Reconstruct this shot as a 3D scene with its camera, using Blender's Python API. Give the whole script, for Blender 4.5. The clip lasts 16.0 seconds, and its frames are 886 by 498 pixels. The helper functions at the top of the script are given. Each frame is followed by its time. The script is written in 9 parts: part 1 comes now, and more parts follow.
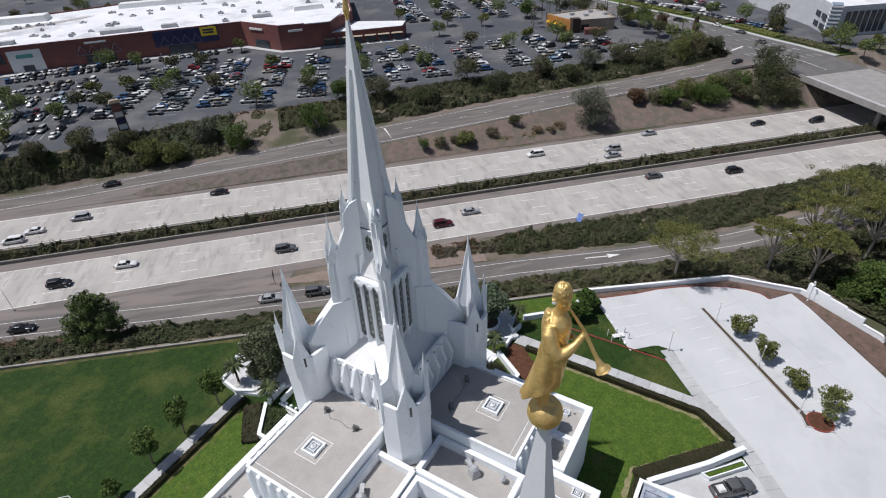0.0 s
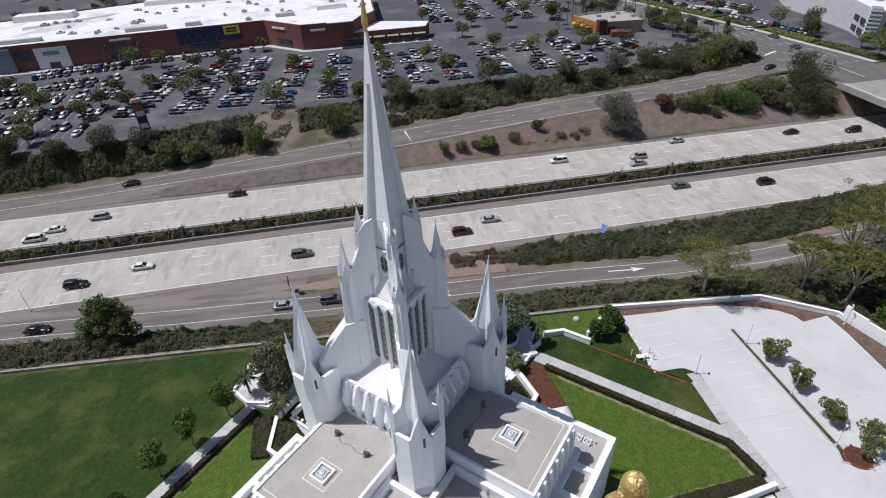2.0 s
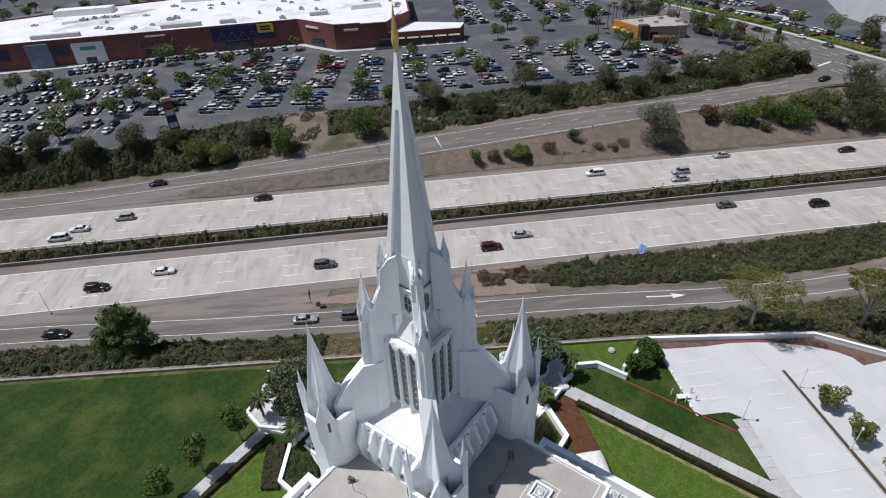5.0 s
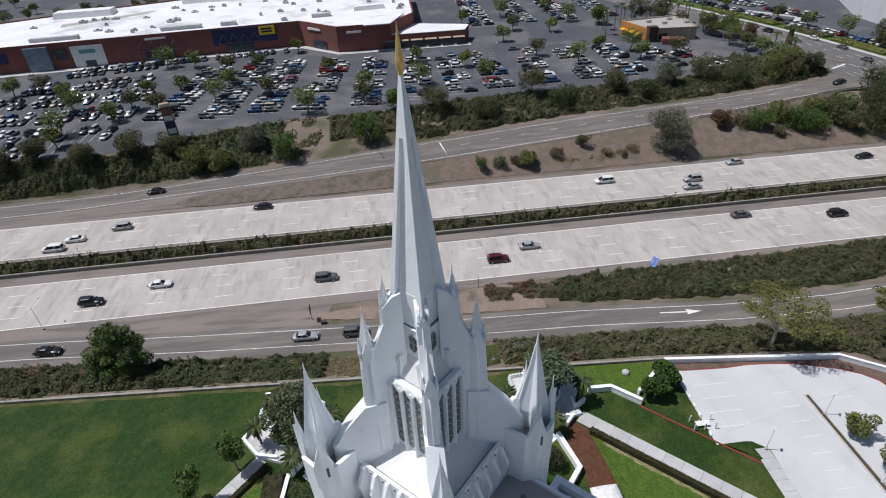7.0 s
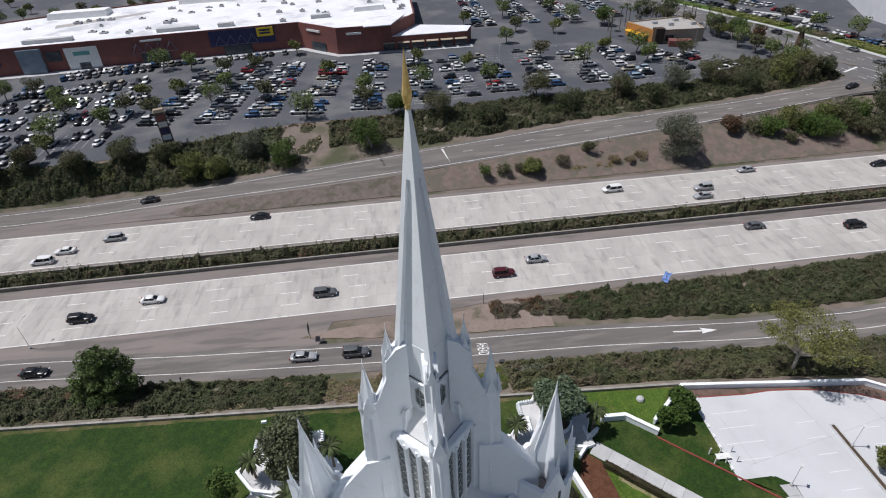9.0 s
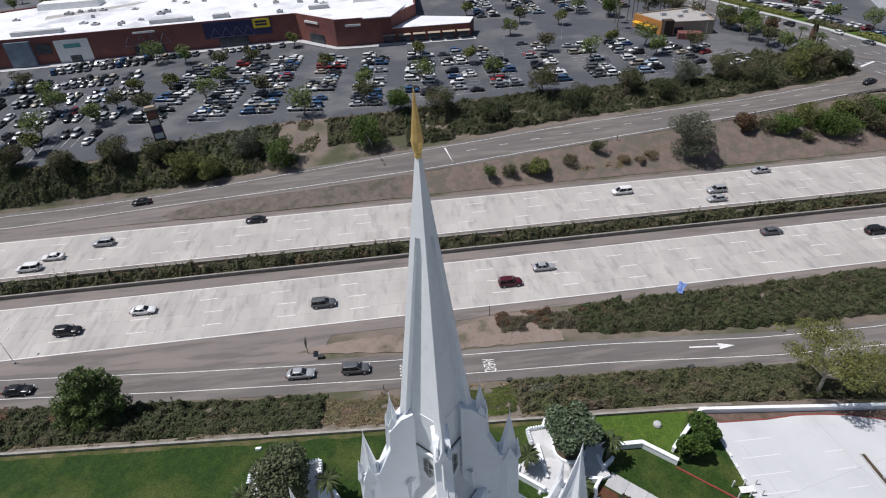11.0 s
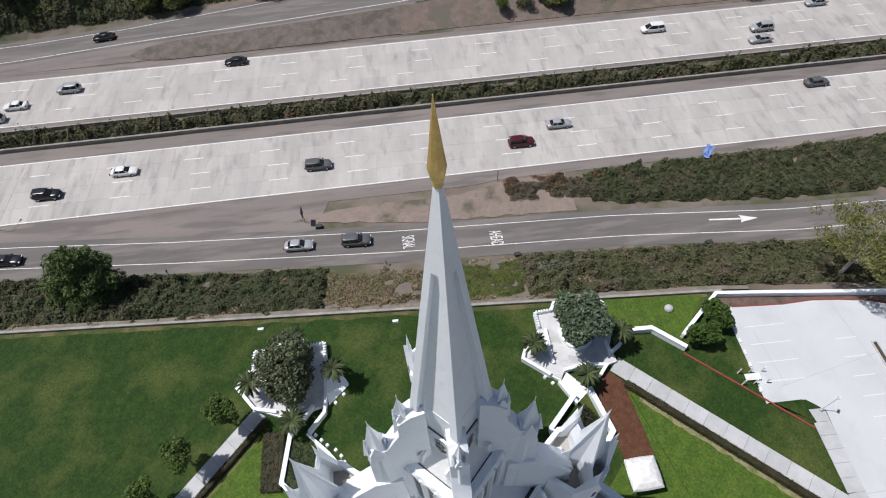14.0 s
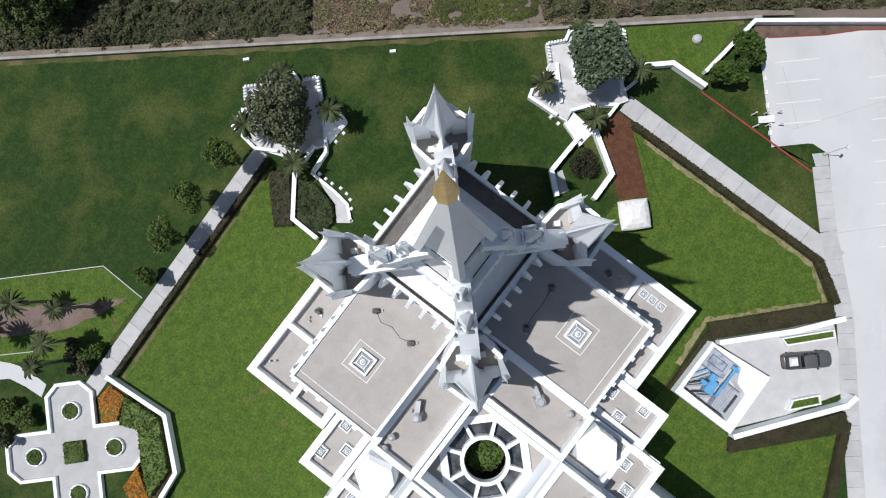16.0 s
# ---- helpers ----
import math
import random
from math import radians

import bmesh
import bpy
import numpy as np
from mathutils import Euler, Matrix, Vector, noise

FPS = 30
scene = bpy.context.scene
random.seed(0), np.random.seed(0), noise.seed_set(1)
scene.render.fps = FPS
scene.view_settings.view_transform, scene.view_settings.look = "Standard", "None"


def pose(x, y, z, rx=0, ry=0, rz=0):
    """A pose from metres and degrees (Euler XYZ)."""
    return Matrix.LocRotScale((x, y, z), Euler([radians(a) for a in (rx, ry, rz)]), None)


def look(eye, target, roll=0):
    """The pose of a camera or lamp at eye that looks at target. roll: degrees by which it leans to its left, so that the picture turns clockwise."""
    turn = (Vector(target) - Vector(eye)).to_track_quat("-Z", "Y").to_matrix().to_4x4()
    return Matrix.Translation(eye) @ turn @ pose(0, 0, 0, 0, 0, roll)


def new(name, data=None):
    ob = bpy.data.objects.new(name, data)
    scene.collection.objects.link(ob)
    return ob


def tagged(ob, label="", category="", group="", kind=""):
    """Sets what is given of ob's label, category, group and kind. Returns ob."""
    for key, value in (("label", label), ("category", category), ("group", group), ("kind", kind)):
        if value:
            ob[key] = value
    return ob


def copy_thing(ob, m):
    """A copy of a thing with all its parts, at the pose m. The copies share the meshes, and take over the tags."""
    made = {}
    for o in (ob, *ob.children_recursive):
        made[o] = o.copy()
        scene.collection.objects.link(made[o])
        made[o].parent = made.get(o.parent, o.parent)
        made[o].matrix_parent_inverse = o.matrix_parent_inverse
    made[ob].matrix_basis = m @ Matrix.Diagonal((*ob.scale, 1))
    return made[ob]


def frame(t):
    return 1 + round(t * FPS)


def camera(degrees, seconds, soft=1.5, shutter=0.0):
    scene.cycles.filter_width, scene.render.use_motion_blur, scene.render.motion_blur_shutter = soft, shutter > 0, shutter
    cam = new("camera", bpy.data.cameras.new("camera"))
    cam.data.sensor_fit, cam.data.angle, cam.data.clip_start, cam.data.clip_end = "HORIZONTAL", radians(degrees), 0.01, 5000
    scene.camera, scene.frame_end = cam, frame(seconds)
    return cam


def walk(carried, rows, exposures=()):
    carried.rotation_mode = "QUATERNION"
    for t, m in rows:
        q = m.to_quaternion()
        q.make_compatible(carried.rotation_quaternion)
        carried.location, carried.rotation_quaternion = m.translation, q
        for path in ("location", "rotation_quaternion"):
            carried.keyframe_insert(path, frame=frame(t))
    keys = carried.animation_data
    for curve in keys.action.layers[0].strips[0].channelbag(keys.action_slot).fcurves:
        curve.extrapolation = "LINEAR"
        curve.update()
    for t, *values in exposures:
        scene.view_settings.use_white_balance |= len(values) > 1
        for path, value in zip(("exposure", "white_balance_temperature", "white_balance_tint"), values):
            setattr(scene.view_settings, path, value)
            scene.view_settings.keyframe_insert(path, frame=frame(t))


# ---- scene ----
cam = camera(77.1, 16.0, 1.1)

PATH = [
    (0, (-36.482, -31.296, 65.044), (-35.093, -30.413, 63.908), -2.7),
    (0.5, (-35.788, -30.831, 65.164), (-34.41, -29.93, 64.028), -2.7),
    (1, (-35.034, -30.339, 65.233), (-33.665, -29.425, 64.096), -2.7),
    (1.5, (-34.28, -29.861, 65.264), (-32.919, -28.938, 64.126), -2.7),
    (2, (-33.41, -29.305, 65.308), (-32.059, -28.369, 64.17), -2.7),
    (2.5, (-32.563, -28.728, 65.306), (-31.226, -27.771, 64.168), -2.7),
    (3, (-31.724, -28.141, 65.27), (-30.402, -27.163, 64.133), -2.7),
    (3.5, (-30.943, -27.531, 65.236), (-29.632, -26.537, 64.099), -2.7),
    (4, (-30.078, -26.838, 65.229), (-28.774, -25.835, 64.091), -2.6),
    (6.5, (-25.578, -22.98, 65.342), (-24.29, -21.962, 64.2), -2.6),
    (7, (-24.615, -22.118, 65.342), (-23.329, -21.098, 64.2), -2.7),
    (7.5, (-23.687, -21.159, 65.34), (-22.401, -20.14, 64.197), -2.7),
    (8, (-22.737, -20.178, 65.346), (-21.451, -19.16, 64.201), -2.7),
    (8.5, (-21.73, -19.224, 65.419), (-20.446, -18.206, 64.273), -2.7),
    (9, (-20.632, -18.234, 65.509), (-19.349, -17.216, 64.361), -2.7),
    (11.3, (-15.237, -13.095, 65.697), (-13.983, -12.097, 64.5), -2.7),
    (11.5, (-14.743, -12.634, 65.702), (-13.511, -11.652, 64.47), -2.7),
    (12, (-13.394, -11.448, 65.751), (-12.223, -10.509, 64.43), -2.8),
    (12.5, (-12.074, -10.206, 65.85), (-10.967, -9.311, 64.445), -2.9),
    (13, (-10.694, -9.038, 65.954), (-9.654, -8.189, 64.471), -3.1),
    (13.5, (-9.263, -7.716, 66.075), (-8.293, -6.919, 64.518), -3.1),
    (14, (-7.677, -6.437, 66.287), (-6.788, -5.697, 64.655), -3.3),
    (14.2, (-7.031, -5.92, 66.336), (-6.185, -5.209, 64.669), -3.4),
    (14.5, (-6.132, -5.179, 66.348), (-5.355, -4.521, 64.627), -3.7),
    (15, (-4.439, -3.865, 66.458), (-3.855, -3.348, 64.617), -4.9),
    (15.4, (-3.033, -2.805, 66.512), (-2.659, -2.439, 64.582), -7.2),
    (15.5, (-2.679, -2.531, 66.519), (-2.352, -2.202, 64.574), -8.5),
    (15.7, (-1.978, -1.973, 66.535), (-1.77, -1.734, 64.56), -11.7),
    (16, (-1.064, -1.167, 66.54), (-1.036, -1.066, 64.543), -37.1),
]
walk(cam, [(t, look(eye, target, roll)) for t, eye, target, roll in PATH],
     [(0, -0.32, 6380, 13), (8, -0.28, 6380, 13), (12.5, -0.18, 6380, 13), (15.3, -0.16, 6390, 12), (16, -0.25, 6400, 12)])

# ---- world, sun, exposure ----
SUN_DIR = Vector((-0.232, 0.375, 0.90)).normalized()
world = bpy.data.worlds.new("sky")
scene.world = world
world.use_nodes = True
wn = world.node_tree
sky = wn.nodes.new("ShaderNodeTexSky")
sky.sky_type = 'NISHITA'
sky.sun_disc = False
sky.sun_elevation = math.asin(SUN_DIR.z)
sky.sun_rotation = math.atan2(SUN_DIR.x, SUN_DIR.y)
wn.nodes["Background"].inputs[1].default_value = 0.071
wn.links.new(sky.outputs[0], wn.nodes["Background"].inputs[0])
sun = new("sun", bpy.data.lights.new("sun", 'SUN'))
sun.data.energy = 4.78
sun.data.angle = radians(0.5)
sun.data.color = (1.0, 0.975, 0.945)
sun.matrix_world = look(SUN_DIR * 300, (0, 0, 0))

# ---- materials ----
MATS = {}


def mat(name, c1, c2=None, scale=0.5, rough=0.8, metal=0.0, bump=0.0, bscale=8.0, c3=None, scale3=0.1,
        lo3=0.5, hi3=0.62, island=0.0, obrand=0.0, grain=0.12, gscale=6.0, stretch=None, spec=0.3, detail=4.0):
    m = bpy.data.materials.new(name)
    m.use_nodes = True
    nt = m.node_tree
    p = nt.nodes["Principled BSDF"]
    p.inputs["Roughness"].default_value = rough
    p.inputs["Metallic"].default_value = metal
    p.inputs["Specular IOR Level"].default_value = spec

    def node(kind, **kw):
        n = nt.nodes.new(kind)
        for k, val in kw.items():
            n.inputs[k].default_value = val
        return n

    def link(a, b):
        nt.links.new(a, b)

    geo = node("ShaderNodeNewGeometry")
    pos = geo.outputs["Position"]
    if stretch:
        mp = node("ShaderNodeMapping")
        mp.vector_type = 'TEXTURE'
        mp.inputs["Rotation"].default_value = (0, 0, radians(-stretch[0]))
        mp.inputs["Scale"].default_value = (1 / stretch[1], 1 / stretch[2], 1)
        link(pos, mp.inputs["Vector"])
        pos = mp.outputs[0]

    def noisy(sc, lo, hi, det=detail, src=pos):
        n = node("ShaderNodeTexNoise", Scale=sc, Detail=det, Roughness=0.6)
        link(src, n.inputs["Vector"])
        r = node("ShaderNodeMapRange")
        r.inputs["From Min"].default_value, r.inputs["From Max"].default_value = lo, hi
        link(n.outputs["Fac"], r.inputs["Value"])
        return r.outputs[0]

    def mix(fac, a, b, mode='MIX'):
        n = nt.nodes.new("ShaderNodeMix")
        n.data_type, n.blend_type = 'RGBA', mode
        for sock, val in ((n.inputs[0], fac), (n.inputs[6], a), (n.inputs[7], b)):
            if hasattr(val, "node"):
                link(val, sock)
            else:
                sock.default_value = (*val, 1) if isinstance(val, tuple) else val
        return n.outputs[2]

    col = mix(noisy(scale, 0.36, 0.66), tuple(c1), tuple(c2 or c1))
    if c3:
        col = mix(noisy(scale3, lo3, hi3), col, tuple(c3))
    hsv = node("ShaderNodeHueSaturation")
    link(col, hsv.inputs["Color"])
    g = node("ShaderNodeMath")
    g.operation = 'MULTIPLY_ADD'
    link(noisy(gscale, 0.25, 0.75, 3.0, geo.outputs["Position"]), g.inputs[0])
    g.inputs[1].default_value, g.inputs[2].default_value = 2 * grain, 1 - grain
    out = g.outputs[0]
    for amount, socket in ((island, "i"), (obrand, "o")):
        if amount:
            src = geo.outputs["Random Per Island"] if socket == "i" else node("ShaderNodeObjectInfo").outputs["Random"]
            a = node("ShaderNodeMath")
            a.operation = 'MULTIPLY_ADD'
            link(src, a.inputs[0])
            a.inputs[1].default_value, a.inputs[2].default_value = 2 * amount, 1 - amount
            b = node("ShaderNodeMath")
            b.operation = 'MULTIPLY'
            link(a.outputs[0], b.inputs[0])
            link(out, b.inputs[1])
            out = b.outputs[0]
    link(out, hsv.inputs["Value"])
    link(hsv.outputs[0], p.inputs["Base Color"])
    if bump:
        n = node("ShaderNodeTexNoise", Scale=bscale, Detail=5.0)
        link(geo.outputs["Position"], n.inputs["Vector"])
        b = node("ShaderNodeBump", Strength=bump, Distance=0.1)
        link(n.outputs["Fac"], b.inputs["Height"])
        link(b.outputs[0], p.inputs["Normal"])
    MATS[name] = m
    return m


ROAD = 45.96
M_STONE = mat("white_stone", (0.855, 0.885, 0.905), (0.825, 0.855, 0.875), 0.35, 0.58, bump=0.05, bscale=14, grain=0.025, c3=(0.75, 0.765, 0.77), scale3=0.9, lo3=0.58, hi3=0.8)
M_ROOFW = mat("white_roof_membrane", (0.80, 0.80, 0.79), (0.72, 0.72, 0.71), 0.6, 0.75, bump=0.04, grain=0.04)
M_ROOFG = mat("grey_roof_coating", (0.41, 0.39, 0.368), (0.36, 0.342, 0.32), 0.45, 0.9, bump=0.12, bscale=20, grain=0.06, c3=(0.34, 0.325, 0.30), scale3=0.35, lo3=0.55, hi3=0.75)
# near-black: shade of gutters, eave gaps and openings is put into the colour
M_SHADE = mat("recess_shade", (0.11, 0.105, 0.10), (0.16, 0.15, 0.14), 1.5, 0.9)
M_PAINT = mat("white_line_paint", (0.78, 0.78, 0.76), (0.66, 0.66, 0.64), 2.0, 0.7, grain=0.08)
M_GOLD = mat("gold_leaf", (0.84, 0.61, 0.25), (0.74, 0.51, 0.19), 2.5, 0.47, metal=0.7, bump=0.18, bscale=9, grain=0.10, gscale=12)
M_GLASS = mat("leaded_glass", (0.085, 0.10, 0.10), (0.15, 0.165, 0.16), 2.0, 0.12, spec=0.5)
M_TRACERY = mat("window_tracery", (0.48, 0.49, 0.47), (0.40, 0.41, 0.39), 2.0, 0.5)
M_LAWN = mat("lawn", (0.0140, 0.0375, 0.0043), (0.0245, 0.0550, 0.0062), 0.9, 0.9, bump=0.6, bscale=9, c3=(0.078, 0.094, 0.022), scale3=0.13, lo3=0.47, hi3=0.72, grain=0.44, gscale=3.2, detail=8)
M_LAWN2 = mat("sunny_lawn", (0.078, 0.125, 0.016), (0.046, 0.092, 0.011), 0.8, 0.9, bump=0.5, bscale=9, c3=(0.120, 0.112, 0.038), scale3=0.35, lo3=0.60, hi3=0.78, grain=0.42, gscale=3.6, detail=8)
M_CONC = mat("walk_concrete", (0.495, 0.50, 0.50), (0.43, 0.435, 0.435), 0.7, 0.85, bump=0.05, grain=0.06, obrand=0.07)
M_LOT = mat("bright_lot_concrete", (0.57, 0.58, 0.59), (0.52, 0.53, 0.54), 0.12, 0.8, grain=0.04, c3=(0.47, 0.48, 0.49), scale3=0.16, lo3=0.54, hi3=0.74, bump=0.03)
M_SLAB = mat("freeway_concrete", (0.465, 0.44, 0.412), (0.385, 0.362, 0.34), 0.35, 0.85, grain=0.08, obrand=0.06, stretch=(ROAD, 0.8, 0.22), c3=(0.30, 0.285, 0.272), scale3=0.75, lo3=0.53, hi3=0.74)
M_JOINT = mat("freeway_base", (0.40, 0.378, 0.357), (0.35, 0.33, 0.312), 0.8, 0.9)
M_SHOULDER = mat("shoulder_asphalt", (0.225, 0.195, 0.178), (0.185, 0.164, 0.152), 0.3, 0.9, grain=0.08, stretch=(ROAD, 0.15, 1.0), c3=(0.15, 0.135, 0.125), scale3=0.5)
M_RAMP = mat("ramp_asphalt", (0.125, 0.115, 0.108), (0.16, 0.147, 0.138), 0.5, 0.9, grain=0.07, stretch=(ROAD, 0.12, 1.0), c3=(0.19, 0.172, 0.158), scale3=0.6)
M_MALLASPHALT = mat("mall_asphalt", (0.073, 0.078, 0.090), (0.092, 0.096, 0.106), 0.08, 0.9, grain=0.08, c3=(0.13, 0.131, 0.136), scale3=0.05)
M_DIRT = mat("dry_dirt", (0.215, 0.168, 0.143), (0.27, 0.215, 0.182), 0.5, 0.95, bump=0.5, bscale=3, grain=0.22, c3=(0.115, 0.105, 0.075), scale3=0.25, lo3=0.48, hi3=0.62)
M_GROUND = mat("ground", (0.165, 0.134, 0.112), (0.205, 0.168, 0.14), 0.2, 0.95, bump=0.4, bscale=2, grain=0.15, c3=(0.085, 0.088, 0.05), scale3=0.06, lo3=0.47, hi3=0.6)
M_MULCH = mat("bark_mulch", (0.085, 0.036, 0.02), (0.12, 0.055, 0.03), 1.5, 0.95, bump=0.6, bscale=10, grain=0.3)
# soil-green mound colour, darkened to stand for shade in the brush gaps
M_UNDER = mat("brush_gap_shade", (0.046, 0.048, 0.025), (0.064, 0.060, 0.034), 1.2, 0.95, bump=0.5, grain=0.3)
M_SOIL = mat("dark_soil", (0.07, 0.05, 0.035), (0.10, 0.075, 0.05), 1.2, 0.95, bump=0.5, grain=0.25)
M_RED = mat("red_curb_paint", (0.27, 0.060, 0.045), (0.20, 0.05, 0.042), 1.0, 0.7)
M_METAL = mat("galvanised_metal", (0.50, 0.51, 0.52), (0.42, 0.43, 0.44), 2.0, 0.45, metal=0.3)
M_DKMETAL = mat("dark_metal", (0.04, 0.04, 0.042), (0.06, 0.06, 0.06), 2.0, 0.5)
M_BLUE = mat("blue_equipment_paint", (0.10, 0.31, 0.56), (0.15, 0.38, 0.60), 1.0, 0.5)
M_BARK = mat("bark", (0.16, 0.13, 0.10), (0.22, 0.185, 0.15), 2.0, 0.9, bump=0.4)
M_PALEBARK = mat("pale_eucalyptus_bark", (0.46, 0.41, 0.35), (0.36, 0.31, 0.26), 1.5, 0.85, bump=0.2)


def leafmat(name, c1, c2, island=0.45, rough=0.65, c3=None):
    return mat(name, c1, c2, 0.4, rough, island=island, grain=0.28, gscale=0.9, spec=0.2, c3=c3, scale3=0.22, lo3=0.5, hi3=0.66)


L_DARK = leafmat("dark_shrub_leaves", (0.046, 0.060, 0.026), (0.066, 0.078, 0.034), 0.4, c3=(0.086, 0.078, 0.046))
L_MID = leafmat("green_leaves", (0.055, 0.095, 0.020), (0.082, 0.122, 0.028))
L_OLIVE = leafmat("olive_leaves", (0.094, 0.098, 0.045), (0.070, 0.078, 0.036), 0.42, c3=(0.115, 0.092, 0.062))
L_YELLOW = leafmat("yellow_green_leaves", (0.135, 0.145, 0.042), (0.10, 0.115, 0.036))
L_GREY = leafmat("grey_green_leaves", (0.115, 0.122, 0.088), (0.085, 0.095, 0.06))
L_RUST = leafmat("rusty_leaves", (0.135, 0.075, 0.045), (0.10, 0.07, 0.04))
L_DRY = leafmat("dry_brush", (0.22, 0.17, 0.10), (0.16, 0.125, 0.075))
L_HEDGE = leafmat("clipped_hedge_leaves", (0.052, 0.043, 0.024), (0.038, 0.043, 0.018), 0.28)
L_COVER = leafmat("flat_ground_cover", (0.070, 0.096, 0.022), (0.095, 0.108, 0.028), 0.4, c3=(0.05, 0.06, 0.02))
L_ICE = leafmat("ice_plant", (0.125, 0.122, 0.055), (0.185, 0.13, 0.095), 0.5)
L_MALL = leafmat("light_lot_tree_leaves", (0.135, 0.172, 0.054), (0.105, 0.142, 0.046))
L_PALM = leafmat("palm_fronds", (0.046, 0.062, 0.024), (0.065, 0.082, 0.034))
L_MARIGOLD = leafmat("orange_flowers", (0.55, 0.16, 0.02), (0.62, 0.25, 0.03))

# ---- mesh helpers ----


def thing(name, label, category, group="", kind="", loc=(0, 0, 0), rz=0.0):
    ob = new(name)
    ob.location, ob.rotation_euler = loc, (0, 0, rz)
    return tagged(ob, label, category, group, kind)


def part(name, bm, material, parent=None, label=""):
    me = bm
    if isinstance(bm, bmesh.types.BMesh):
        me = bpy.data.meshes.new(name)
        bmesh.ops.recalc_face_normals(bm, faces=bm.faces)
        bm.to_mesh(me)
        bm.free()
    if material and not me.materials:
        me.materials.append(material)
    ob = new(name, me)
    ob.parent = parent
    return tagged(ob, label)


def again(name, ob, parent, loc=(0, 0, 0), rz=0.0, scale=(1, 1, 1)):
    o = new(name, ob.data)
    o.parent, o.location, o.rotation_euler, o.scale = parent, loc, (0, 0, rz), scale
    return o


def prism(bm, poly, z0, z1, top=None):
    """A prism over poly from z0 to z1; top: another outline for its upper face."""
    top = top or poly
    lo = [bm.verts.new((x, y, z0)) for x, y in poly]
    hi = [bm.verts.new((x, y, z1)) for x, y in top]
    n = len(poly)
    bm.faces.new(lo[::-1])
    bm.faces.new(hi)
    for i in range(n):
        bm.faces.new((lo[i], lo[(i + 1) % n], hi[(i + 1) % n], hi[i]))
    return bm


def box(bm, x0, x1, y0, y1, z0, z1):
    return prism(bm, [(x0, y0), (x1, y0), (x1, y1), (x0, y1)], z0, z1)


def rect(h, k=None):
    k = h if k is None else k
    return [(-h, -k), (h, -k), (h, k), (-h, k)]


def spike(bm, poly, z0, tip):
    lo = [bm.verts.new((x, y, z0)) for x, y in poly]
    t = bm.verts.new(tip)
    bm.faces.new(lo[::-1])
    for i in range(len(lo)):
        bm.faces.new((lo[i], lo[(i + 1) % len(lo)], t))
    return bm


def slice_x(bm, outline, y0, y1):
    """An upright plate: outline in (x, z), between y0 and y1."""
    a = [bm.verts.new((x, y0, z)) for x, z in outline]
    b = [bm.verts.new((x, y1, z)) for x, z in outline]
    n = len(a)
    bm.faces.new(a)
    bm.faces.new(b[::-1])
    for i in range(n):
        bm.faces.new((a[i], b[i], b[(i + 1) % n], a[(i + 1) % n]))
    return bm


def lathe(bm, profile, n=16, centre=(0, 0)):
    rings = []
    for r, z in profile:
        rings.append([bm.verts.new((centre[0] + r * math.cos(2 * math.pi * i / n), centre[1] + r * math.sin(2 * math.pi * i / n), z)) for i in range(n)])
    for a, b in zip(rings, rings[1:]):
        for i in range(n):
            bm.faces.new((a[i], a[(i + 1) % n], b[(i + 1) % n], b[i]))
    bm.faces.new(rings[0][::-1])
    bm.faces.new(rings[-1])
    return bm


def tube(bm, a, b, r0, r1=None, n=6):
    r1 = r0 if r1 is None else r1
    a, b = Vector(a), Vector(b)
    q = (b - a).to_track_quat('Z', 'Y')
    lo, hi = [], []
    for i in range(n):
        w = q @ Vector((math.cos(2 * math.pi * i / n), math.sin(2 * math.pi * i / n), 0))
        lo.append(bm.verts.new(a + w * r0))
        hi.append(bm.verts.new(b + w * r1))
    bm.faces.new(lo[::-1])
    bm.faces.new(hi)
    for i in range(n):
        bm.faces.new((lo[i], lo[(i + 1) % n], hi[(i + 1) % n], hi[i]))
    return bm


def B():
    return bmesh.new()


def ring_mesh(bm, outer, inner, z0, z1):
    """One closed ring between two outlines."""
    n = len(outer)
    q = [[bm.verts.new((x, y, z)) for x, y in poly] for poly, z in ((outer, z0), (outer, z1), (inner, z1), (inner, z0))]
    for a, b in zip(q, q[1:] + q[:1]):
        for i in range(n):
            j = (i + 1) % n
            bm.faces.new((a[i], a[j], b[j], b[i]))
    return bm


def circle(c, r, n=16):
    return [(c[0] + r * math.cos(2 * math.pi * i / n), c[1] + r * math.sin(2 * math.pi * i / n)) for i in range(n)]


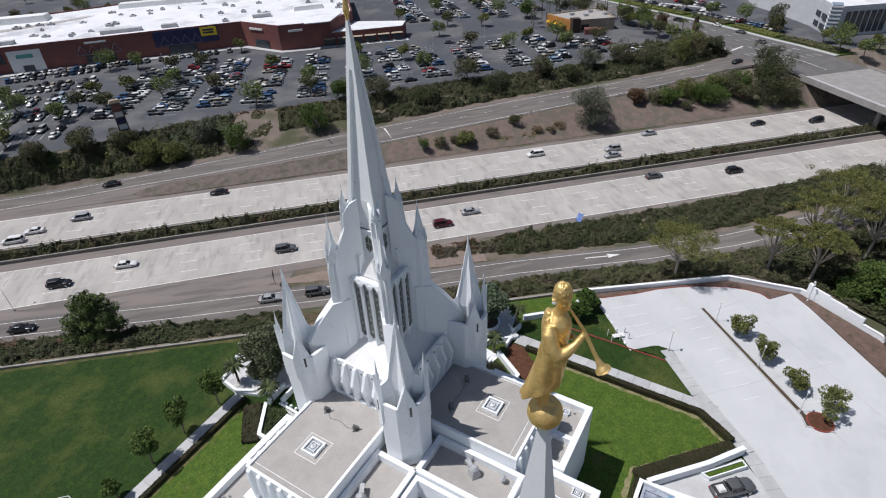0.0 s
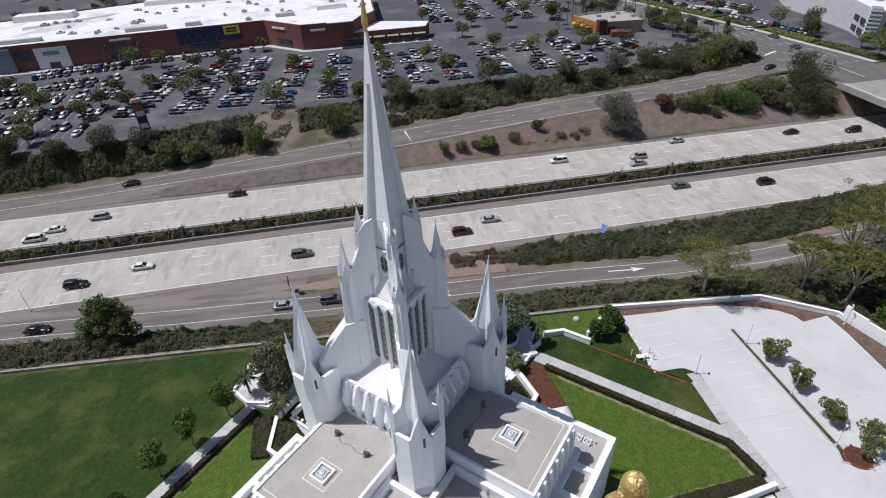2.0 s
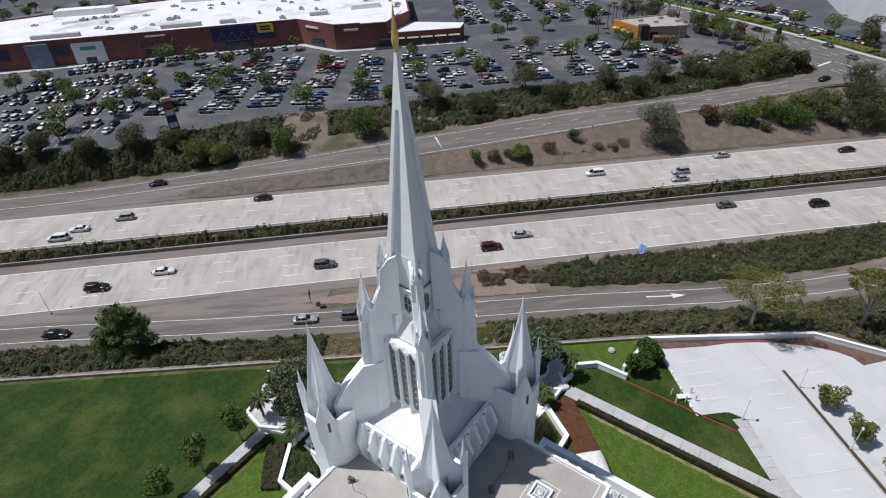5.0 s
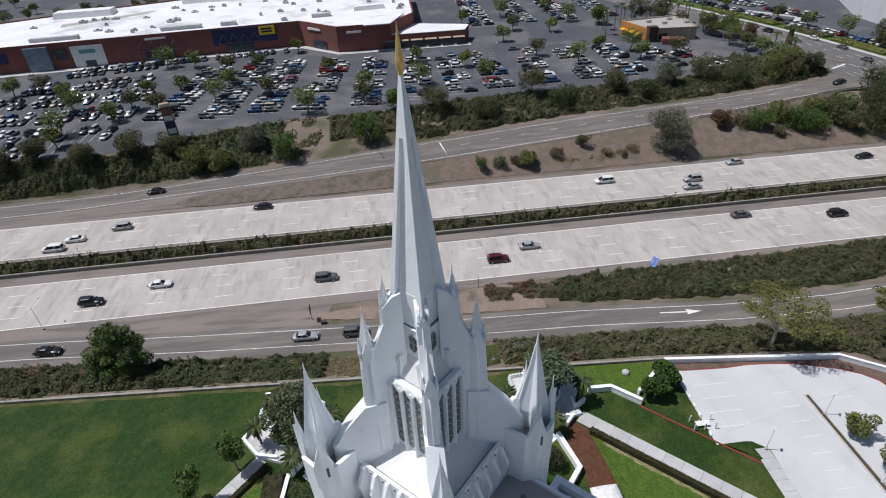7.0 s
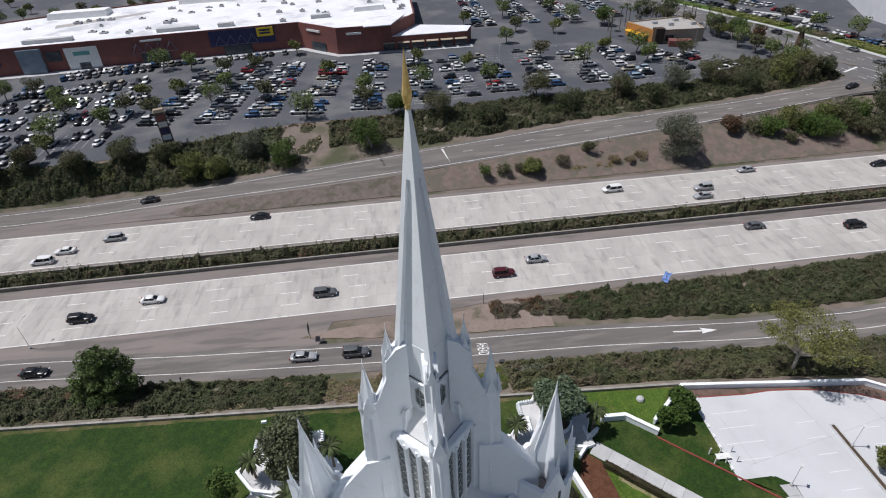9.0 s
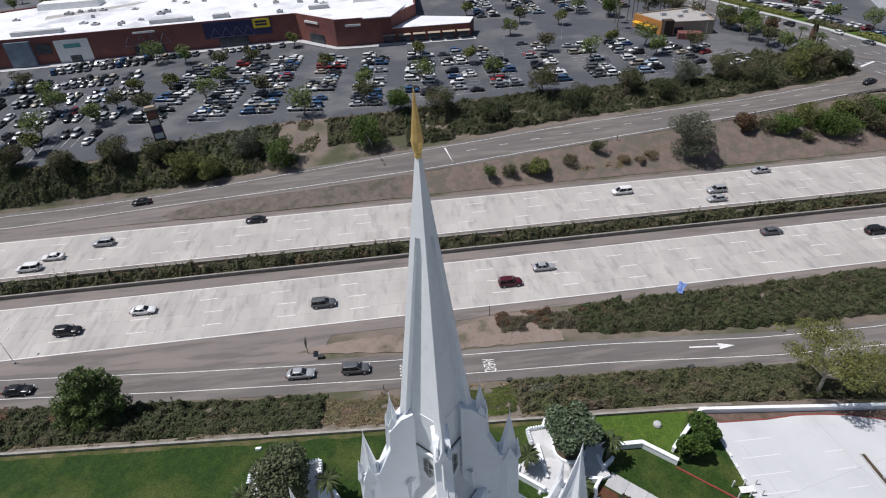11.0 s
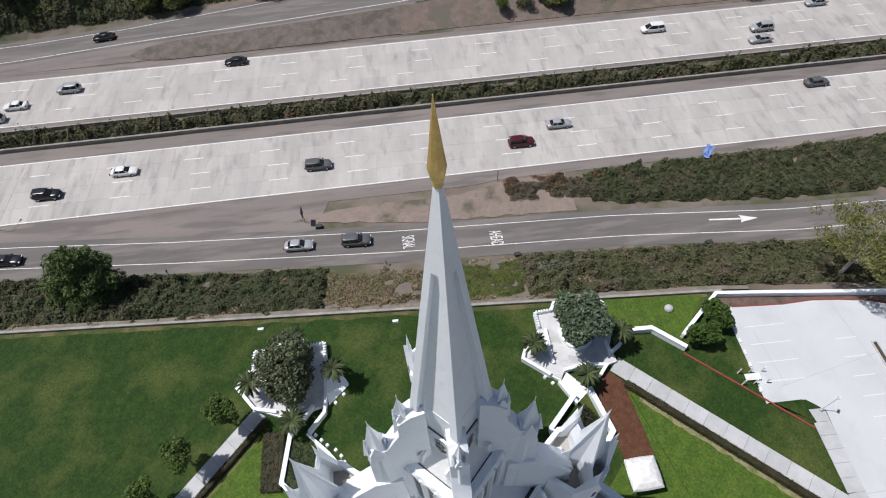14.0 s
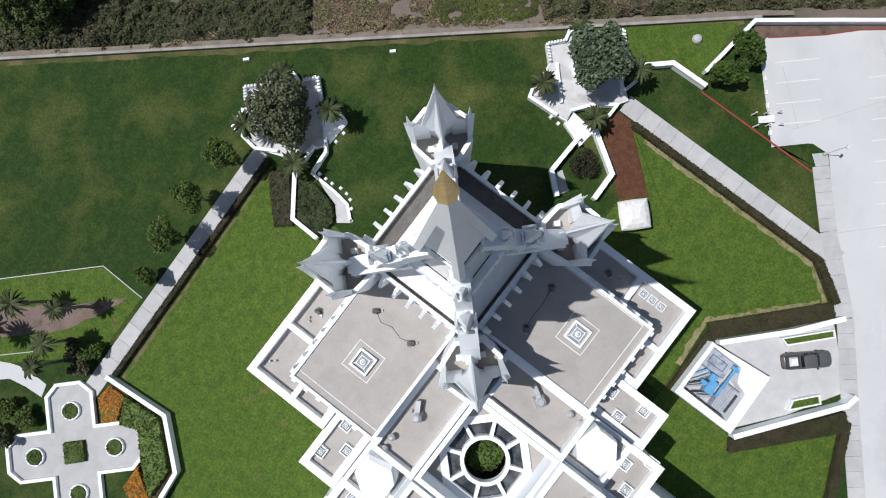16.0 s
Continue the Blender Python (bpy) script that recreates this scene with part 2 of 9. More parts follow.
def leaf_mesh(name, centres, size, rng, flat=0.3, up=None):
    """Many small folded leaves round the given centres."""
    c = np.asarray(centres, float)
    n = len(c)
    a = rng.normal(size=(n, 3))
    a[:, 2] *= 1 - flat
    a /= np.linalg.norm(a, axis=1)[:, None]
    b = np.cross(a, rng.normal(size=(n, 3)) if up is None else np.array((0, 0, 1.0)) + up * rng.normal(size=(n, 3)))
    b /= np.linalg.norm(b, axis=1)[:, None]
    k = np.cross(a, b)
    s = size * rng.uniform(0.6, 1.35, (n, 1))
    v = np.empty((n, 4, 3))
    v[:, 0], v[:, 2] = c - a * s * 0.6, c + a * s * 0.6
    v[:, 1], v[:, 3] = c + b * s * 0.42 + k * s * 0.14, c - b * s * 0.42 + k * s * 0.14
    f = np.arange(4 * n).reshape(n, 4)
    tri = np.concatenate([f[:, [0, 1, 2]], f[:, [0, 2, 3]]])
    me = bpy.data.meshes.new(name)
    me.from_pydata(v.reshape(-1, 3).tolist(), [], tri.tolist())
    return me


def clumps(rng, n, blobs, shell=0.55):
    """Points near the surfaces of ellipsoid blobs (x, y, z, rx, ry, rz)."""
    w = np.array([b[3] * b[4] + b[3] * b[5] + b[4] * b[5] for b in blobs])
    pick = rng.choice(len(blobs), n, p=w / w.sum())
    b = np.array(blobs)[pick]
    d = rng.normal(size=(n, 3))
    d /= np.linalg.norm(d, axis=1)[:, None]
    r = shell + (1.06 - shell) * rng.uniform(0, 1, (n, 1)) ** 0.6
    return b[:, :3] + d * r * b[:, 3:]


# ---- lay of the land: s runs along the freeway, v away from the temple ----
UX, UY = math.cos(radians(-ROAD)), math.sin(radians(-ROAD))
TURN = radians(-ROAD)


def fw(s, v, z=None):
    return (s * UX - v * UY, s * UY + v * UX, ground_z(s, v) if z is None else z)


def lerp(x, pts):
    if x <= pts[0][0]:
        return pts[0][1]
    for (a, p), (b, q) in zip(pts, pts[1:]):
        if x <= b:
            return p + (q - p) * (x - a) / (b - a)
    return pts[-1][1]


LAWN_EDGE = [(-160, 39.5), (40, 24.9), (68, 21.7), (80, 13), (84, 0), (90, -30)]
RAMP_NEAR = [(-160, 51.6), (-68, 45.5), (-40, 42.6), (-4, 39.6), (32, 37.6), (59, 34.8), (110, 33.0), (200, 36)]
FRAMP_NEAR = [(-200, 99.5), (-95, 102.0), (-57, 104.4), (-26, 105.4), (12, 107.5), (43, 110.8), (98, 116.2), (143, 123)]
FRAMP_FAR = [(-200, 108.5), (-100, 110.5), (-60, 112.7), (-27, 116.5), (14, 121.6), (55, 126.4), (106, 129.3), (152, 135)]
LOT_EDGE = [(-200, 125), (-107, 121.5), (-90, 119.5), (-73, 121.4), (-62, 127), (-29, 136.0), (-11, 136.0), (3, 137.3), (29, 141), (50, 142), (100, 144.5), (132, 146), (152, 142), (200, 142)]
LAWN_Z, ROAD_Z, MALL_Z = -1.2, -5.8, 2.0


def framp_z(s):
    return max(-5.75, min(2.0, -3.2 + 0.031 * s))


def ground_z(s, v):
    rz = framp_z(s)
    drop = lerp(s, [(80, 0), (150, 1)])
    low = ROAD_Z - 0.08
    near = low + drop * 5.5
    return lerp(v, [(lerp(s, LAWN_EDGE) + 0.6, LAWN_Z - 0.08), (lerp(s, LAWN_EDGE) + 2.0, LAWN_Z - 0.6 + drop),
                    (lerp(s, RAMP_NEAR) - 0.8, near), (52, near), (55.5, low), (98.6, low), (lerp(s, FRAMP_NEAR) - 0.8, rz - 0.08),
                    (lerp(s, FRAMP_FAR) + 0.8, rz - 0.08), (lerp(s, LOT_EDGE) - 0.8, MALL_Z - 0.08)])


def sheet(name, s_list, v_at, material, lift=0.0, rows=1, parent=None, label="", category="", kind="structure", z=None):
    """A strip of ground: at each s from v_at(s)[0] to v_at(s)[1]."""
    bm = B()
    grid = []
    for s in s_list:
        a, b = v_at(s)
        line = []
        for j in range(rows + 1):
            v = a + (b - a) * j / rows
            x, y, q = fw(s, v, None if z is None else (z(s) if callable(z) else z))
            line.append(bm.verts.new((x, y, q + lift)))
        grid.append(line)
    for p, q in zip(grid, grid[1:]):
        for j in range(rows):
            bm.faces.new((p[j], q[j], q[j + 1], p[j + 1]))
    ob = part(name, bm, material, parent, label)
    if category:
        tagged(ob, label, category, kind=kind)
    return ob


def flat(name, poly, z0, z1, material, label="", category="", kind="structure", parent=None):
    ob = part(name, prism(B(), poly, z0, z1), material, parent, label)
    if category:
        tagged(ob, label, category, kind=kind)
    return ob


def steps(a, b, d):
    n = max(1, round((b - a) / d))
    return [a + (b - a) * i / n for i in range(n + 1)]


# ---- ground ----
bm = B()
s_grid = [-2500, -900, -400] + steps(-220, 260, 5) + [400, 900, 2500]
v_grid = [-2500, -900, -300, -150, -80] + steps(-60, 20, 8)[:-1] + steps(20, 56, 1.5) + steps(58, 97, 4) + steps(98.5, 150, 1.5) + [170, 220, 320, 500, 900, 2500]
grid = [[bm.verts.new(fw(s, v)) for v in v_grid] for s in s_grid]
for p, q in zip(grid, grid[1:]):
    for j in range(len(v_grid) - 1):
        bm.faces.new((p[j], q[j], q[j + 1], p[j + 1]))
tagged(part("ground", bm, M_GROUND), "dry brown earth sheet with weedy banks", "ground", kind="structure")

# ---- freeway and ramps ----
S_ALL = steps(-240, 280, 5)
sheet("freeway_base", S_ALL, lambda s: (56.4, 71.3), M_JOINT, z=ROAD_Z + 0.03, label="dark joints under the freeway slabs", category="road")
sheet("freeway_base", S_ALL, lambda s: (82.0, 96.8), M_JOINT, z=ROAD_Z + 0.03, label="dark joints under the freeway slabs", category="road")
sheet("road_shoulder", S_ALL, lambda s: (71.3, 74.4), M_SHOULDER, z=ROAD_Z - 0.01, label="grey asphalt shoulder beside the median", category="road")
sheet("road_shoulder", S_ALL, lambda s: (80.4, 82.0), M_SHOULDER, z=ROAD_Z - 0.01, label="grey asphalt shoulder beside the median", category="road")
sheet("road_shoulder", S_ALL, lambda s: (96.8, min(99.4, lerp(s, FRAMP_NEAR))), M_SHOULDER, z=ROAD_Z - 0.01, label="tan asphalt freeway shoulder", category="road")
sheet("road_shoulder", S_ALL, lambda s: (min(56.3, max(53.6, lerp(s, [(-240, 40), (-20, 40), (-19, 51.6), (8, 51.8), (14, 54.3)]))) if s > -19 else lerp(s, RAMP_NEAR) + 0.2, 56.4), M_SHOULDER, z=ROAD_Z - 0.012, label="tan asphalt gore and shoulder", category="road")
near_ramp_z = lambda s: ROAD_Z + 5.5 * lerp(s, [(80, 0), (150, 1)])
sheet("off_ramp", S_ALL, lambda s: (lerp(s, RAMP_NEAR) - 0.2, lerp(s, RAMP_NEAR) + 7.2), M_RAMP, z=near_ramp_z, label="dark asphalt off ramp with white lines", category="road")
sheet("far_ramp", S_ALL[:78], lambda s: (lerp(s, FRAMP_NEAR), lerp(s, FRAMP_FAR)), M_RAMP, z=framp_z, rows=2, label="worn asphalt on ramp climbing to the street", category="road")
sheet("gore_dirt", steps(-21, 26, 0.8), lambda s: (lerp(s, [(-21, 50.0), (-16, 49.2), (0, 46.9), (26, 45.6)]) + 0.35 * noise.noise((s * 0.45, 1, 2)), lerp(s, [(-21, 50.1), (-14, 51.6), (8, 51.9), (16, 54.0), (26, 54.2)]) + 0.4 * noise.noise((s * 0.5, 5, 2))), M_DIRT, lift=0.1, rows=2, label="bare reddish dirt island between ramp and freeway", category="ground")
sheet("far_dirt", S_ALL[48:76], lambda s: (99.5, max(99.6, 99.5 + (lerp(s, FRAMP_NEAR) - 100.0) * lerp(s, [(-63, 0.02), (-48, 0.85), (-30, 1)]))), mat("grey_slope_dirt", (0.152, 0.115, 0.097), (0.190, 0.147, 0.124), 0.5, 0.95, bump=0.5, bscale=3, grain=0.25, c3=(0.125, 0.112, 0.088), scale3=0.3, lo3=0.46, hi3=0.6), lift=0.12, rows=5, label="bare dirt slope beside the far ramp", category="ground")
sheet("gore_dirt", steps(-58, 1, 1.0), lambda s: (lerp(s, [(-58, 101.2), (-55, 99.6), (-50, 98.9), (1, 99.3)]) + 0.15 * noise.noise((s * 0.6, 4, 3)), lerp(s, [(-58, 101.6), (-55, 103.4), (-46, 105.0), (-33, 105.0), (1, 106.6)]) - 0.6 + 0.2 * noise.noise((s * 0.5, 8, 3))), mat("grey_gore_dirt", (0.128, 0.108, 0.095), (0.168, 0.140, 0.122), 0.7, 0.95, bump=0.5, bscale=3, grain=0.28, c3=(0.10, 0.092, 0.07), scale3=0.4, lo3=0.5, hi3=0.62), lift=0.16, rows=4, label="grey dirt island between the far ramp and the freeway", category="ground")

sheet("road_shoulder", S_ALL[:50], lambda s: (99.3, lerp(s, FRAMP_NEAR) + 0.1), M_SHOULDER, lift=0.09, rows=3, label="wide tan asphalt between ramp and freeway", category="road")

LINES = []


def stripe(pts_s, vf, w, zf):
    LINES.append((pts_s, vf, w, zf))


for s in steps(-236, 276, 13.9):
    for v in (60.1, 63.8, 67.6, 86.0, 89.7, 93.4):
        off = 4.2 * ((v * 7) % 1.0)
        stripe([s + off, s + off + 3.6], lambda q, v=v: v, 0.16, lambda q: ROAD_Z + 0.055)
for v in (56.6, 71.1, 82.2, 96.5):
    stripe(S_ALL, lambda q, v=v: v, 0.18, lambda q: ROAD_Z + 0.055)
stripe(S_ALL, lambda q: lerp(q, RAMP_NEAR) + 1.8, 0.12, lambda q: near_ramp_z(q) + 0.012)
stripe(S_ALL, lambda q: lerp(q, RAMP_NEAR) + 6.0, 0.12, lambda q: near_ramp_z(q) + 0.012)
stripe(S_ALL[:76], lambda q: lerp(q, FRAMP_NEAR) + 1.2, 0.16, lambda q: framp_z(q) + 0.012)
stripe(S_ALL[:76], lambda q: lerp(q, FRAMP_FAR) - 1.6, 0.14, lambda q: framp_z(q) + 0.012)
for s in steps(20, 130, 9):
    stripe([s, s + 2.6], lambda q: (lerp(q, FRAMP_NEAR) + lerp(q, FRAMP_FAR)) / 2 + 0.6, 0.14, lambda q: framp_z(q) + 0.012)
bm = B()
for pts_s, vf, w, zf in LINES:
    prev = None
    for s in pts_s:
        pair = [bm.verts.new(fw(s, vf(s) + d, zf(s))) for d in (-w / 2, w / 2)]
        if prev:
            bm.faces.new((prev[0], pair[0], pair[1], prev[1]))
        prev = pair
tagged(part("lane_marking", bm, M_PAINT), "white painted lane lines on the roads", "road marking", kind="structure")
# stop bar and ramp arrow
bm = B()
q = [fw(14.0, 119.2, framp_z(14) + 0.016), fw(14.6, 119.2, framp_z(14) + 0.016), fw(16.2, 108.6, framp_z(15) + 0.016), fw(15.6, 108.6, framp_z(15) + 0.016)]
bm.faces.new([bm.verts.new(p) for p in q])
tagged(part("stop_bar", bm, M_PAINT), "white stop bar painted across the ramp", "road marking", kind="structure")
bm = B()
for poly in ([(46.4, 40.35), (51.6, 39.8), (51.6, 40.1), (46.4, 40.65)], [(51.2, 39.25), (54.2, 39.75), (51.4, 40.75), (51.6, 40.0)]):
    bm.faces.new([bm.verts.new(fw(s, v, ROAD_Z + 0.014)) for s, v in poly])
tagged(part("road_arrow", bm, M_PAINT), "white arrow painted on the off ramp", "road marking", kind="structure")
for word, s, v, in (("SIGNAL", -3.2, 44.4), ("AHEAD", 10.9, 43.4)):
    cu = bpy.data.curves.new("road_word", 'FONT')
    cu.body, cu.size = word, 1.0
    cu.materials.append(M_PAINT)
    ob = new("road_word", cu)
    x, y, z = fw(s, v, ROAD_Z + 0.016)
    wide = 2.75
    ob.matrix_world = Matrix(((-(-UY) * 1.0, UX, 0, x), (-UX, UY, 0, y), (0, 0, 1, z), (0, 0, 0, 1))) @ Matrix.Diagonal((wide / (0.62 * len(word)), 2.9, 1, 1))
    tagged(ob, "white word " + word.lower() + " painted on the ramp", "road marking", kind="structure")

# ---- temple tower, built round its own axis ----
ROOT2 = math.sqrt(2.0)


def around(name, bm, material, parent, first=45.0, label=""):
    """Four copies of one piece, turned by quarters. In its own frame the piece points along +x."""
    ob = part(name, bm, material, parent, label)
    ob.rotation_euler = (0, 0, radians(first))
    return [ob] + [again(name, ob, parent, rz=radians(first + 90 * k)) for k in (1, 2, 3)]


def inside(name, bm, material, parents):
    """The same piece under each of several parts."""
    ob = part(name, bm, material, parents[0])
    for other in parents[1:]:
        again(name, ob, other)


def spire_r(z):
    return 0.10 + 0.0865 * (55.15 - z)


def temple_tower(name, label):
    tw = thing(name, label, "tower")
    # spire: corner posts round recessed faces, solid towards the top
    z0, zt, z1 = 38.9, 51.2, 55.15
    a, b, c = spire_r(z0), spire_r(zt), spire_r(z1)
    bm = B()
    prism(bm, rect(a - 0.50), z0, zt + 0.1, rect(b - 0.19))
    part("spire_core", bm, M_STONE, tw)
    bm = B()
    prism(bm, rect(b), zt, z1, rect(c))
    part("spire", bm, M_STONE, tw)
    bm = B()
    w, k = 0.43, 0.29

    def ell(r, side, deep):
        return [(r, r - side), (r, r), (r - side, r), (r - side, r - deep), (r - deep, r - deep), (r - deep, r - side)]
    prism(bm, ell(a, w, 0.62), z0, zt, ell(b, k, 0.30))
    prism(bm, ell(1.56, 0.42, 0.62), 35.5, z0, ell(a, w, 0.62))
    around("spire_rib", bm, M_STONE, tw, first=0)
    # spire foot and upper stage
    bm = B()
    prism(bm, rect(0.92), 35.75, 38.92, rect(a - 0.48))
    prism(bm, rect(1.08), 31.0, 35.5)
    prism(bm, rect(0.92), 35.5, 35.75)
    part("upper_stage", bm, M_STONE, tw)
    # middle stage
    bm = B()
    prism(bm, rect(2.1), 20.0, 29.9)
    part("middle_stage", bm, M_STONE, tw)
    # corner fins stepping out to the turrets
    bm = B()
    out = [(1.0, 38.95), (1.5, 38.6), (2.05, 37.6), (2.12, 35.9), (2.75, 33.6), (3.4, 33.5), (3.68, 31.2), (3.82, 26.9), (5.2, 24.5), (6.3, 22.0), (6.3, 13.0), (1.0, 13.0)]
    slice_x(bm, [(r * ROOT2, z) for r, z in out], -0.5, 0.5)
    around("corner_fin", bm, M_STONE, tw)
    bm = B()
    slice_x(bm, [(r * ROOT2, z) for r, z in ((2.5, 27.25), (3.86, 26.95), (5.25, 24.4), (6.1, 22.3), (6.1, 13.0), (2.5, 13.0))], -0.74, 0.74)
    around("lower_fin", bm, M_STONE, tw)
    # prows on the fins, running up into slender gabled pinnacles
    for z0, z1, top, r0, r1, w0, w, deep, name in ((21.0, 33.5, 37.7, 3.98, 3.60, 0.82, 0.62, 1.15, "middle_pinnacle"), (33.5, 38.2, 40.7, 2.30, 2.10, 0.50, 0.38, 0.66, "upper_pinnacle")):
        def prow(r, half, d):
            e = r * ROOT2
            return [(e - d, -half * 0.75), (e - d * 0.62, -half), (e - 0.30, -half * 0.52), (e + 0.12, -0.07), (e + 0.12, 0.07), (e - 0.30, half * 0.52), (e - d * 0.62, half), (e - d, half * 0.75)]
        bm = B()
        prism(bm, prow(r0, w0, deep * 1.6), z0, z1, prow(r1, w, deep))
        around("fin_prow", bm, M_STONE, tw)
        bm = B()
        e = r1 * ROOT2 - deep * 0.5
        # gabled cap: four leaning gable plates round a slender spike
        spike(bm, prow(r1 - 0.03, w * 0.80, deep * 0.9), z1 - 0.02, (e, 0, top - 0.45))
        tube(bm, (e, 0, top - 1.0), (e, 0, top), 0.06, 0.012, 5)
        for x, y, a, h in ((0, w * 0.92, 0, 1.5), (0, -w * 0.92, 0, 1.5), (deep * 0.58, 0, 1, 1.9), (-deep * 0.5, 0, 1, 1.3)):
            g, t, rise = w * 0.72, w * 0.20, w * h
            base = [(e + x - (t if a else g), y - (g if a else t)), (e + x + (t if a else g), y - (g if a else t)), (e + x + (t if a else g), y + (g if a else t)), (e + x - (t if a else g), y + (g if a else t))]
            prism(bm, [(e + x + (px - e - x) * 0.25, y + (py - y) * 0.25) for px, py in base], z1 - w * 2.2, z1 - w * 0.5, base)
            spike(bm, base, z1 - w * 0.5, (e + x * 0.9, y * 0.9, z1 + rise))
        around(name, bm, M_STONE, tw)
    # one hexagonal window on each side, recessed under an eave
    bm = B()
    slice_x(bm, [(0.85, 35.8), (0.85, 35.45), (1.20, 35.42), (1.20, 35.52), (0.98, 35.56), (0.98, 36.0), (0.85, 36.6)], -0.95, 0.95)
    around("upper_eave", bm, M_STONE, tw, first=0)
    # dark strip that stands in for the shade in the eave gap
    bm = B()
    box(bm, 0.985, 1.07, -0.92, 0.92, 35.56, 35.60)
    around("upper_gutter", bm, M_SHADE, tw, first=0, label="eave gutter strip, dark to stand for shade")
    hexa = [(-0.42, 33.3), (-0.42, 34.5), (0, 34.95), (0.42, 34.5), (0.42, 33.3), (0, 32.85)]
    bm = B()
    vs = [bm.verts.new((1.095, y, z)) for y, z in hexa]
    bm.faces.new(vs)
    win = around("upper_window", bm, M_GLASS, tw, first=0, label="hexagonal leaded window")
    bm = B()
    for i in range(6):
        (y0, za), (y1, zb) = hexa[i], hexa[(i + 1) % 6]
        tube(bm, (1.12, y0, za), (1.12, y1, zb), 0.05, n=4)
    tube(bm, (1.12, 0, 32.95), (1.12, 0, 34.95), 0.03, n=4)
    tube(bm, (1.12, -0.42, 33.9), (1.12, 0.42, 33.9), 0.03, n=4)
    inside("window_frame", bm, M_TRACERY, win)
    # lower bays: three tall windows on each side
    bm = B()
    slice_x(bm, [(1.9, 20.2), (2.42, 20.2), (2.42, 30.12), (2.06, 30.16), (2.06, 29.95), (1.94, 29.95), (1.94, 30.05), (0.95, 32.6), (0.8, 32.6)], -1.95, 1.95)
    around("window_bay", bm, M_STONE, tw, first=0)
    bm = B()
    slice_x(bm, [(0.93, 32.66), (1.93, 30.08), (1.97, 30.14), (0.95, 32.75)], -2.0, 2.0)
    around("bay_roof", bm, M_ROOFW, tw, first=0)
    # dark strip that paints the shade line along the bay eave
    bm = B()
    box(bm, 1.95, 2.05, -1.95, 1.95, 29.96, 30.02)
    around("bay_gutter", bm, M_SHADE, tw, first=0, label="eave gutter strip, dark to stand for shade")
    for yc in (-1.2, 0.0, 1.2):
        bm = B()
        shape = [(yc - 0.4, 22.4), (yc - 0.4, 29.3), (yc, 29.9), (yc + 0.4, 29.3), (yc + 0.4, 22.4), (yc, 21.9)]
        bm.faces.new([bm.verts.new((2.432, y, z)) for y, z in shape])
        win = around("tall_window", bm, M_GLASS, tw, first=0, label="tall leaded glass window")
        bm = B()
        for i in range(6):
            (y0, za), (y1, zb) = shape[i], shape[(i + 1) % 6]
            tube(bm, (2.45, y0, za), (2.45, y1, zb), 0.045, n=4)
        for i in range(8):
            za = 22.5 + i * 0.86
            tube(bm, (2.45, yc - 0.38, za), (2.45, yc + 0.38, za + 0.86), 0.028, n=4)
            tube(bm, (2.45, yc + 0.38, za), (2.45, yc - 0.38, za + 0.86), 0.028, n=4)
        inside("window_tracery", bm, M_TRACERY, win)
    for yc in (-1.78, -0.6, 0.6, 1.78):
        bm = B()
        prism(bm, [(2.40, yc - 0.19), (2.66, yc - 0.12), (2.74, yc), (2.66, yc + 0.12), (2.40, yc + 0.19)], 21.4, 29.75,
              [(2.40, yc - 0.17), (2.72, yc - 0.10), (2.80, yc), (2.72, yc + 0.10), (2.40, yc + 0.17)])
        around("bay_mullion", bm, M_STONE, tw, first=0)
    # pointed canopies over the three windows
    for yc in (-1.2, 0.0, 1.2):
        bm = B()
        shape = [(yc - 0.62, 29.3), (yc - 0.44, 29.3), (yc, 29.98), (yc + 0.44, 29.3), (yc + 0.62, 29.3), (yc + 0.62, 30.1), (yc, 30.26), (yc - 0.62, 30.1)]
        a = [bm.verts.new((2.40, y, z)) for y, z in shape]
        b = [bm.verts.new((2.76 if z < 30.05 else 2.58, y, z)) for y, z in shape]
        for f in ((0, 1, 2, 7), (2, 6, 7), (2, 3, 4, 5), (2, 5, 6)):
            bm.faces.new([b[i] for i in f])
            bm.faces.new([a[i] for i in f[::-1]])
        for i in range(8):
            bm.faces.new((a[i], b[i], b[(i + 1) % 8], a[(i + 1) % 8]))
        around("bay_canopy", bm, M_STONE, tw, first=0)
    # hipped roof at the foot of the tower, gutter and parapet
    bm = B()
    vs = [bm.verts.new(p) for p in ((2.3, -2.3, 21.7), (2.3, 2.3, 21.7), (4.7, 4.7, 19.2), (4.7, -4.7, 19.2))]
    ws = [bm.verts.new((v.co.x, v.co.y, v.co.z - 0.4)) for v in vs]
    bm.faces.new(vs)
    bm.faces.new(ws[::-1])
    for i in range(4):
        bm.faces.new((vs[i], ws[i], ws[(i + 1) % 4], vs[(i + 1) % 4]))
    around("hip_roof", bm, M_ROOFW, tw, first=0)
    # the two outer sides (+x, +y) stand further out than the two towards the halls
    OUT, INN = 6.45, 5.32
    sides = ((0, OUT), (90, OUT), (180, INN), (270, INN))
    part("base_block", prism(B(), [(-INN + 0.3, -INN + 0.3), (OUT - 0.3, -INN + 0.3), (OUT - 0.3, OUT - 0.3), (-INN + 0.3, OUT - 0.3)], -1.2, 18.6), M_STONE, tw)
    for turned, r in sides:
        # gutter floor colour holds the shade between hip roof and parapet
        g = part("gutter_floor", prism(B(), [(4.6, -4.6), (r - 0.28, -5.3), (r - 0.28, 5.3), (4.6, 4.6)], 18.6, 18.85), M_SHADE, tw, "dark roof gutter with shade put into its colour")
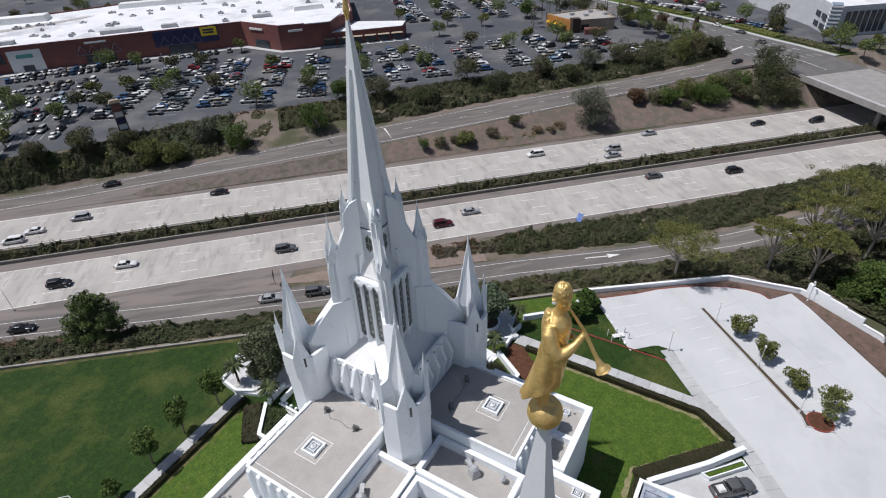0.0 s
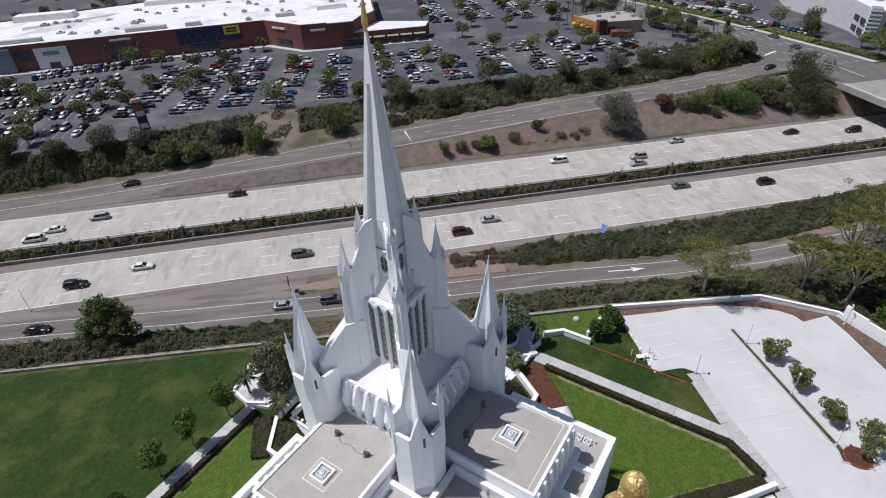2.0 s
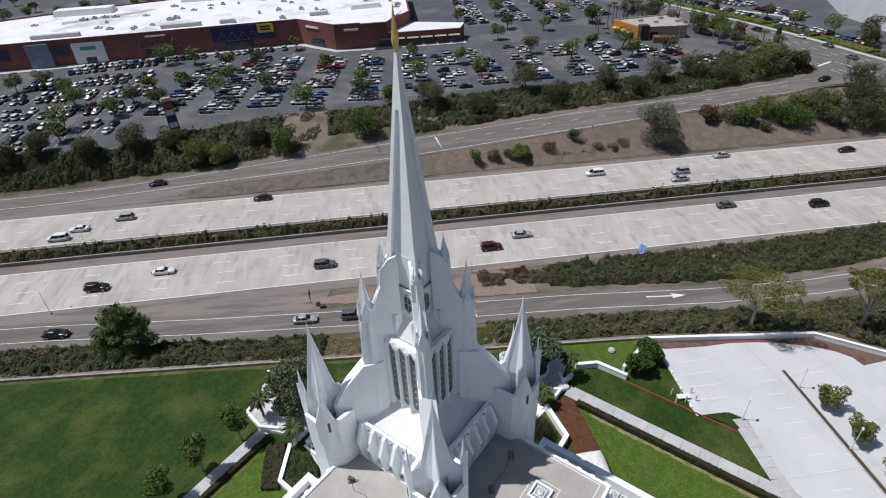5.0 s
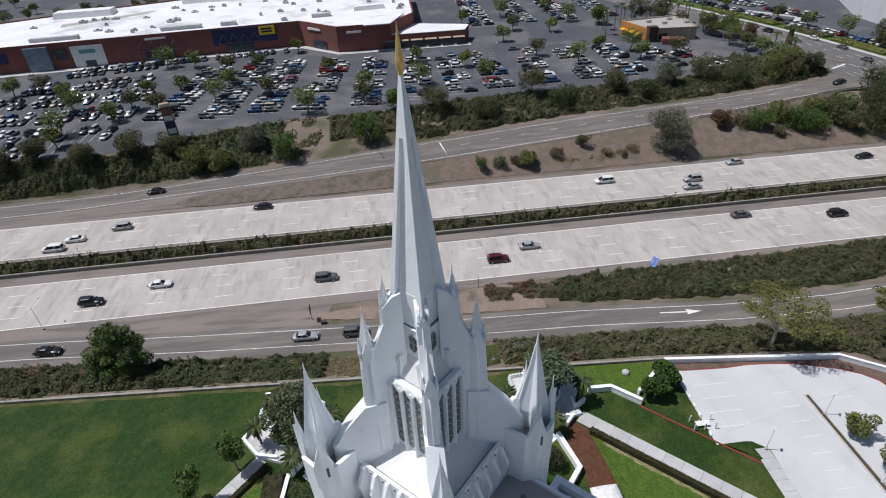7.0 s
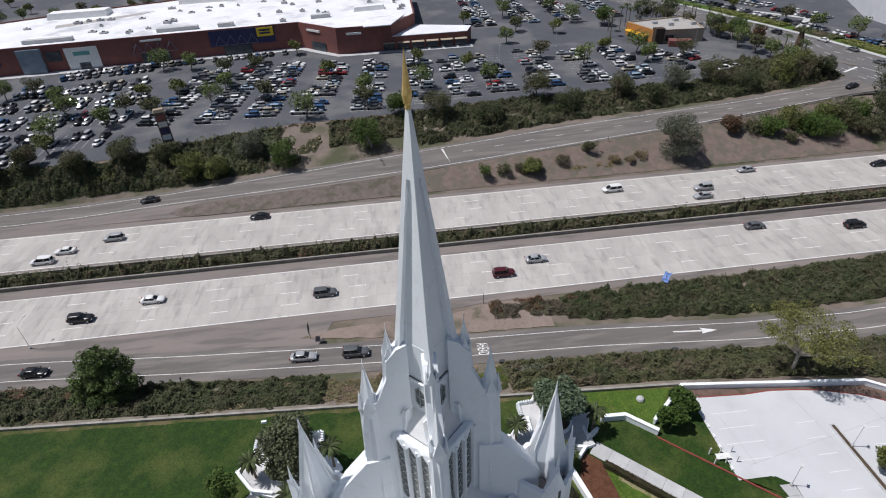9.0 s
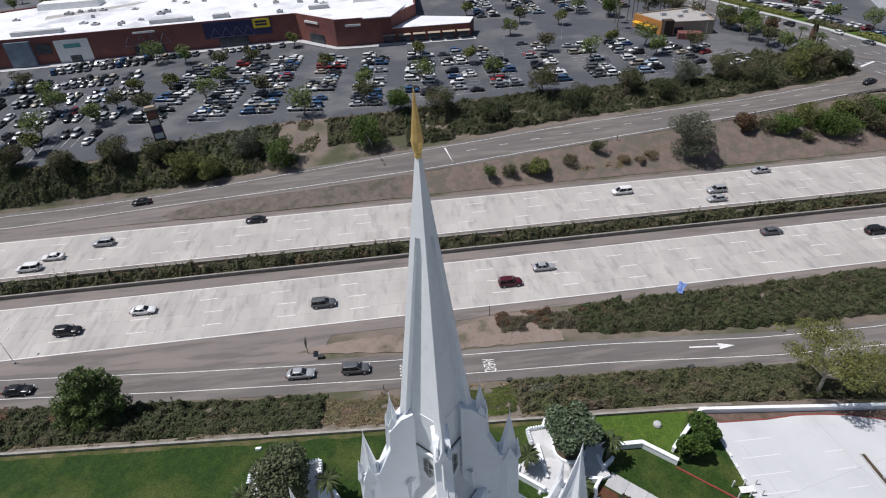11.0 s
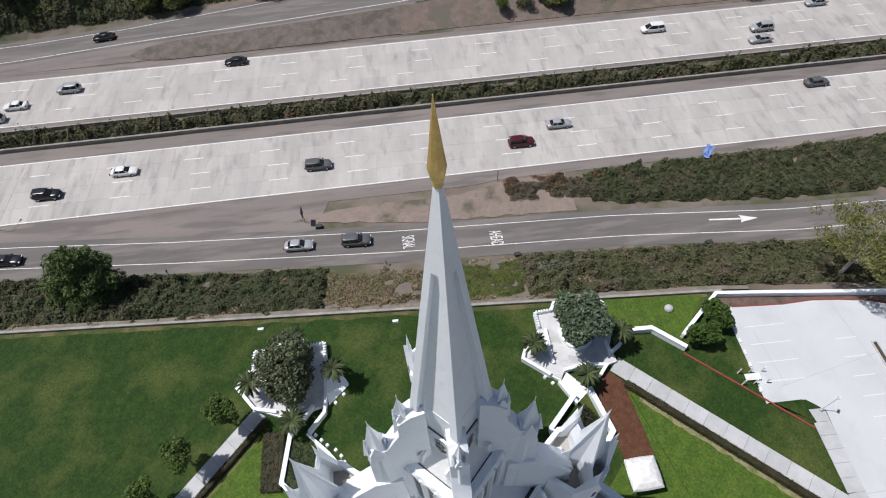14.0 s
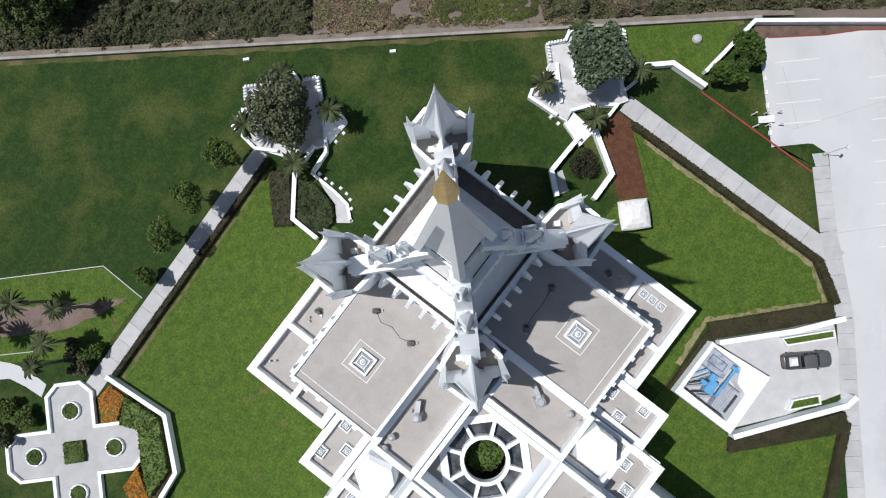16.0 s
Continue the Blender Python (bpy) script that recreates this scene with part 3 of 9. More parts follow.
        w = part("parapet_wall", prism(B(), [(r - 0.32, -5.5), (r, -5.5), (r, 5.5), (r - 0.32, 5.5)], -1.2, 19.65), M_STONE, tw)
        g.rotation_euler = w.rotation_euler = (0, 0, radians(turned))
        a = radians(turned)
        for i in range(6):
            y = -3.7 + i * 1.48
            bm = B()
            slice_x(bm, [(r - 0.02, 19.62), (r + 0.34, 19.55), (r + 1.16, 17.6), (r + 1.0, 16.9), (r + 0.60, 14.7), (r - 0.02, 14.62)], y - 0.17, y + 0.17)
            part("buttress_blade", bm, M_STONE, tw).rotation_euler = (0, 0, a)
        for i in range(7):
            bm = lathe(B(), [(0.11, 0), (0.11, 0.06)], 8)
            for v in bm.verts:
                v.co = Vector((r + v.co.z, -4.44 + i * 1.48 + v.co.x, 18.95 + v.co.y))
            part("scupper", bm, M_SHADE, tw, "small dark scupper hole").rotation_euler = (0, 0, a)
    # corner turrets: open round their spires, with a gabled shield on three sides
    star = lambda r, v: [(0.35 + math.cos(i * math.pi / 4) * (v if i % 2 else r), math.sin(i * math.pi / 4) * (v if i % 2 else r)) for i in range(8)]
    for k in range(4):
        place = ((7.05, 7.05, 0), (-6.5, 7.0, 0), (-6.75, -6.75, 0), (7.0, -6.5, 0))[k]
        turn = (0, 0, radians(45 + 90 * k))
        tur = part("turret_body", turret_body(), M_STONE, tw)
        fl = part("turret_floor", prism(B(), turret_plan(1.02), 19.9, 20.0), M_ROOFG, tw, "dirty dark floor of the open turret")
        pw = part("turret_parapet", ring_mesh(B(), turret_plan(1.17), turret_plan(1.0), 19.9, 21.5), M_STONE, tw)
        pieces = [tur, fl, pw, part("spire_foot", prism(B(), star(1.05, 0.48), 19.9, 22.6, star(1.42, 0.64)), M_STONE, tw)]
        bm = B()
        spike(bm, star(1.50, 0.68), 22.6, (0.35, 0, 31.1))
        pieces.append(part("turret_spire", bm, M_STONE, tw))
        for turned in (0, 90):
            rot = Matrix.Rotation(radians(turned), 3, 'Z')
            bm = B()
            slice_x(bm, [(1.62, 22.4), (0.12, 31.0), (-0.12, 31.0), (-1.62, 22.4)], -0.07, 0.07)
            bmesh.ops.rotate(bm, cent=(0, 0, 0), matrix=rot, verts=bm.verts)
            bmesh.ops.translate(bm, vec=(0.35, 0, 0), verts=bm.verts)
            pieces.append(part("turret_rib", bm, M_STONE, tw))
        for turned, reach, x0 in ((0, 2.2, 0.35), (180, 2.6, -0.35), (90, 2.4, 0.0), (-90, 2.4, 0.0)):
            # a gabled wall from the spire out to the rim
            bm = B()
            lo = [bm.verts.new(p) for p in ((0.9, -0.34, 19.9), (0.9, 0.34, 19.9), (reach, 0.34, 19.9), (reach, -0.34, 19.9))]
            hi = [bm.verts.new(p) for p in ((0.9, -0.34, 22.0), (0.9, 0.34, 22.0), (reach, 0.34, 21.3), (reach, -0.34, 21.3))]
            ra, rb = bm.verts.new((0.9, 0, 24.2)), bm.verts.new((reach, 0, 23.0 if turned != 180 else 22.3))
            for f in ((lo[0], lo[1], hi[1], ra, hi[0]), (lo[2], lo[3], hi[3], rb, hi[2]), (lo[1], lo[2], hi[2], hi[1]), (lo[3], lo[0], hi[0], hi[3]), (hi[1], hi[2], rb, ra), (hi[3], hi[0], ra, rb), (lo[3], lo[2], lo[1], lo[0])):
                bm.faces.new(f)
            bmesh.ops.rotate(bm, cent=(0, 0, 0), matrix=Matrix.Rotation(radians(turned), 3, 'Z'), verts=bm.verts)
            bmesh.ops.translate(bm, vec=(0.35 if abs(turned) == 90 else 0, 0, 0), verts=bm.verts)
            pieces.append(part("pit_wall", bm, M_STONE, tw))
        bm = B()
        tube(bm, (0.35, 0, 30.5), (0.35, 0, 31.2), 0.15, 0.12, 6)
        tube(bm, (0.35, 0, 31.2), (0.35, 0, 32.3), 0.12, 0.012, 6)
        pieces.append(part("needle", bm, M_STONE, tw))
        for turned, d in ((0, 2.30), (90, 2.48), (-90, 2.48)):
            rot = Matrix.Rotation(radians(turned), 3, 'Z')
            off = Vector((0.25 if turned else 0.0, 0, 0))
            bm = B()
            # a folded shield: two leaves that meet in a prow, under a steep gable
            outline = [(-0.92, 18.6), (-0.95, 21.4), (-0.12, 24.3), (0, 24.9), (0.12, 24.3), (0.95, 21.4), (0.92, 18.6), (0, 17.2)]
            a = [bm.verts.new((d - 0.35, y, z)) for y, z in outline]
            b = [bm.verts.new((d + 0.26 - 0.30 * abs(y) / 0.95, y, z)) for y, z in outline]
            bm.faces.new(a)
            for f in ((0, 1, 2, 3, 7), (3, 4, 5, 6, 7)):
                bm.faces.new([b[i] for i in f[::-1]])
            for i in range(8):
                bm.faces.new((a[i], b[i], b[(i + 1) % 8], a[(i + 1) % 8]))
            tube(bm, (d - 0.15, 0, 23.0), (d - 0.15, 0, 24.9), 0.24, 0.15, 6)
            tube(bm, (d - 0.15, 0, 24.9), (d - 0.15, 0, 26.7), 0.15, 0.012, 6)
            bmesh.ops.rotate(bm, cent=(0, 0, 0), matrix=rot, verts=bm.verts)
            bmesh.ops.translate(bm, vec=off, verts=bm.verts)
            pieces.append(part("turret_shield", bm, M_STONE, tw))
            bm = box(B(), d + 0.1, d + 0.20, 0.22, 0.44, 20.3, 21.6)
            bmesh.ops.rotate(bm, cent=(0, 0, 0), matrix=rot, verts=bm.verts)
            bmesh.ops.translate(bm, vec=off, verts=bm.verts)
            part("slit_window", bm, M_SHADE, pieces[-1], "narrow dark slit window")
        for y in (-1.0, 1.0):
            pieces.append(part("turret_vent", box(B(), -1.3, -0.8, y - 0.24, y + 0.24, 20.0, 20.6), M_PAINT, tw, "small pale box in the open turret"))
        for piece in pieces:
            piece.location, piece.rotation_euler = place, turn
    return tw


def turret_plan(k):
    """Outline of a corner turret: x points outwards along the diagonal."""
    return [(x * k, y * k) for x, y in ((-2.15, -1.05), (-0.8, -2.16), (0.8, -2.16), (1.95, -0.95), (1.95, 0.95), (0.8, 2.16), (-0.8, 2.16), (-2.15, 1.05))]


def turret_body():
    bm = B()
    prism(bm, turret_plan(1.14), -1.2, 15.6)
    prism(bm, turret_plan(1.14), 15.6, 18.0, turret_plan(1.17))
    prism(bm, turret_plan(1.17), 18.0, 19.9)
    return bm


west = temple_tower("temple_tower", "white stone temple tower with stepped pinnacles and gold finial")
EAST = (-28.62, -28.76, -0.5)
east = copy_thing(west, pose(*EAST, 0, 0, 180))
tagged(east, "white stone temple tower carrying a gold statue")
bm = B()
lathe(bm, [(0.10, 55.0), (0.17, 55.2), (0.14, 55.32), (0.20, 55.42), (0.27, 55.85), (0.20, 56.4), (0.03, 57.95), (0.012, 58.15)], 8)
part("finial", bm, M_GOLD, west, "gold leaf finial with a long pointed tip")

# gold statue on a ball, on the east spire; +x is the way it faces, the robe blows back
bm = B()
lathe(bm, [(0.375 * math.sin(a), 55.45 - 0.375 * math.cos(a)) for a in steps(0.1, 3.04, 0.16)], 32)


def ring_body(bm, rings, n=28, folds=0.0):
    prev = None
    for k, (cx, cy, z, rx, ry) in enumerate(rings):
        ring = []
        for i in range(n):
            a = 2 * math.pi * i / n
            f = 1 + folds * (0.6 * math.sin(7 * a + 0.5 * k) + 0.4 * math.sin(4 * a - 0.35 * k)) * min(1.0, (len(rings) - k) / 4)
            ring.append(bm.verts.new((cx + rx * f * math.cos(a), cy + ry * f * math.sin(a), z)))
        if prev:
            for i in range(n):
                bm.faces.new((prev[i], prev[(i + 1) % n], ring[(i + 1) % n], ring[i]))
        else:
            bm.faces.new(ring[::-1])
        prev = ring
    bm.faces.new(prev)


# legs and feet
for pts in (((-0.02, -0.05, 55.78, 0.10, 0.085), (-0.03, -0.05, 55.95, 0.075, 0.075), (-0.02, -0.04, 56.2, 0.09, 0.09), (0.0, -0.03, 56.45, 0.11, 0.11)),
            ((-0.16, 0.08, 55.80, 0.11, 0.08), (-0.17, 0.08, 55.97, 0.075, 0.075), (-0.13, 0.06, 56.2, 0.09, 0.09), (-0.06, 0.04, 56.45, 0.11, 0.11))):
    ring_body(bm, pts, 14)
ring_body(bm, [(0.06, -0.07, 55.74, 0.15, 0.07), (0.06, -0.07, 55.80, 0.17, 0.075), (0.02, -0.06, 55.87, 0.09, 0.06)], 14)
ring_body(bm, [(-0.08, 0.09, 55.76, 0.15, 0.07), (-0.08, 0.09, 55.82, 0.17, 0.075), (-0.12, 0.08, 55.89, 0.09, 0.06)], 14)
# robe skirt: the hem sweeps up in front and billows behind
skirt = []
for k in range(13):
    u = k / 12
    skirt.append((0.05 - 0.13 * (1 - u) ** 1.5, 0.0, 56.32 + 1.08 * u, 0.245 + 0.135 * (1 - u) ** 0.7 - 0.03 * math.sin(math.pi * u), 0.225 + 0.06 * (1 - u)))
first = len(bm.verts)
ring_body(bm, skirt, 48, 0.11)
bm.verts.ensure_lookup_table()
for v in list(bm.verts)[first:]:
    low = max(0.0, (57.2 - v.co.z) / 0.9)
    v.co.z += low * (0.62 * v.co.x - 0.05)
    v.co.x -= 0.10 * low ** 3 * (1 if v.co.x < 0 else 0.2)
# trunk, shoulders, neck
ring_body(bm, [(0.06, 0, 57.30, 0.255, 0.225), (0.06, 0, 57.40, 0.262, 0.235), (0.05, 0, 57.48, 0.250, 0.230), (0.05, 0, 57.62, 0.262, 0.255), (0.05, 0, 57.78, 0.275, 0.29), (0.05, 0, 57.92, 0.272, 0.31), (0.05, 0, 58.04, 0.245, 0.285), (0.06, -0.01, 58.13, 0.175, 0.20), (0.07, -0.02, 58.20, 0.115, 0.12), (0.085, -0.03, 58.30, 0.098, 0.098), (0.10, -0.04, 58.40, 0.095, 0.095)], 32, 0.03)
# collar flap behind the neck
ring_body(bm, [(-0.08, 0.02, 58.0, 0.11, 0.15), (-0.10, 0.03, 58.12, 0.09, 0.13), (-0.10, 0.03, 58.2, 0.05, 0.09)], 14)
# head: face towards the horn, cap of curls
ring_body(bm, [(0.10, -0.04, 58.34, 0.08, 0.08), (0.125, -0.06, 58.40, 0.115, 0.105), (0.12, -0.055, 58.48, 0.14, 0.13), (0.11, -0.05, 58.57, 0.158, 0.148), (0.10, -0.045, 58.66, 0.168, 0.158), (0.095, -0.04, 58.75, 0.158, 0.15), (0.09, -0.035, 58.82, 0.12, 0.115), (0.09, -0.03, 58.86, 0.05, 0.05)], 24)
face = Vector((0.52, -0.854, 0))
for z, w, d in ((58.56, 0.030, 0.155), (58.50, 0.040, 0.160), (58.44, 0.036, 0.135)):
    c = Vector((0.115, -0.05, z)) + face * d
    tube(bm, c + Vector((0, 0, -0.035)), c + Vector((0, 0, 0.035)), w, w * 0.55, 8)
side = Vector((-face.y, face.x, 0))
for k in (-1, 1):
    c = Vector((0.115, -0.05, 58.60)) + face * 0.140
    tube(bm, c + side * 0.02 * k, c + side * 0.10 * k - face * 0.03, 0.034, 0.024, 8)
    c = Vector((0.115, -0.05, 58.49)) + face * 0.125 + side * 0.065 * k
    tube(bm, c - Vector((0, 0, 0.03)), c + Vector((0, 0, 0.02)), 0.030, 0.024, 8)
c = Vector((0.115, -0.05, 58.375)) + face * 0.125
tube(bm, c - side * 0.035, c + side * 0.035, 0.034, 0.034, 8)
c = Vector((0.115, -0.05, 58.53)) + face * 0.160
tube(bm, c + Vector((0, 0, 0.05)), c + face * 0.025 + Vector((0, 0, -0.035)), 0.018, 0.034, 8)
HAIR = np.random.default_rng(4)
for i in range(150):
    a, h = HAIR.uniform(0, 2 * math.pi), HAIR.uniform(0, 1)
    if h < 0.58 and math.cos(a + 1.02) > 0.10:
        continue
    r = 0.158 * math.sqrt(max(0.05, 1 - max(0.0, h - 0.35) ** 2 * 2.1))
    c = Vector((0.10 + r * math.cos(a), -0.045 + r * math.sin(a), 58.46 + 0.40 * h))
    d = Vector((HAIR.normal(), HAIR.normal(), HAIR.normal())).normalized() * 0.022
    tube(bm, c - d, c + d * 1.3, 0.027, 0.016, 6)


def limb(rows, n=14):
    """A smooth limb through (point, radius) rows."""
    for (p, r0), (q, r1) in zip(rows, rows[1:]):
        tube(bm, p, q, r0, r1, n)
    for p, r in rows[1:-1]:
        bmesh.ops.create_icosphere(bm, subdivisions=2, radius=r * 1.01, matrix=Matrix.Translation(p))


limb([((-0.10, -0.22, 58.04), 0.11), ((-0.11, -0.32, 57.90), 0.145), ((-0.05, -0.43, 57.68), 0.135), ((0.04, -0.48, 57.56), 0.125), ((0.20, -0.45, 57.62), 0.105), ((0.36, -0.37, 57.74), 0.062), ((0.49, -0.29, 57.88), 0.062)])
limb([((-0.14, -0.10, 58.10), 0.06), ((0.02, -0.27, 57.86), 0.07), ((0.20, -0.24, 57.55), 0.06), ((0.26, -0.14, 57.38), 0.05)])
limb([((0.16, 0.24, 58.02), 0.10), ((0.18, 0.30, 57.88), 0.115), ((0.24, 0.32, 57.55), 0.10), ((0.36, 0.20, 57.40), 0.075), ((0.44, 0.06, 57.5), 0.055)])
# open sleeve hanging from the bent elbow
ring_body(bm, [(0.06, -0.47, 57.28, 0.04, 0.03), (0.07, -0.47, 57.38, 0.11, 0.06), (0.10, -0.47, 57.50, 0.15, 0.09), (0.12, -0.46, 57.60, 0.11, 0.08)], 16, 0.05)
for k in range(3):
    ring_body(bm, [(0.06, 0, 57.30 + 0.03 * k, 0.262, 0.235), (0.06, 0, 57.315 + 0.03 * k, 0.275, 0.248), (0.06, 0, 57.33 + 0.03 * k, 0.262, 0.235)], 40)
# horn
limb([((0.20, -0.20, 58.46), 0.026), ((0.50, -0.27, 57.98), 0.034), ((0.755, -0.43, 57.45), 0.046)])
for (p, r0), (q, r1) in (((((0.755, -0.43, 57.45)), 0.046), ((0.825, -0.47, 57.33), 0.075)), (((0.825, -0.47, 57.33), 0.075), ((0.865, -0.495, 57.26), 0.125)), (((0.865, -0.495, 57.26), 0.125), ((0.88, -0.50, 57.235), 0.165))):
    tube(bm, p, q, r0, r1, 22)
for i in range(5):
    c = Vector((0.47 + 0.015 * i, -0.31 + 0.004 * i, 57.93 - 0.035 * i))
    tube(bm, c, c + Vector((0.04, 0.09, 0.02)), 0.024, 0.02, 6)
statue = part("gold_statue", bm, M_GOLD)
for p in statue.data.polygons:
    p.use_smooth = True
md = statue.modifiers.new("cast", 'REMESH')
md.mode, md.voxel_size, md.use_smooth_shade = 'VOXEL', 0.013, True
md = statue.modifiers.new("soften", 'SMOOTH')
md.factor, md.iterations = 0.5, 3
statue.location, statue.scale = (EAST[0], EAST[1], 55.05 - 55.45 * 1.06), (1.06, 1.06, 1.06)
statue.rotation_euler = (0, 0, radians(-62))
tagged(statue, "gold leaf statue with a long horn standing on a gold ball", "statue")

# ---- temple roofs, laid out round the west tower; the east half is the same turned round ----
CEN = -28.95 / 2


def swap(poly):
    return [(y, x) for x, y in poly][::-1]


def ring_wall(bm, poly, w, z0, z1):
    """A wall of width w inside the outline poly."""
    n = len(poly)
    area = sum(poly[i][0] * poly[(i + 1) % n][1] - poly[(i + 1) % n][0] * poly[i][1] for i in range(n))
    sgn = 1 if area > 0 else -1
    inner = []
    for i in range(n):
        p0, p1, p2 = Vector(poly[i - 1]), Vector(poly[i]), Vector(poly[(i + 1) % n])
        d1, d2 = (p1 - p0).normalized(), (p2 - p1).normalized()
        n1, n2 = Vector((-d1.y, d1.x)) * sgn, Vector((-d2.y, d2.x)) * sgn
        m = (n1 + n2) / (1 + n1.dot(n2))
        inner.append(tuple(p1 + m * w))
    ring_mesh(bm, poly, inner, z0, z1)
    return inner


def line_ring(bm, poly, w, z):
    return ring_wall(bm, poly, w, z, z + 0.012)


def roof_block(name, label, poly, z_wall, z_roof, w=0.35, roof=None, sides=()):
    ob = thing(name, label, "roof terrace")
    part("wall", prism(B(), poly, -1.2, z_roof - 0.12), M_STONE, ob)
    bm = B()
    inner = ring_wall(bm, poly, w, z_roof - 0.12, z_wall)
    part("parapet", bm, M_STONE, ob)
    part("roof_deck", prism(B(), inner, z_roof - 0.12, z_roof), roof or M_ROOFG, ob)
    return ob


def skylight(x, y, z, a, label):
    ob = thing("skylight", label, "skylight", "roof skylights", loc=(x, y, z))
    bm = B()
    ring_mesh(bm, rect(a), rect(a * 0.80), 0, 0.36)
    part("curb", bm, M_STONE, ob)
    pane = part("pane", prism(B(), rect(a * 0.80), 0.02, 0.30, rect(a * 0.5)), M_SKY, ob, "sloping grey glass panes")
    for i in range(4):
        c, s = (1, 1, -1, -1)[i], (1, -1, -1, 1)[i]
        bm = B()
        tube(bm, (c * a * 0.80, s * a * 0.80, 0.06), (c * a * 0.5, s * a * 0.5, 0.31), a * 0.035, n=4)
        part("glazing_bar", bm, M_STONE, ob)
    part("inner_frame", ring_mesh(B(), rect(a * 0.52), rect(a * 0.45), 0.28, 0.35), M_STONE, ob)
    part("lamp_can", lathe(B(), [(a * 0.30, 0.29), (a * 0.30, 0.40), (a * 0.24, 0.46)], 16), M_STONE, pane, "round white fitting on the glass")
    part("lamp_lens", lathe(B(), [(a * 0.19, 0.46), (a * 0.17, 0.50), (a * 0.08, 0.53)], 16), M_METAL, pane, "round grey lens")
    return ob


M_SKY = mat("skylight_pane", (0.30, 0.32, 0.34), (0.38, 0.40, 0.42), 2.0, 0.12, spec=0.5)


def vent(x, y, z, h, r, label):
    ob = thing("roof_vent", label, "roof vent", "roof vents", loc=(x, y, z))
    bm = B()
    lathe(bm, [(r * 0.7, 0), (r * 0.7, h * 0.6)], 10)
    part("pipe", bm, M_METAL, ob)
    bm = B()
    lathe(bm, [(r * 1.1, h * 0.6), (r * 1.25, h * 0.75), (r * 0.4, h)], 10)
    part("cap", bm, M_METAL, ob)
    return ob


def lamp_stand(x, y, z, label, rz):
    """A squat floodlight on a ballast foot with a tilted can."""
    ob = thing("roof_floodlight", label, "floodlight", "roof floodlights", loc=(x, y, z), rz=radians(rz))
    part("ballast", prism(B(), rect(0.36, 0.26), 0, 0.12, rect(0.32, 0.22)), M_FLOOD, ob)
    for s in (-1, 1):
        bm = B()
        tube(bm, (0, s * 0.27, 0.1), (0, s * 0.27, 0.55), 0.03, n=5)
        part("bracket", bm, M_FLOOD, ob)
    bm = B()
    tube(bm, (-0.32, 0, 0.36), (0.22, 0, 0.66), 0.14, 0.25, 12)
    can = part("lamp_can", bm, M_FLOOD, ob)
    bm = B()
    tube(bm, (0.2, 0, 0.649), (0.235, 0, 0.668), 0.22, 0.22, 12)
    part("lens", bm, M_GLASS, can, "grey lens")
    part("junction_box", box(B(), -0.62, -0.4, -0.12, 0.12, 0, 0.2), M_METAL, ob)
    return ob


M_FLOOD = mat("weathered_dark_steel", (0.13, 0.13, 0.125), (0.19, 0.185, 0.18), 3.0, 0.6, grain=0.1)


def air_handler(x, y, z, rz, label):
    ob = thing("air_handler", label, "roof fan", "roof fans", loc=(x, y, z), rz=rz)
    part("duct", box(B(), -0.2, 1.6, -0.25, 0.25, 0.5, 0.95), M_METAL, ob)
    part("housing", prism(B(), rect(0.55), 0, 0.9, rect(0.42)), M_METAL, ob)
    bm = B()
    lathe(bm, [(0.42, 0.9), (0.5, 1.1), (0.25, 1.35)], 12)
    part("fan_cowl", bm, M_METAL, ob)
    for x0, y0 in ((1.4, 0.2), (1.4, -0.2)):
        bm = B()
        tube(bm, (x0, y0, 0), (x0, y0, 0.5), 0.04)
        part("leg", bm, M_DKMETAL, ob)


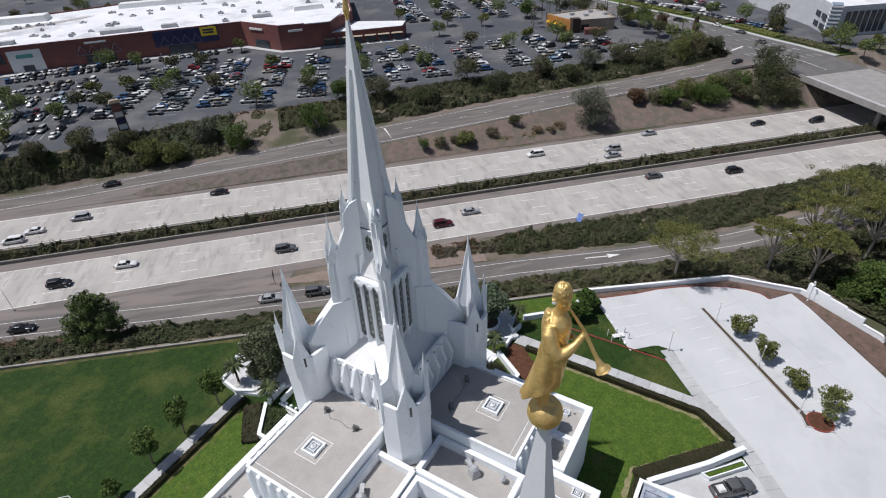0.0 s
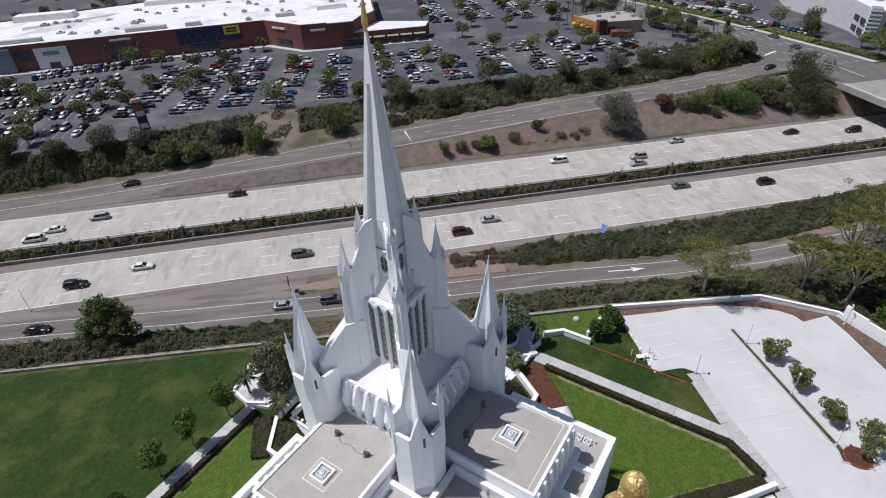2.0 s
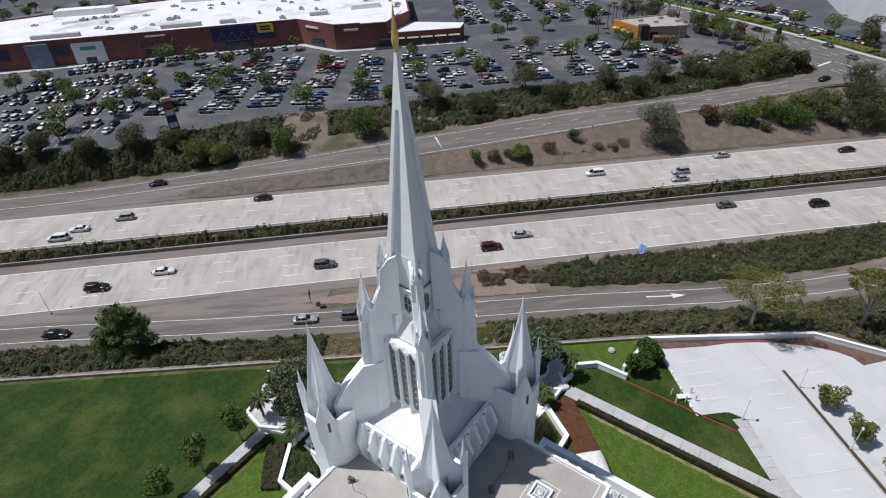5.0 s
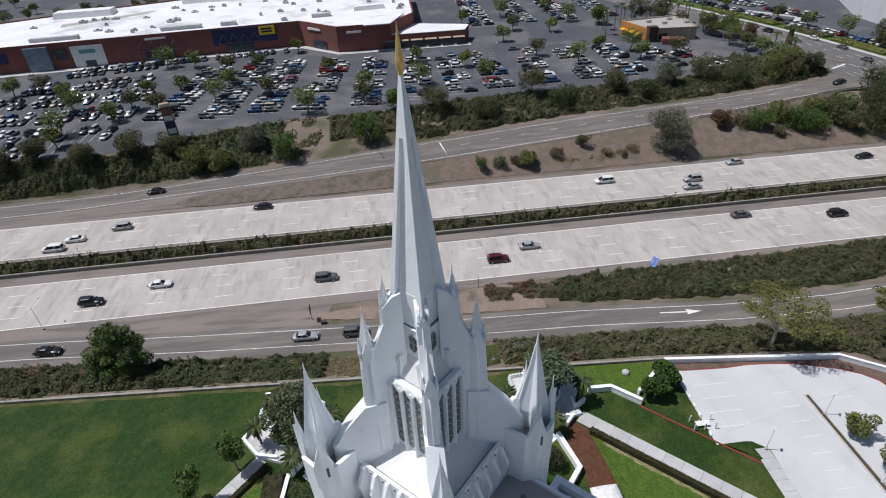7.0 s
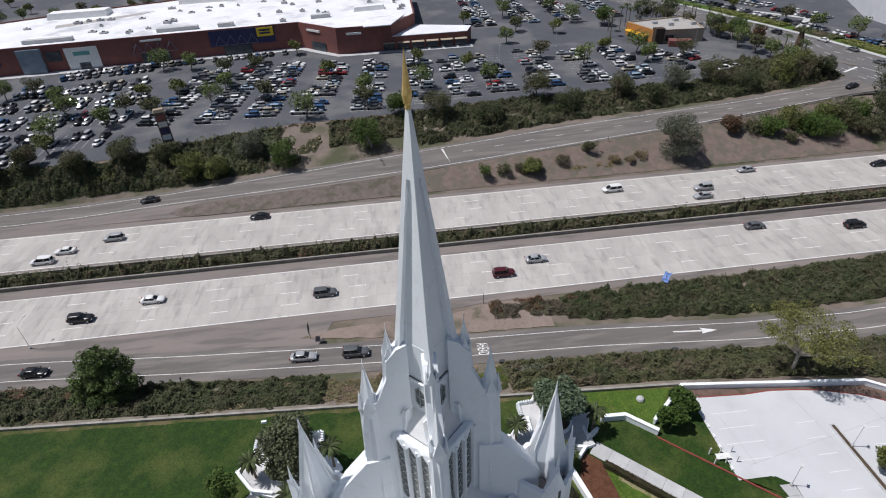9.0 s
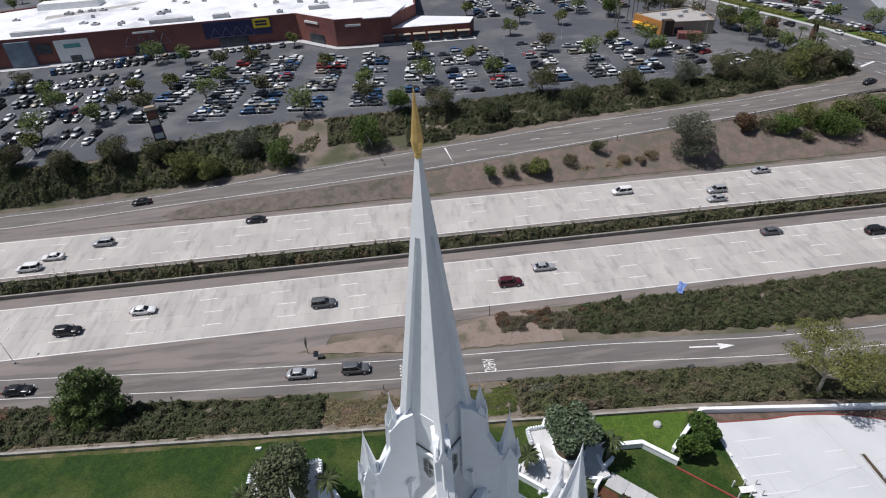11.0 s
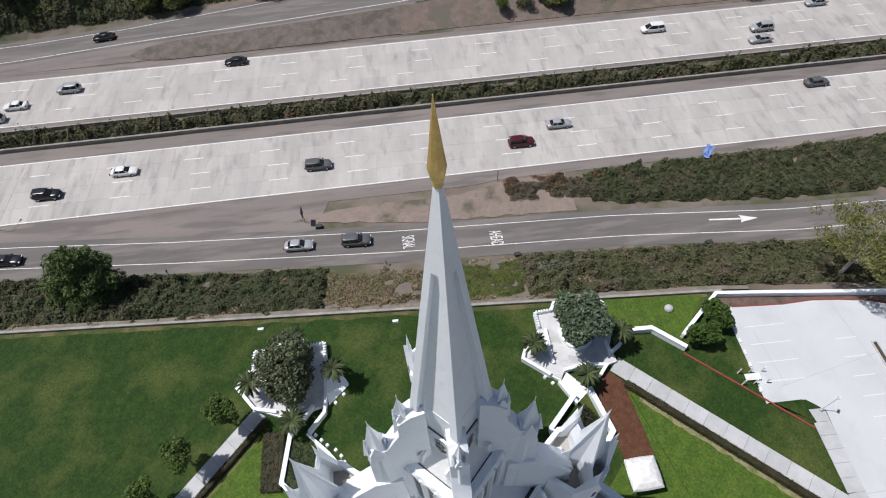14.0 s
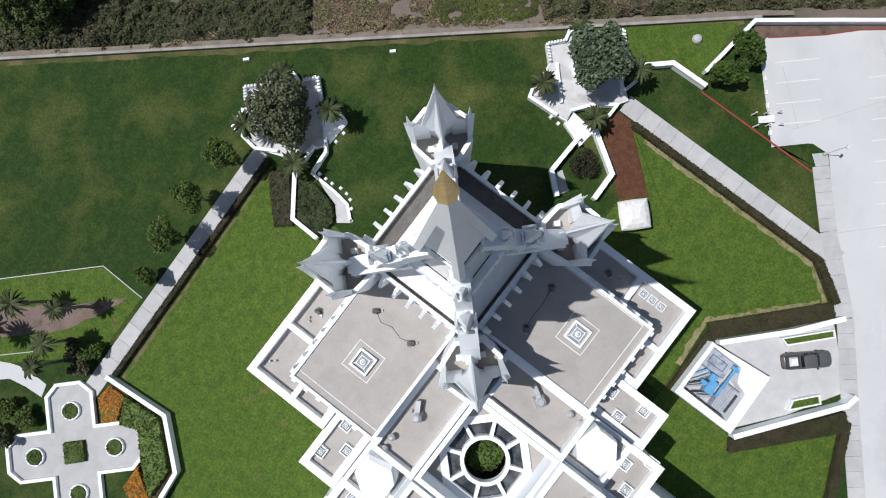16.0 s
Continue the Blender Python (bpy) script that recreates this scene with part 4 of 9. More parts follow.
def temple_half(flip, turn):
    """Roofs of one side. flip: mirror at the diagonal; turn: the half round the east tower."""
    def P2(poly):
        poly = swap(poly) if flip else list(poly)
        if turn:
            poly = [(2 * CEN - x, 2 * CEN - y) for x, y in poly]
        return poly

    def pt(x, y):
        return P2([(x, y)])[0]

    hall = P2([(-18.4, -4.2), (-5.6, -4.2), (-5.6, 5.6), (-18.4, 5.6)])
    ob = roof_block("temple_hall", "white stone temple hall with a grey flat roof and painted border", hall, 14.85, 14.6, 0.3)
    bm = B()
    for bar in ([(-17.5, 5.17), (-7.6, 5.17), (-7.6, 5.25), (-17.5, 5.25)], [(-17.5, -3.8), (-17.42, -3.8), (-17.42, 5.17), (-17.5, 5.17)]):
        prism(bm, P2(bar), 14.605, 14.617)
    line_ring(bm, P2([(-14.6, -0.5), (-11.7, -0.5), (-11.7, 2.5), (-14.6, 2.5)]), 0.08, 14.605)
    part("roof_line", bm, M_PAINT, ob, "white painted lines on the roof")
    # upright ribs on the two outer walls
    bm = B()
    slice_x(bm, [(0, 14.7), (0.30, 14.6), (0.46, 13.4), (0.36, 9.4), (0, 9.4)], -0.22, 0.22)
    proto = None
    for i in range(7):
        for x, y, a in ((-18.4, -3.6 + i * 1.45, 180), (-17.9 + i * 1.45, 5.6, 90)):
            if a == 90 and x > -9.1:
                continue
            ang = a if not flip else 90 - a
            ang += 180 if turn else 0
            px, py = pt(x, y)
            if proto is None:
                proto = part("wall_rib", bm, M_STONE, ob)
                proto.location, proto.rotation_euler = (px, py, 0), (0, 0, radians(ang))
            else:
                again("wall_rib", proto, ob, (px, py, 0), radians(ang))
    sx, sy = pt(-13.15, 0.97)
    skylight(sx, sy, 14.6, 0.95, "square white skylight with a round fitting on the hall roof")
    # low terrace round the hall
    terrace = P2([(-22.2, 0.3), (-18.6, 0.3), (-18.6, 5.8), (-8.9, 5.8), (-8.9, 10.2), (-22.2, 10.2)])
    ob = roof_block("temple_terrace", "white walled low terrace roof beside the hall", terrace, 10.0, 9.1, 0.75)
    for poly in ([(-16.3, 5.9), (-15.7, 5.9), (-15.7, 9.5), (-16.3, 9.5)], [(-21.5, 4.4), (-18.7, 4.4), (-18.7, 5.0), (-21.5, 5.0)]):
        part("cross_wall", prism(B(), P2(poly), 9.1, 9.95), M_STONE, ob)
    if flip:
        for x in (-17.25, -18.3, -19.4):
            px, py = pt(x, 8.5)
            skylight(px, py, 9.1, 0.42, "small square skylight on the terrace roof")
    far = -24.7 if turn else -26.4
    annex = P2([(far, -4.2), (-18.6, -4.2), (-18.6, 0.25), (far, 0.25)])
    ob = roof_block("temple_annex", "white annex with a low roof and small skylights", annex, 9.6, 9.0, 0.8)
    for x, y in ((-24.3, -0.9), (-20.6, -1.4), (-22.6, -3.0)):
        px, py = pt(x, y)
        skylight(px, py, 9.0, 0.6, "small square skylight on the annex roof")
    # service roof between hall and court
    strip = P2([(-19.5, -9.4), (-9.2, -9.4), (-9.2, -4.3), (-19.5, -4.3)])
    ob = roof_block("service_roof", "grey service roof between white walls", strip, 13.3, 12.3, 0.55)
    ax, ay = pt(-14.6, -6.2)
    air_handler(ax, ay, 12.3, radians(60 if flip else 30), "grey rooftop fan unit with a square duct")
    for x, y, h in ((-17.6, -5.5, 0.9), (-18.9, -5.6, 0.8)):
        px, py = pt(x, y)
        vent(px, py, 12.3, h, 0.3, "round grey roof vent on the service roof")
    for x, y in ((-8.7, 2.9), (-9.1, -1.5)):
        px, py = pt(x, y)
        lamp_stand(px, py, 14.6, "dark roof floodlight stand on the hall roof", 40 if flip else 130)
    cable = thing("roof_cable", "thin dark cable lying on the hall roof", "cable")
    bm = B()
    run = [pt(x, y) for x, y in ((-8.7, 2.9), (-9.3, 1.9), (-9.0, 0.8), (-9.35, -0.4), (-9.1, -1.5))] if not flip else [pt(x, y) for x, y in ((-8.7, 2.9), (-9.0, 1.2), (-8.9, -0.2), (-9.1, -1.5))]
    for a, b in zip(run, run[1:]):
        tube(bm, (*a, 14.62), (*b, 14.62), 0.022, n=4)
    part("cable_run", bm, M_DKMETAL, cable)
    px, py = pt(-13.2, 8.05)
    lamp_stand(px, py, 9.1, "dark floodlight stand on the terrace roof", 70)
    for x, y in ((-14.3, 8.45), (-14.6, 8.2), (-19.9, 8.45), (-20.3, 8.9)):
        px, py = pt(x, y)
        vent(px, py, 9.1, 0.35, 0.11, "small grey roof pipe on the terrace")
    # lopped white corner block
    if not flip:
        q = P2([(-9.15, -9.15), (-4.25, -9.15), (-4.25, -4.25), (-9.15, -4.25)])
        ob = thing("tower_foot", "grey roof corner round the foot of the tower", "roof terrace")
        part("wall", prism(B(), q, -1.2, 12.1), M_STONE, ob)
        part("roof_deck", prism(B(), q, 12.1, 12.28), M_ROOFG, ob)
    if turn:
        return
    q = P2([(-24.6, -9.35), (-19.55, -9.35), (-19.55, -4.3), (-24.6, -4.3)])
    ob = roof_block("corner_roof", "low grey roof corner between white walls", q, 11.2, 10.4, 0.4)
    lop = P2([(-23.0, -8.4), (-20.6, -8.4), (-19.6, -7.2), (-20.2, -4.7), (-22.4, -4.7), (-23.6, -6.5)])
    ob = thing("corner_block", "white faceted roof block beside the court", "roof block")
    part("block", prism(B(), lop, -1.2, 12.9), M_STONE, ob)
    part("cap", prism(B(), lop, 12.9, 13.3, [(x * 0.9 + 0.1 * lop[0][0], y * 0.9 + 0.1 * lop[0][1]) for x, y in lop]), M_STONE, ob)


for turn in (False, True):
    for flip in (False, True):
        temple_half(flip, turn)

M_COURTGLASS = mat("court_glass", (0.03, 0.035, 0.04), (0.12, 0.13, 0.14), 0.7, 0.15, spec=0.5)
# court with a ring of star-shaped openings
court = thing("star_court", "white star shaped court ring over a planted garden", "courtyard", loc=(CEN, CEN, 0))
a0 = 4.95
bm = B()
ring_wall(bm, rect(a0), 0.5, -1.2, 12.9)
part("court_wall", bm, M_STONE, court)
bm = B()
oct_out = [(4.45 * math.cos(radians(22.5 + 45 * i)) / math.cos(radians(22.5)), 4.45 * math.sin(radians(22.5 + 45 * i)) / math.cos(radians(22.5))) for i in range(8)]
oct_in = [(x * 0.83, y * 0.83) for x, y in oct_out]
ring_mesh(bm, oct_out, oct_in, 9.6, 10.2)
part("star_frame", bm, M_STONE, court)
for i in range(8):
    bm = B()
    a = radians(22.5 + 45 * i)
    c, s = math.cos(a), math.sin(a)
    prism(bm, [(2.2 * c - 0.2 * s, 2.2 * s + 0.2 * c), (2.2 * c + 0.2 * s, 2.2 * s - 0.2 * c), (4.0 * c + 0.16 * s, 4.0 * s - 0.16 * c), (4.0 * c - 0.16 * s, 4.0 * s + 0.16 * c)], 9.6, 10.19)
    part("star_rib", bm, M_STONE, court)
for i in range(8):
    a, b = radians(22.5 + 45 * i + 4), radians(22.5 + 45 * i + 41)
    part("court_pane", prism(B(), [(r * math.cos(t), r * math.sin(t)) for r, t in ((2.5, a), (3.85, a), (3.85, b), (2.5, b))], 9.5, 9.56), M_COURTGLASS, court, "dark tilted glass pane")
part("ring", ring_mesh(B(), circle((0, 0), 2.5, 32), circle((0, 0), 2.1, 32), 9.5, 10.35), M_STONE, court)
for i in range(4):
    bm = B()
    c = [(4.45, 4.45), (-4.45, 4.45), (-4.45, -4.45), (4.45, -4.45)][i]
    p, q = oct_out[(2 * i) % 8], oct_out[(2 * i + 1) % 8]
    prism(bm, [c, q, p], 9.7, 10.0)
    part("corner_deck", bm, M_ROOFG, court)
part("court_floor", prism(B(), rect(4.45), 3.0, 3.2), M_SOIL, court)

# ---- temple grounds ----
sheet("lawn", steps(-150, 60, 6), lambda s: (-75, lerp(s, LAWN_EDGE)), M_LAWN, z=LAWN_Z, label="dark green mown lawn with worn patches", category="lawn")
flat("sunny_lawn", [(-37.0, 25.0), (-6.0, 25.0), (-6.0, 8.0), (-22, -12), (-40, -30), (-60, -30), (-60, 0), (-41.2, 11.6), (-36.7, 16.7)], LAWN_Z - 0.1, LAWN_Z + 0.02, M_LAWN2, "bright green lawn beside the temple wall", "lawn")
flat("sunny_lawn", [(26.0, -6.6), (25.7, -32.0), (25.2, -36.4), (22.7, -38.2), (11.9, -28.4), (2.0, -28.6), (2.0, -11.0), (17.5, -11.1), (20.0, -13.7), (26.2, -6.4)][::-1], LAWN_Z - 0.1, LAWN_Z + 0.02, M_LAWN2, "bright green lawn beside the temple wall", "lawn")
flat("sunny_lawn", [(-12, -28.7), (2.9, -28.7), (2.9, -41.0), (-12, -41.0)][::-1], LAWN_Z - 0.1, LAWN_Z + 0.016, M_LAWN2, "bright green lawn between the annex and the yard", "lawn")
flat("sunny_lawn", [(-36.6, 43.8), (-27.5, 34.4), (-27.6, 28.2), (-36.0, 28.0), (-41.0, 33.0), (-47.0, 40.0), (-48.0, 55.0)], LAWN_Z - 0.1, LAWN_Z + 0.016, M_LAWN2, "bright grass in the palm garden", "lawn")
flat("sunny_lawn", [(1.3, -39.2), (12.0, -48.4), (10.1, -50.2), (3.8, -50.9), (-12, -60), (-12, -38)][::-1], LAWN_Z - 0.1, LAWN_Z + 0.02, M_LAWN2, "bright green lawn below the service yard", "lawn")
bm = B()
for poly in ([(30.5, 6.7), (34.2, 1.0), (43.8, -9.6)], [(34.2, 1.0), (34.9, -6.2), (34.9, -10.2), (43.8, -9.6)], [(34.2, 1.0), (32.3, -2.9), (34.9, -6.2)], [(34.2, 1.0), (31.2, -1.8), (32.3, -2.9)]):
    prism(bm, poly, LAWN_Z - 0.02, LAWN_Z + 0.035)
tagged(part("sunny_lawn", bm, M_LAWN2), "bright green lawn corner behind a low wall", "lawn", kind="structure")


def offset_line(pts, k):
    """The polyline pts moved k to its left, with mitred corners."""
    out = []
    for i, p in enumerate(pts):
        d1 = (p - pts[i - 1]).normalized() if i else (pts[1] - p).normalized()
        d2 = (pts[i + 1] - p).normalized() if i + 1 < len(pts) else d1
        n1, n2 = Vector((-d1.y, d1.x)), Vector((-d2.y, d2.x))
        out.append(tuple(p + (n1 + n2) / max(0.4, 1 + n1.dot(n2)) * k))
    return out


def low_wall(name, pts, w, z0, z1, label, material=None, cap=True):
    ob = thing(name, label, "garden wall", kind="structure")
    pts = [Vector(p) for p in pts]
    part("wall_body", prism(B(), offset_line(pts, -w / 2) + offset_line(pts, w / 2)[::-1], z0, z1), material or M_STONE, ob)
    if cap:
        k = w / 2 + 0.06
        part("wall_cap", prism(B(), offset_line(pts, -k) + offset_line(pts, k)[::-1], z1, z1 + 0.1), material or M_STONE, ob)
    return ob


# boundary wall and the worn path outside it
sheet("dry_strip", steps(-150, 38, 1.0), lambda s: (lerp(s, LAWN_EDGE) - 0.75 - 0.5 * noise.noise((s * 0.3, 9, 1)), lerp(s, LAWN_EDGE) + 0.05), mat("dry_edge_grass", (0.085, 0.085, 0.03), (0.045, 0.065, 0.016), 0.9, 0.95, grain=0.35, c3=(0.13, 0.11, 0.055), scale3=0.25, lo3=0.5, hi3=0.62), z=LAWN_Z + 0.012, label="dry yellow grass edge along the low wall", category="grass")
low_wall("boundary_wall", [fw(s, lerp(s, LAWN_EDGE) + 0.1)[:2] for s in steps(-150, 40, 12)], 0.22, -2.2, -0.85, "low weathered concrete wall along the lawn edge", mat("old_wall_concrete", (0.36, 0.34, 0.31), (0.24, 0.225, 0.20), 0.6, 0.9, grain=0.15))
sheet("dirt_path", steps(-150, 44, 4), lambda s: (lerp(s, LAWN_EDGE) + 0.3, lerp(s, LAWN_EDGE) + 1.05 + 0.25 * noise.noise((s * 0.4, 3, 1))), mat("pale_path", (0.23, 0.20, 0.165), (0.17, 0.15, 0.12), 0.6, 0.95, grain=0.2), lift=0.3, label="pale worn path outside the lawn wall", category="path")


def paved(name, label, cells, material, top=0.06):
    ob = thing(name, label, "path", kind="structure")
    for poly in cells:
        part("paving_slab", prism(B(), poly, LAWN_Z - 0.1, LAWN_Z + top), material, ob)
    return ob


cells = []
for i in range(15):
    x0, x1 = -40.4 + i * 2.42, -40.4 + i * 2.42 + 2.39
    y0, y1 = 26.15 + 0.037 * (x0 + 40), 26.15 + 0.037 * (x1 + 40)
    cells.append([(x0, y0 - 1.05), (x1, y1 - 1.05), (x1, y1 + 1.05), (x0, y0 + 1.05)])
paved("garden_path", "straight grey concrete garden path with tree shadows", cells, M_CONC)
flat("dry_strip", [(-36.6, 23.6), (-20, 24.5), (-6, 25.1), (-6, 25.6), (-36.6, 24.5)], LAWN_Z - 0.1, LAWN_Z + 0.032, mat("dry_grass", (0.15, 0.135, 0.06), (0.10, 0.11, 0.035), 0.8, 0.95, grain=0.3, c3=(0.06, 0.10, 0.02), scale3=0.7), "strip of dry yellow grass along the hedge", "grass")
cells = [[(26.4, -4.6 - i * 2.42 - 2.39), (28.65, -4.6 - i * 2.42 - 2.39), (28.65, -4.6 - i * 2.42), (26.4, -4.6 - i * 2.42)] for i in range(13)]
paved("garden_path", "straight grey concrete garden path to the parking lot", cells, M_CONC)
flat("mulch_bed", [(26.1, -3.9), (26.2, -6.4), (20.0, -13.6), (17.5, -11.1), (22.7, -4.9)][::-1], LAWN_Z - 0.1, LAWN_Z + 0.05, M_MULCH, "bare brown bark mulch bed", "planting bed")
cn = thing("garden_canopy", "square white fabric canopy on four posts", "canopy", loc=(16.8, -13.3, LAWN_Z), rz=radians(-45))
bm = B()
rings = []
for r, z in ((1.78, 1.55), (1.80, 1.75), (1.62, 2.02), (1.15, 2.32), (0.5, 2.5)):
    ring = []
    for i in range(24):
        a = 2 * math.pi * i / 24
        k = r / max(abs(math.cos(a)), abs(math.sin(a))) ** 0.9
        ring.append(bm.verts.new((k * math.cos(a), k * math.sin(a), z)))
    rings.append(ring)
for p, q in zip(rings, rings[1:]):
    for i in range(24):
        bm.faces.new((p[i], p[(i + 1) % 24], q[(i + 1) % 24], q[i]))
bm.faces.new(rings[-1])
part("canopy_top", bm, M_PAINT, cn)
for x, y in ((-1.6, -1.6), (1.6, -1.6), (1.6, 1.6), (-1.6, 1.6)):
    bm = B()
    tube(bm, (x, y, 0), (x, y, 1.75), 0.04)
    part("post", bm, M_METAL, cn)
flat("curb", [(34.0, -11.1), (34.22, -11.1), (34.22, -27.3), (34.0, -27.3)], LAWN_Z - 0.1, LAWN_Z + 0.14, M_RED, "long red painted curb on the lawn", "curb")

# plazas: raised stone terraces with a tree in a round planter
def balustrade(pts, label):
    ob = thing("balustrade", label, "balustrade", "plaza balustrades", kind="structure")
    pts = [Vector(p) for p in pts]
    part("plinth", prism(B(), offset_line(pts, -0.16) + offset_line(pts, 0.16)[::-1], LAWN_Z, LAWN_Z + 0.85), M_STONE, ob)
    for a, b in zip(pts, pts[1:]):
        k = max(2, int((b - a).length / 0.36))
        d = (b - a).normalized() * 0.1
        n = Vector((-d.y, d.x)) * 1.5
        for i in range(k):
            p = a.lerp(b, (i + 0.5) / k)
            part("baluster", prism(B(), [tuple(p - d - n), tuple(p + d - n), tuple(p + d + n), tuple(p - d + n)], LAWN_Z + 0.85, LAWN_Z + 1.25), M_STONE, ob)


PLAZA_L = [(0.9, 33.8), (2.5, 32.1), (5.9, 28.6), (7.3, 27.3), (5.1, 25.0), (2.5, 22.4), (1.3, 21.4), (0.0, 22.3), (-3.0, 24.7), (-4.3, 28.1), (-3.8, 31.9), (-1.3, 32.3)]
PLAZA_R = [(27.4, 7.3), (29.0, 5.8), (30.2, 6.1), (32.9, 2.2), (34.2, 0.9), (32.4, -0.7), (32.0, -2.0), (29.2, -2.9), (27.8, -4.7), (26.4, -3.8), (22.7, 0.0), (21.3, -0.3), (21.1, 1.1), (20.9, 5.1), (22.1, 5.5), (25.8, 5.7)]
M_PLAZA = mat("plaza_paving", (0.60, 0.60, 0.60), (0.53, 0.53, 0.53), 0.8, 0.8, grain=0.06, c3=(0.45, 0.45, 0.45), scale3=0.4)
for poly, c in ((PLAZA_L, (0.6, 27.4)), (PLAZA_R, (28.0, 1.3))):
    ob = thing("plaza", "raised white paved plaza round a planter", "plaza", "plazas", kind="structure")
    part("podium", prism(B(), poly, LAWN_Z - 0.3, LAWN_Z + 0.55), M_STONE, ob)
    part("paving", prism(B(), [(c[0] + (x - c[0]) * 0.975, c[1] + (y - c[1]) * 0.975) for x, y in poly], LAWN_Z + 0.55, LAWN_Z + 0.6), M_PLAZA, ob)
    part("planter_ring", ring_mesh(B(), circle(c, 2.2, 24), circle(c, 1.9, 24), LAWN_Z + 0.6, LAWN_Z + 1.1), M_STONE, ob, "round white planter wall")
    part("planter_soil", lathe(B(), [(1.9, LAWN_Z + 0.6), (1.9, LAWN_Z + 0.95)], 24, c), M_SOIL, ob)
for pts in ([(-0.7, 32.3), (0.9, 33.8), (2.5, 32.1)], [(5.9, 28.6), (7.3, 27.3), (5.1, 25.0)], [(25.8, 5.7), (27.4, 7.3), (29.0, 5.8)], [(32.9, 2.2), (34.2, 0.9), (32.4, -0.7)]):
    balustrade(pts, "white notched balustrade round a plaza terrace")
for pts in ([(-2.9, 25.6), (-4.3, 28.1), (-3.8, 31.9), (-1.3, 32.3)], [(5.1, 25.0), (2.5, 22.4), (1.3, 21.4), (0.6, 20.8), (-2.3, 20.6)], [(0.4, 22.5), (-3.3, 22.2)], [(2.9, 31.7), (4.0, 32.0), (5.9, 30.2), (5.6, 28.9)],
            [(26.2, 5.0), (22.6, 1.6)], [(29.3, -2.2), (28.0, -3.5), (30.2, -4.0)], [(22.6, 0.1), (25.0, -1.8), (26.4, -3.9), (24.7, -3.9)], [(21.1, 1.1), (20.9, 5.1), (22.1, 5.5)], [(32.4, -0.7), (32.0, -2.0), (30.6, -2.4)], [(29.0, 5.8), (30.2, 6.1), (32.9, 2.2)]):
    low_wall("plaza_wall", pts, 0.28, LAWN_Z - 0.1, LAWN_Z + 0.95, "low white stone wall at the plaza edge")
bm = B()
vs = [bm.verts.new(p) for p in ((5.0, 24.8, LAWN_Z + 0.56), (2.5, 22.35, LAWN_Z + 0.56), (5.9, 22.9, LAWN_Z - 0.05), (5.3, 21.0, LAWN_Z - 0.05), (1.6, 21.2, LAWN_Z - 0.05), (4.6, 25.0, LAWN_Z - 0.2))]
for f in ((0, 2, 3, 1), (1, 3, 4), (0, 5, 2), (0, 1, 4, 5), (2, 5, 4, 3)):
    bm.faces.new([vs[i] for i in f])
tagged(part("retaining_slope", bm, M_STONE), "white sloped retaining face below the plaza", "retaining wall", kind="structure")
for x, y in ((2.4, 20.8), (3.8, 20.7), (-2.0, 20.0), (-2.0, 19.0), (-2.0, 18.0), (-1.8, 16.8), (-1.9, 15.8), (-2.2, 15.0), (-3.0, 14.2), (-4.2, 13.3), (20.6, 0.4), (20.7, 1.6)):
    ob = part("garden_stone", prism(B(), [(x - 0.24, y - 0.2), (x + 0.2, y - 0.24), (x + 0.24, y + 0.2), (x - 0.2, y + 0.22)], LAWN_Z - 0.05, LAWN_Z + 0.35, [(x - 0.18, y - 0.14), (x + 0.14, y - 0.18), (x + 0.17, y + 0.14), (x - 0.15, y + 0.16)]), M_STONE)
    tagged(ob, "rough white stone at the garden border", "stone", "border stones")
# garden walls, beds and stairs
low_wall("garden_wall", [(-3.7, 22.3), (-8.3, 19.0), (-8.4, 15.2)], 0.4, -1.3, -0.3, "white low wall round a dark shrub bed")
low_wall("garden_wall", [(-2.5, 20.9), (-2.6, 17.2), (-2.9, 14.9), (-4.4, 13.2)], 0.25, -1.3, -0.95, "low stone kerb of a curved garden path")
flat("garden_walk", [(-2.7, 19.6), (-2.8, 17.2), (-3.1, 14.9), (-4.6, 13.4), (-5.5, 14.6), (-3.8, 16.2), (-3.2, 18.3)], LAWN_Z - 0.1, LAWN_Z + 0.04, M_CONC, "curved grey garden path", "path")
low_wall("garden_wall", [(20.6, -2.6), (15.3, -2.4), (13.2, -4.8)], 0.45, -1.3, -0.1, "white low wall beside the garden stairs")
low_wall("garden_wall", [(22.4, -3.6), (19.3, -8.4), (15.6, -8.5)], 0.5, -1.3, -0.1, "white low wall round a round dark bush")
flat("garden_walk", [(15.2, -2.9), (13.6, -4.9), (14.8, -5.6), (16.4, -3.4)], LAWN_Z - 0.1, LAWN_Z + 0.04, M_CONC, "short grey garden path behind a wall", "path")
low_wall("garden_wall", [(32.2, -3.6), (34.5, -6.2), (34.6, -11.0)], 0.45, -1.3, -0.2, "white angled low wall on the lawn")
low_wall("lot_wall", [(36.0, -9.9), (44.5, -10.9), (50.0, -18.2), (54.6, -24.4), (60.7, -32.5), (62.5, -44.4), (61.9, -45.6)], 0.36, -2.6, -0.28, "white parking lot boundary wall")
low_wall("lot_wall", [(57.0, -53.6), (55.5, -56.0), (39.5, -74)], 0.36, -2.6, -0.28, "white parking lot boundary wall")
ob = thing("gate_wall", "tall white stepped wall segment at the lot edge", "wall", kind="structure")
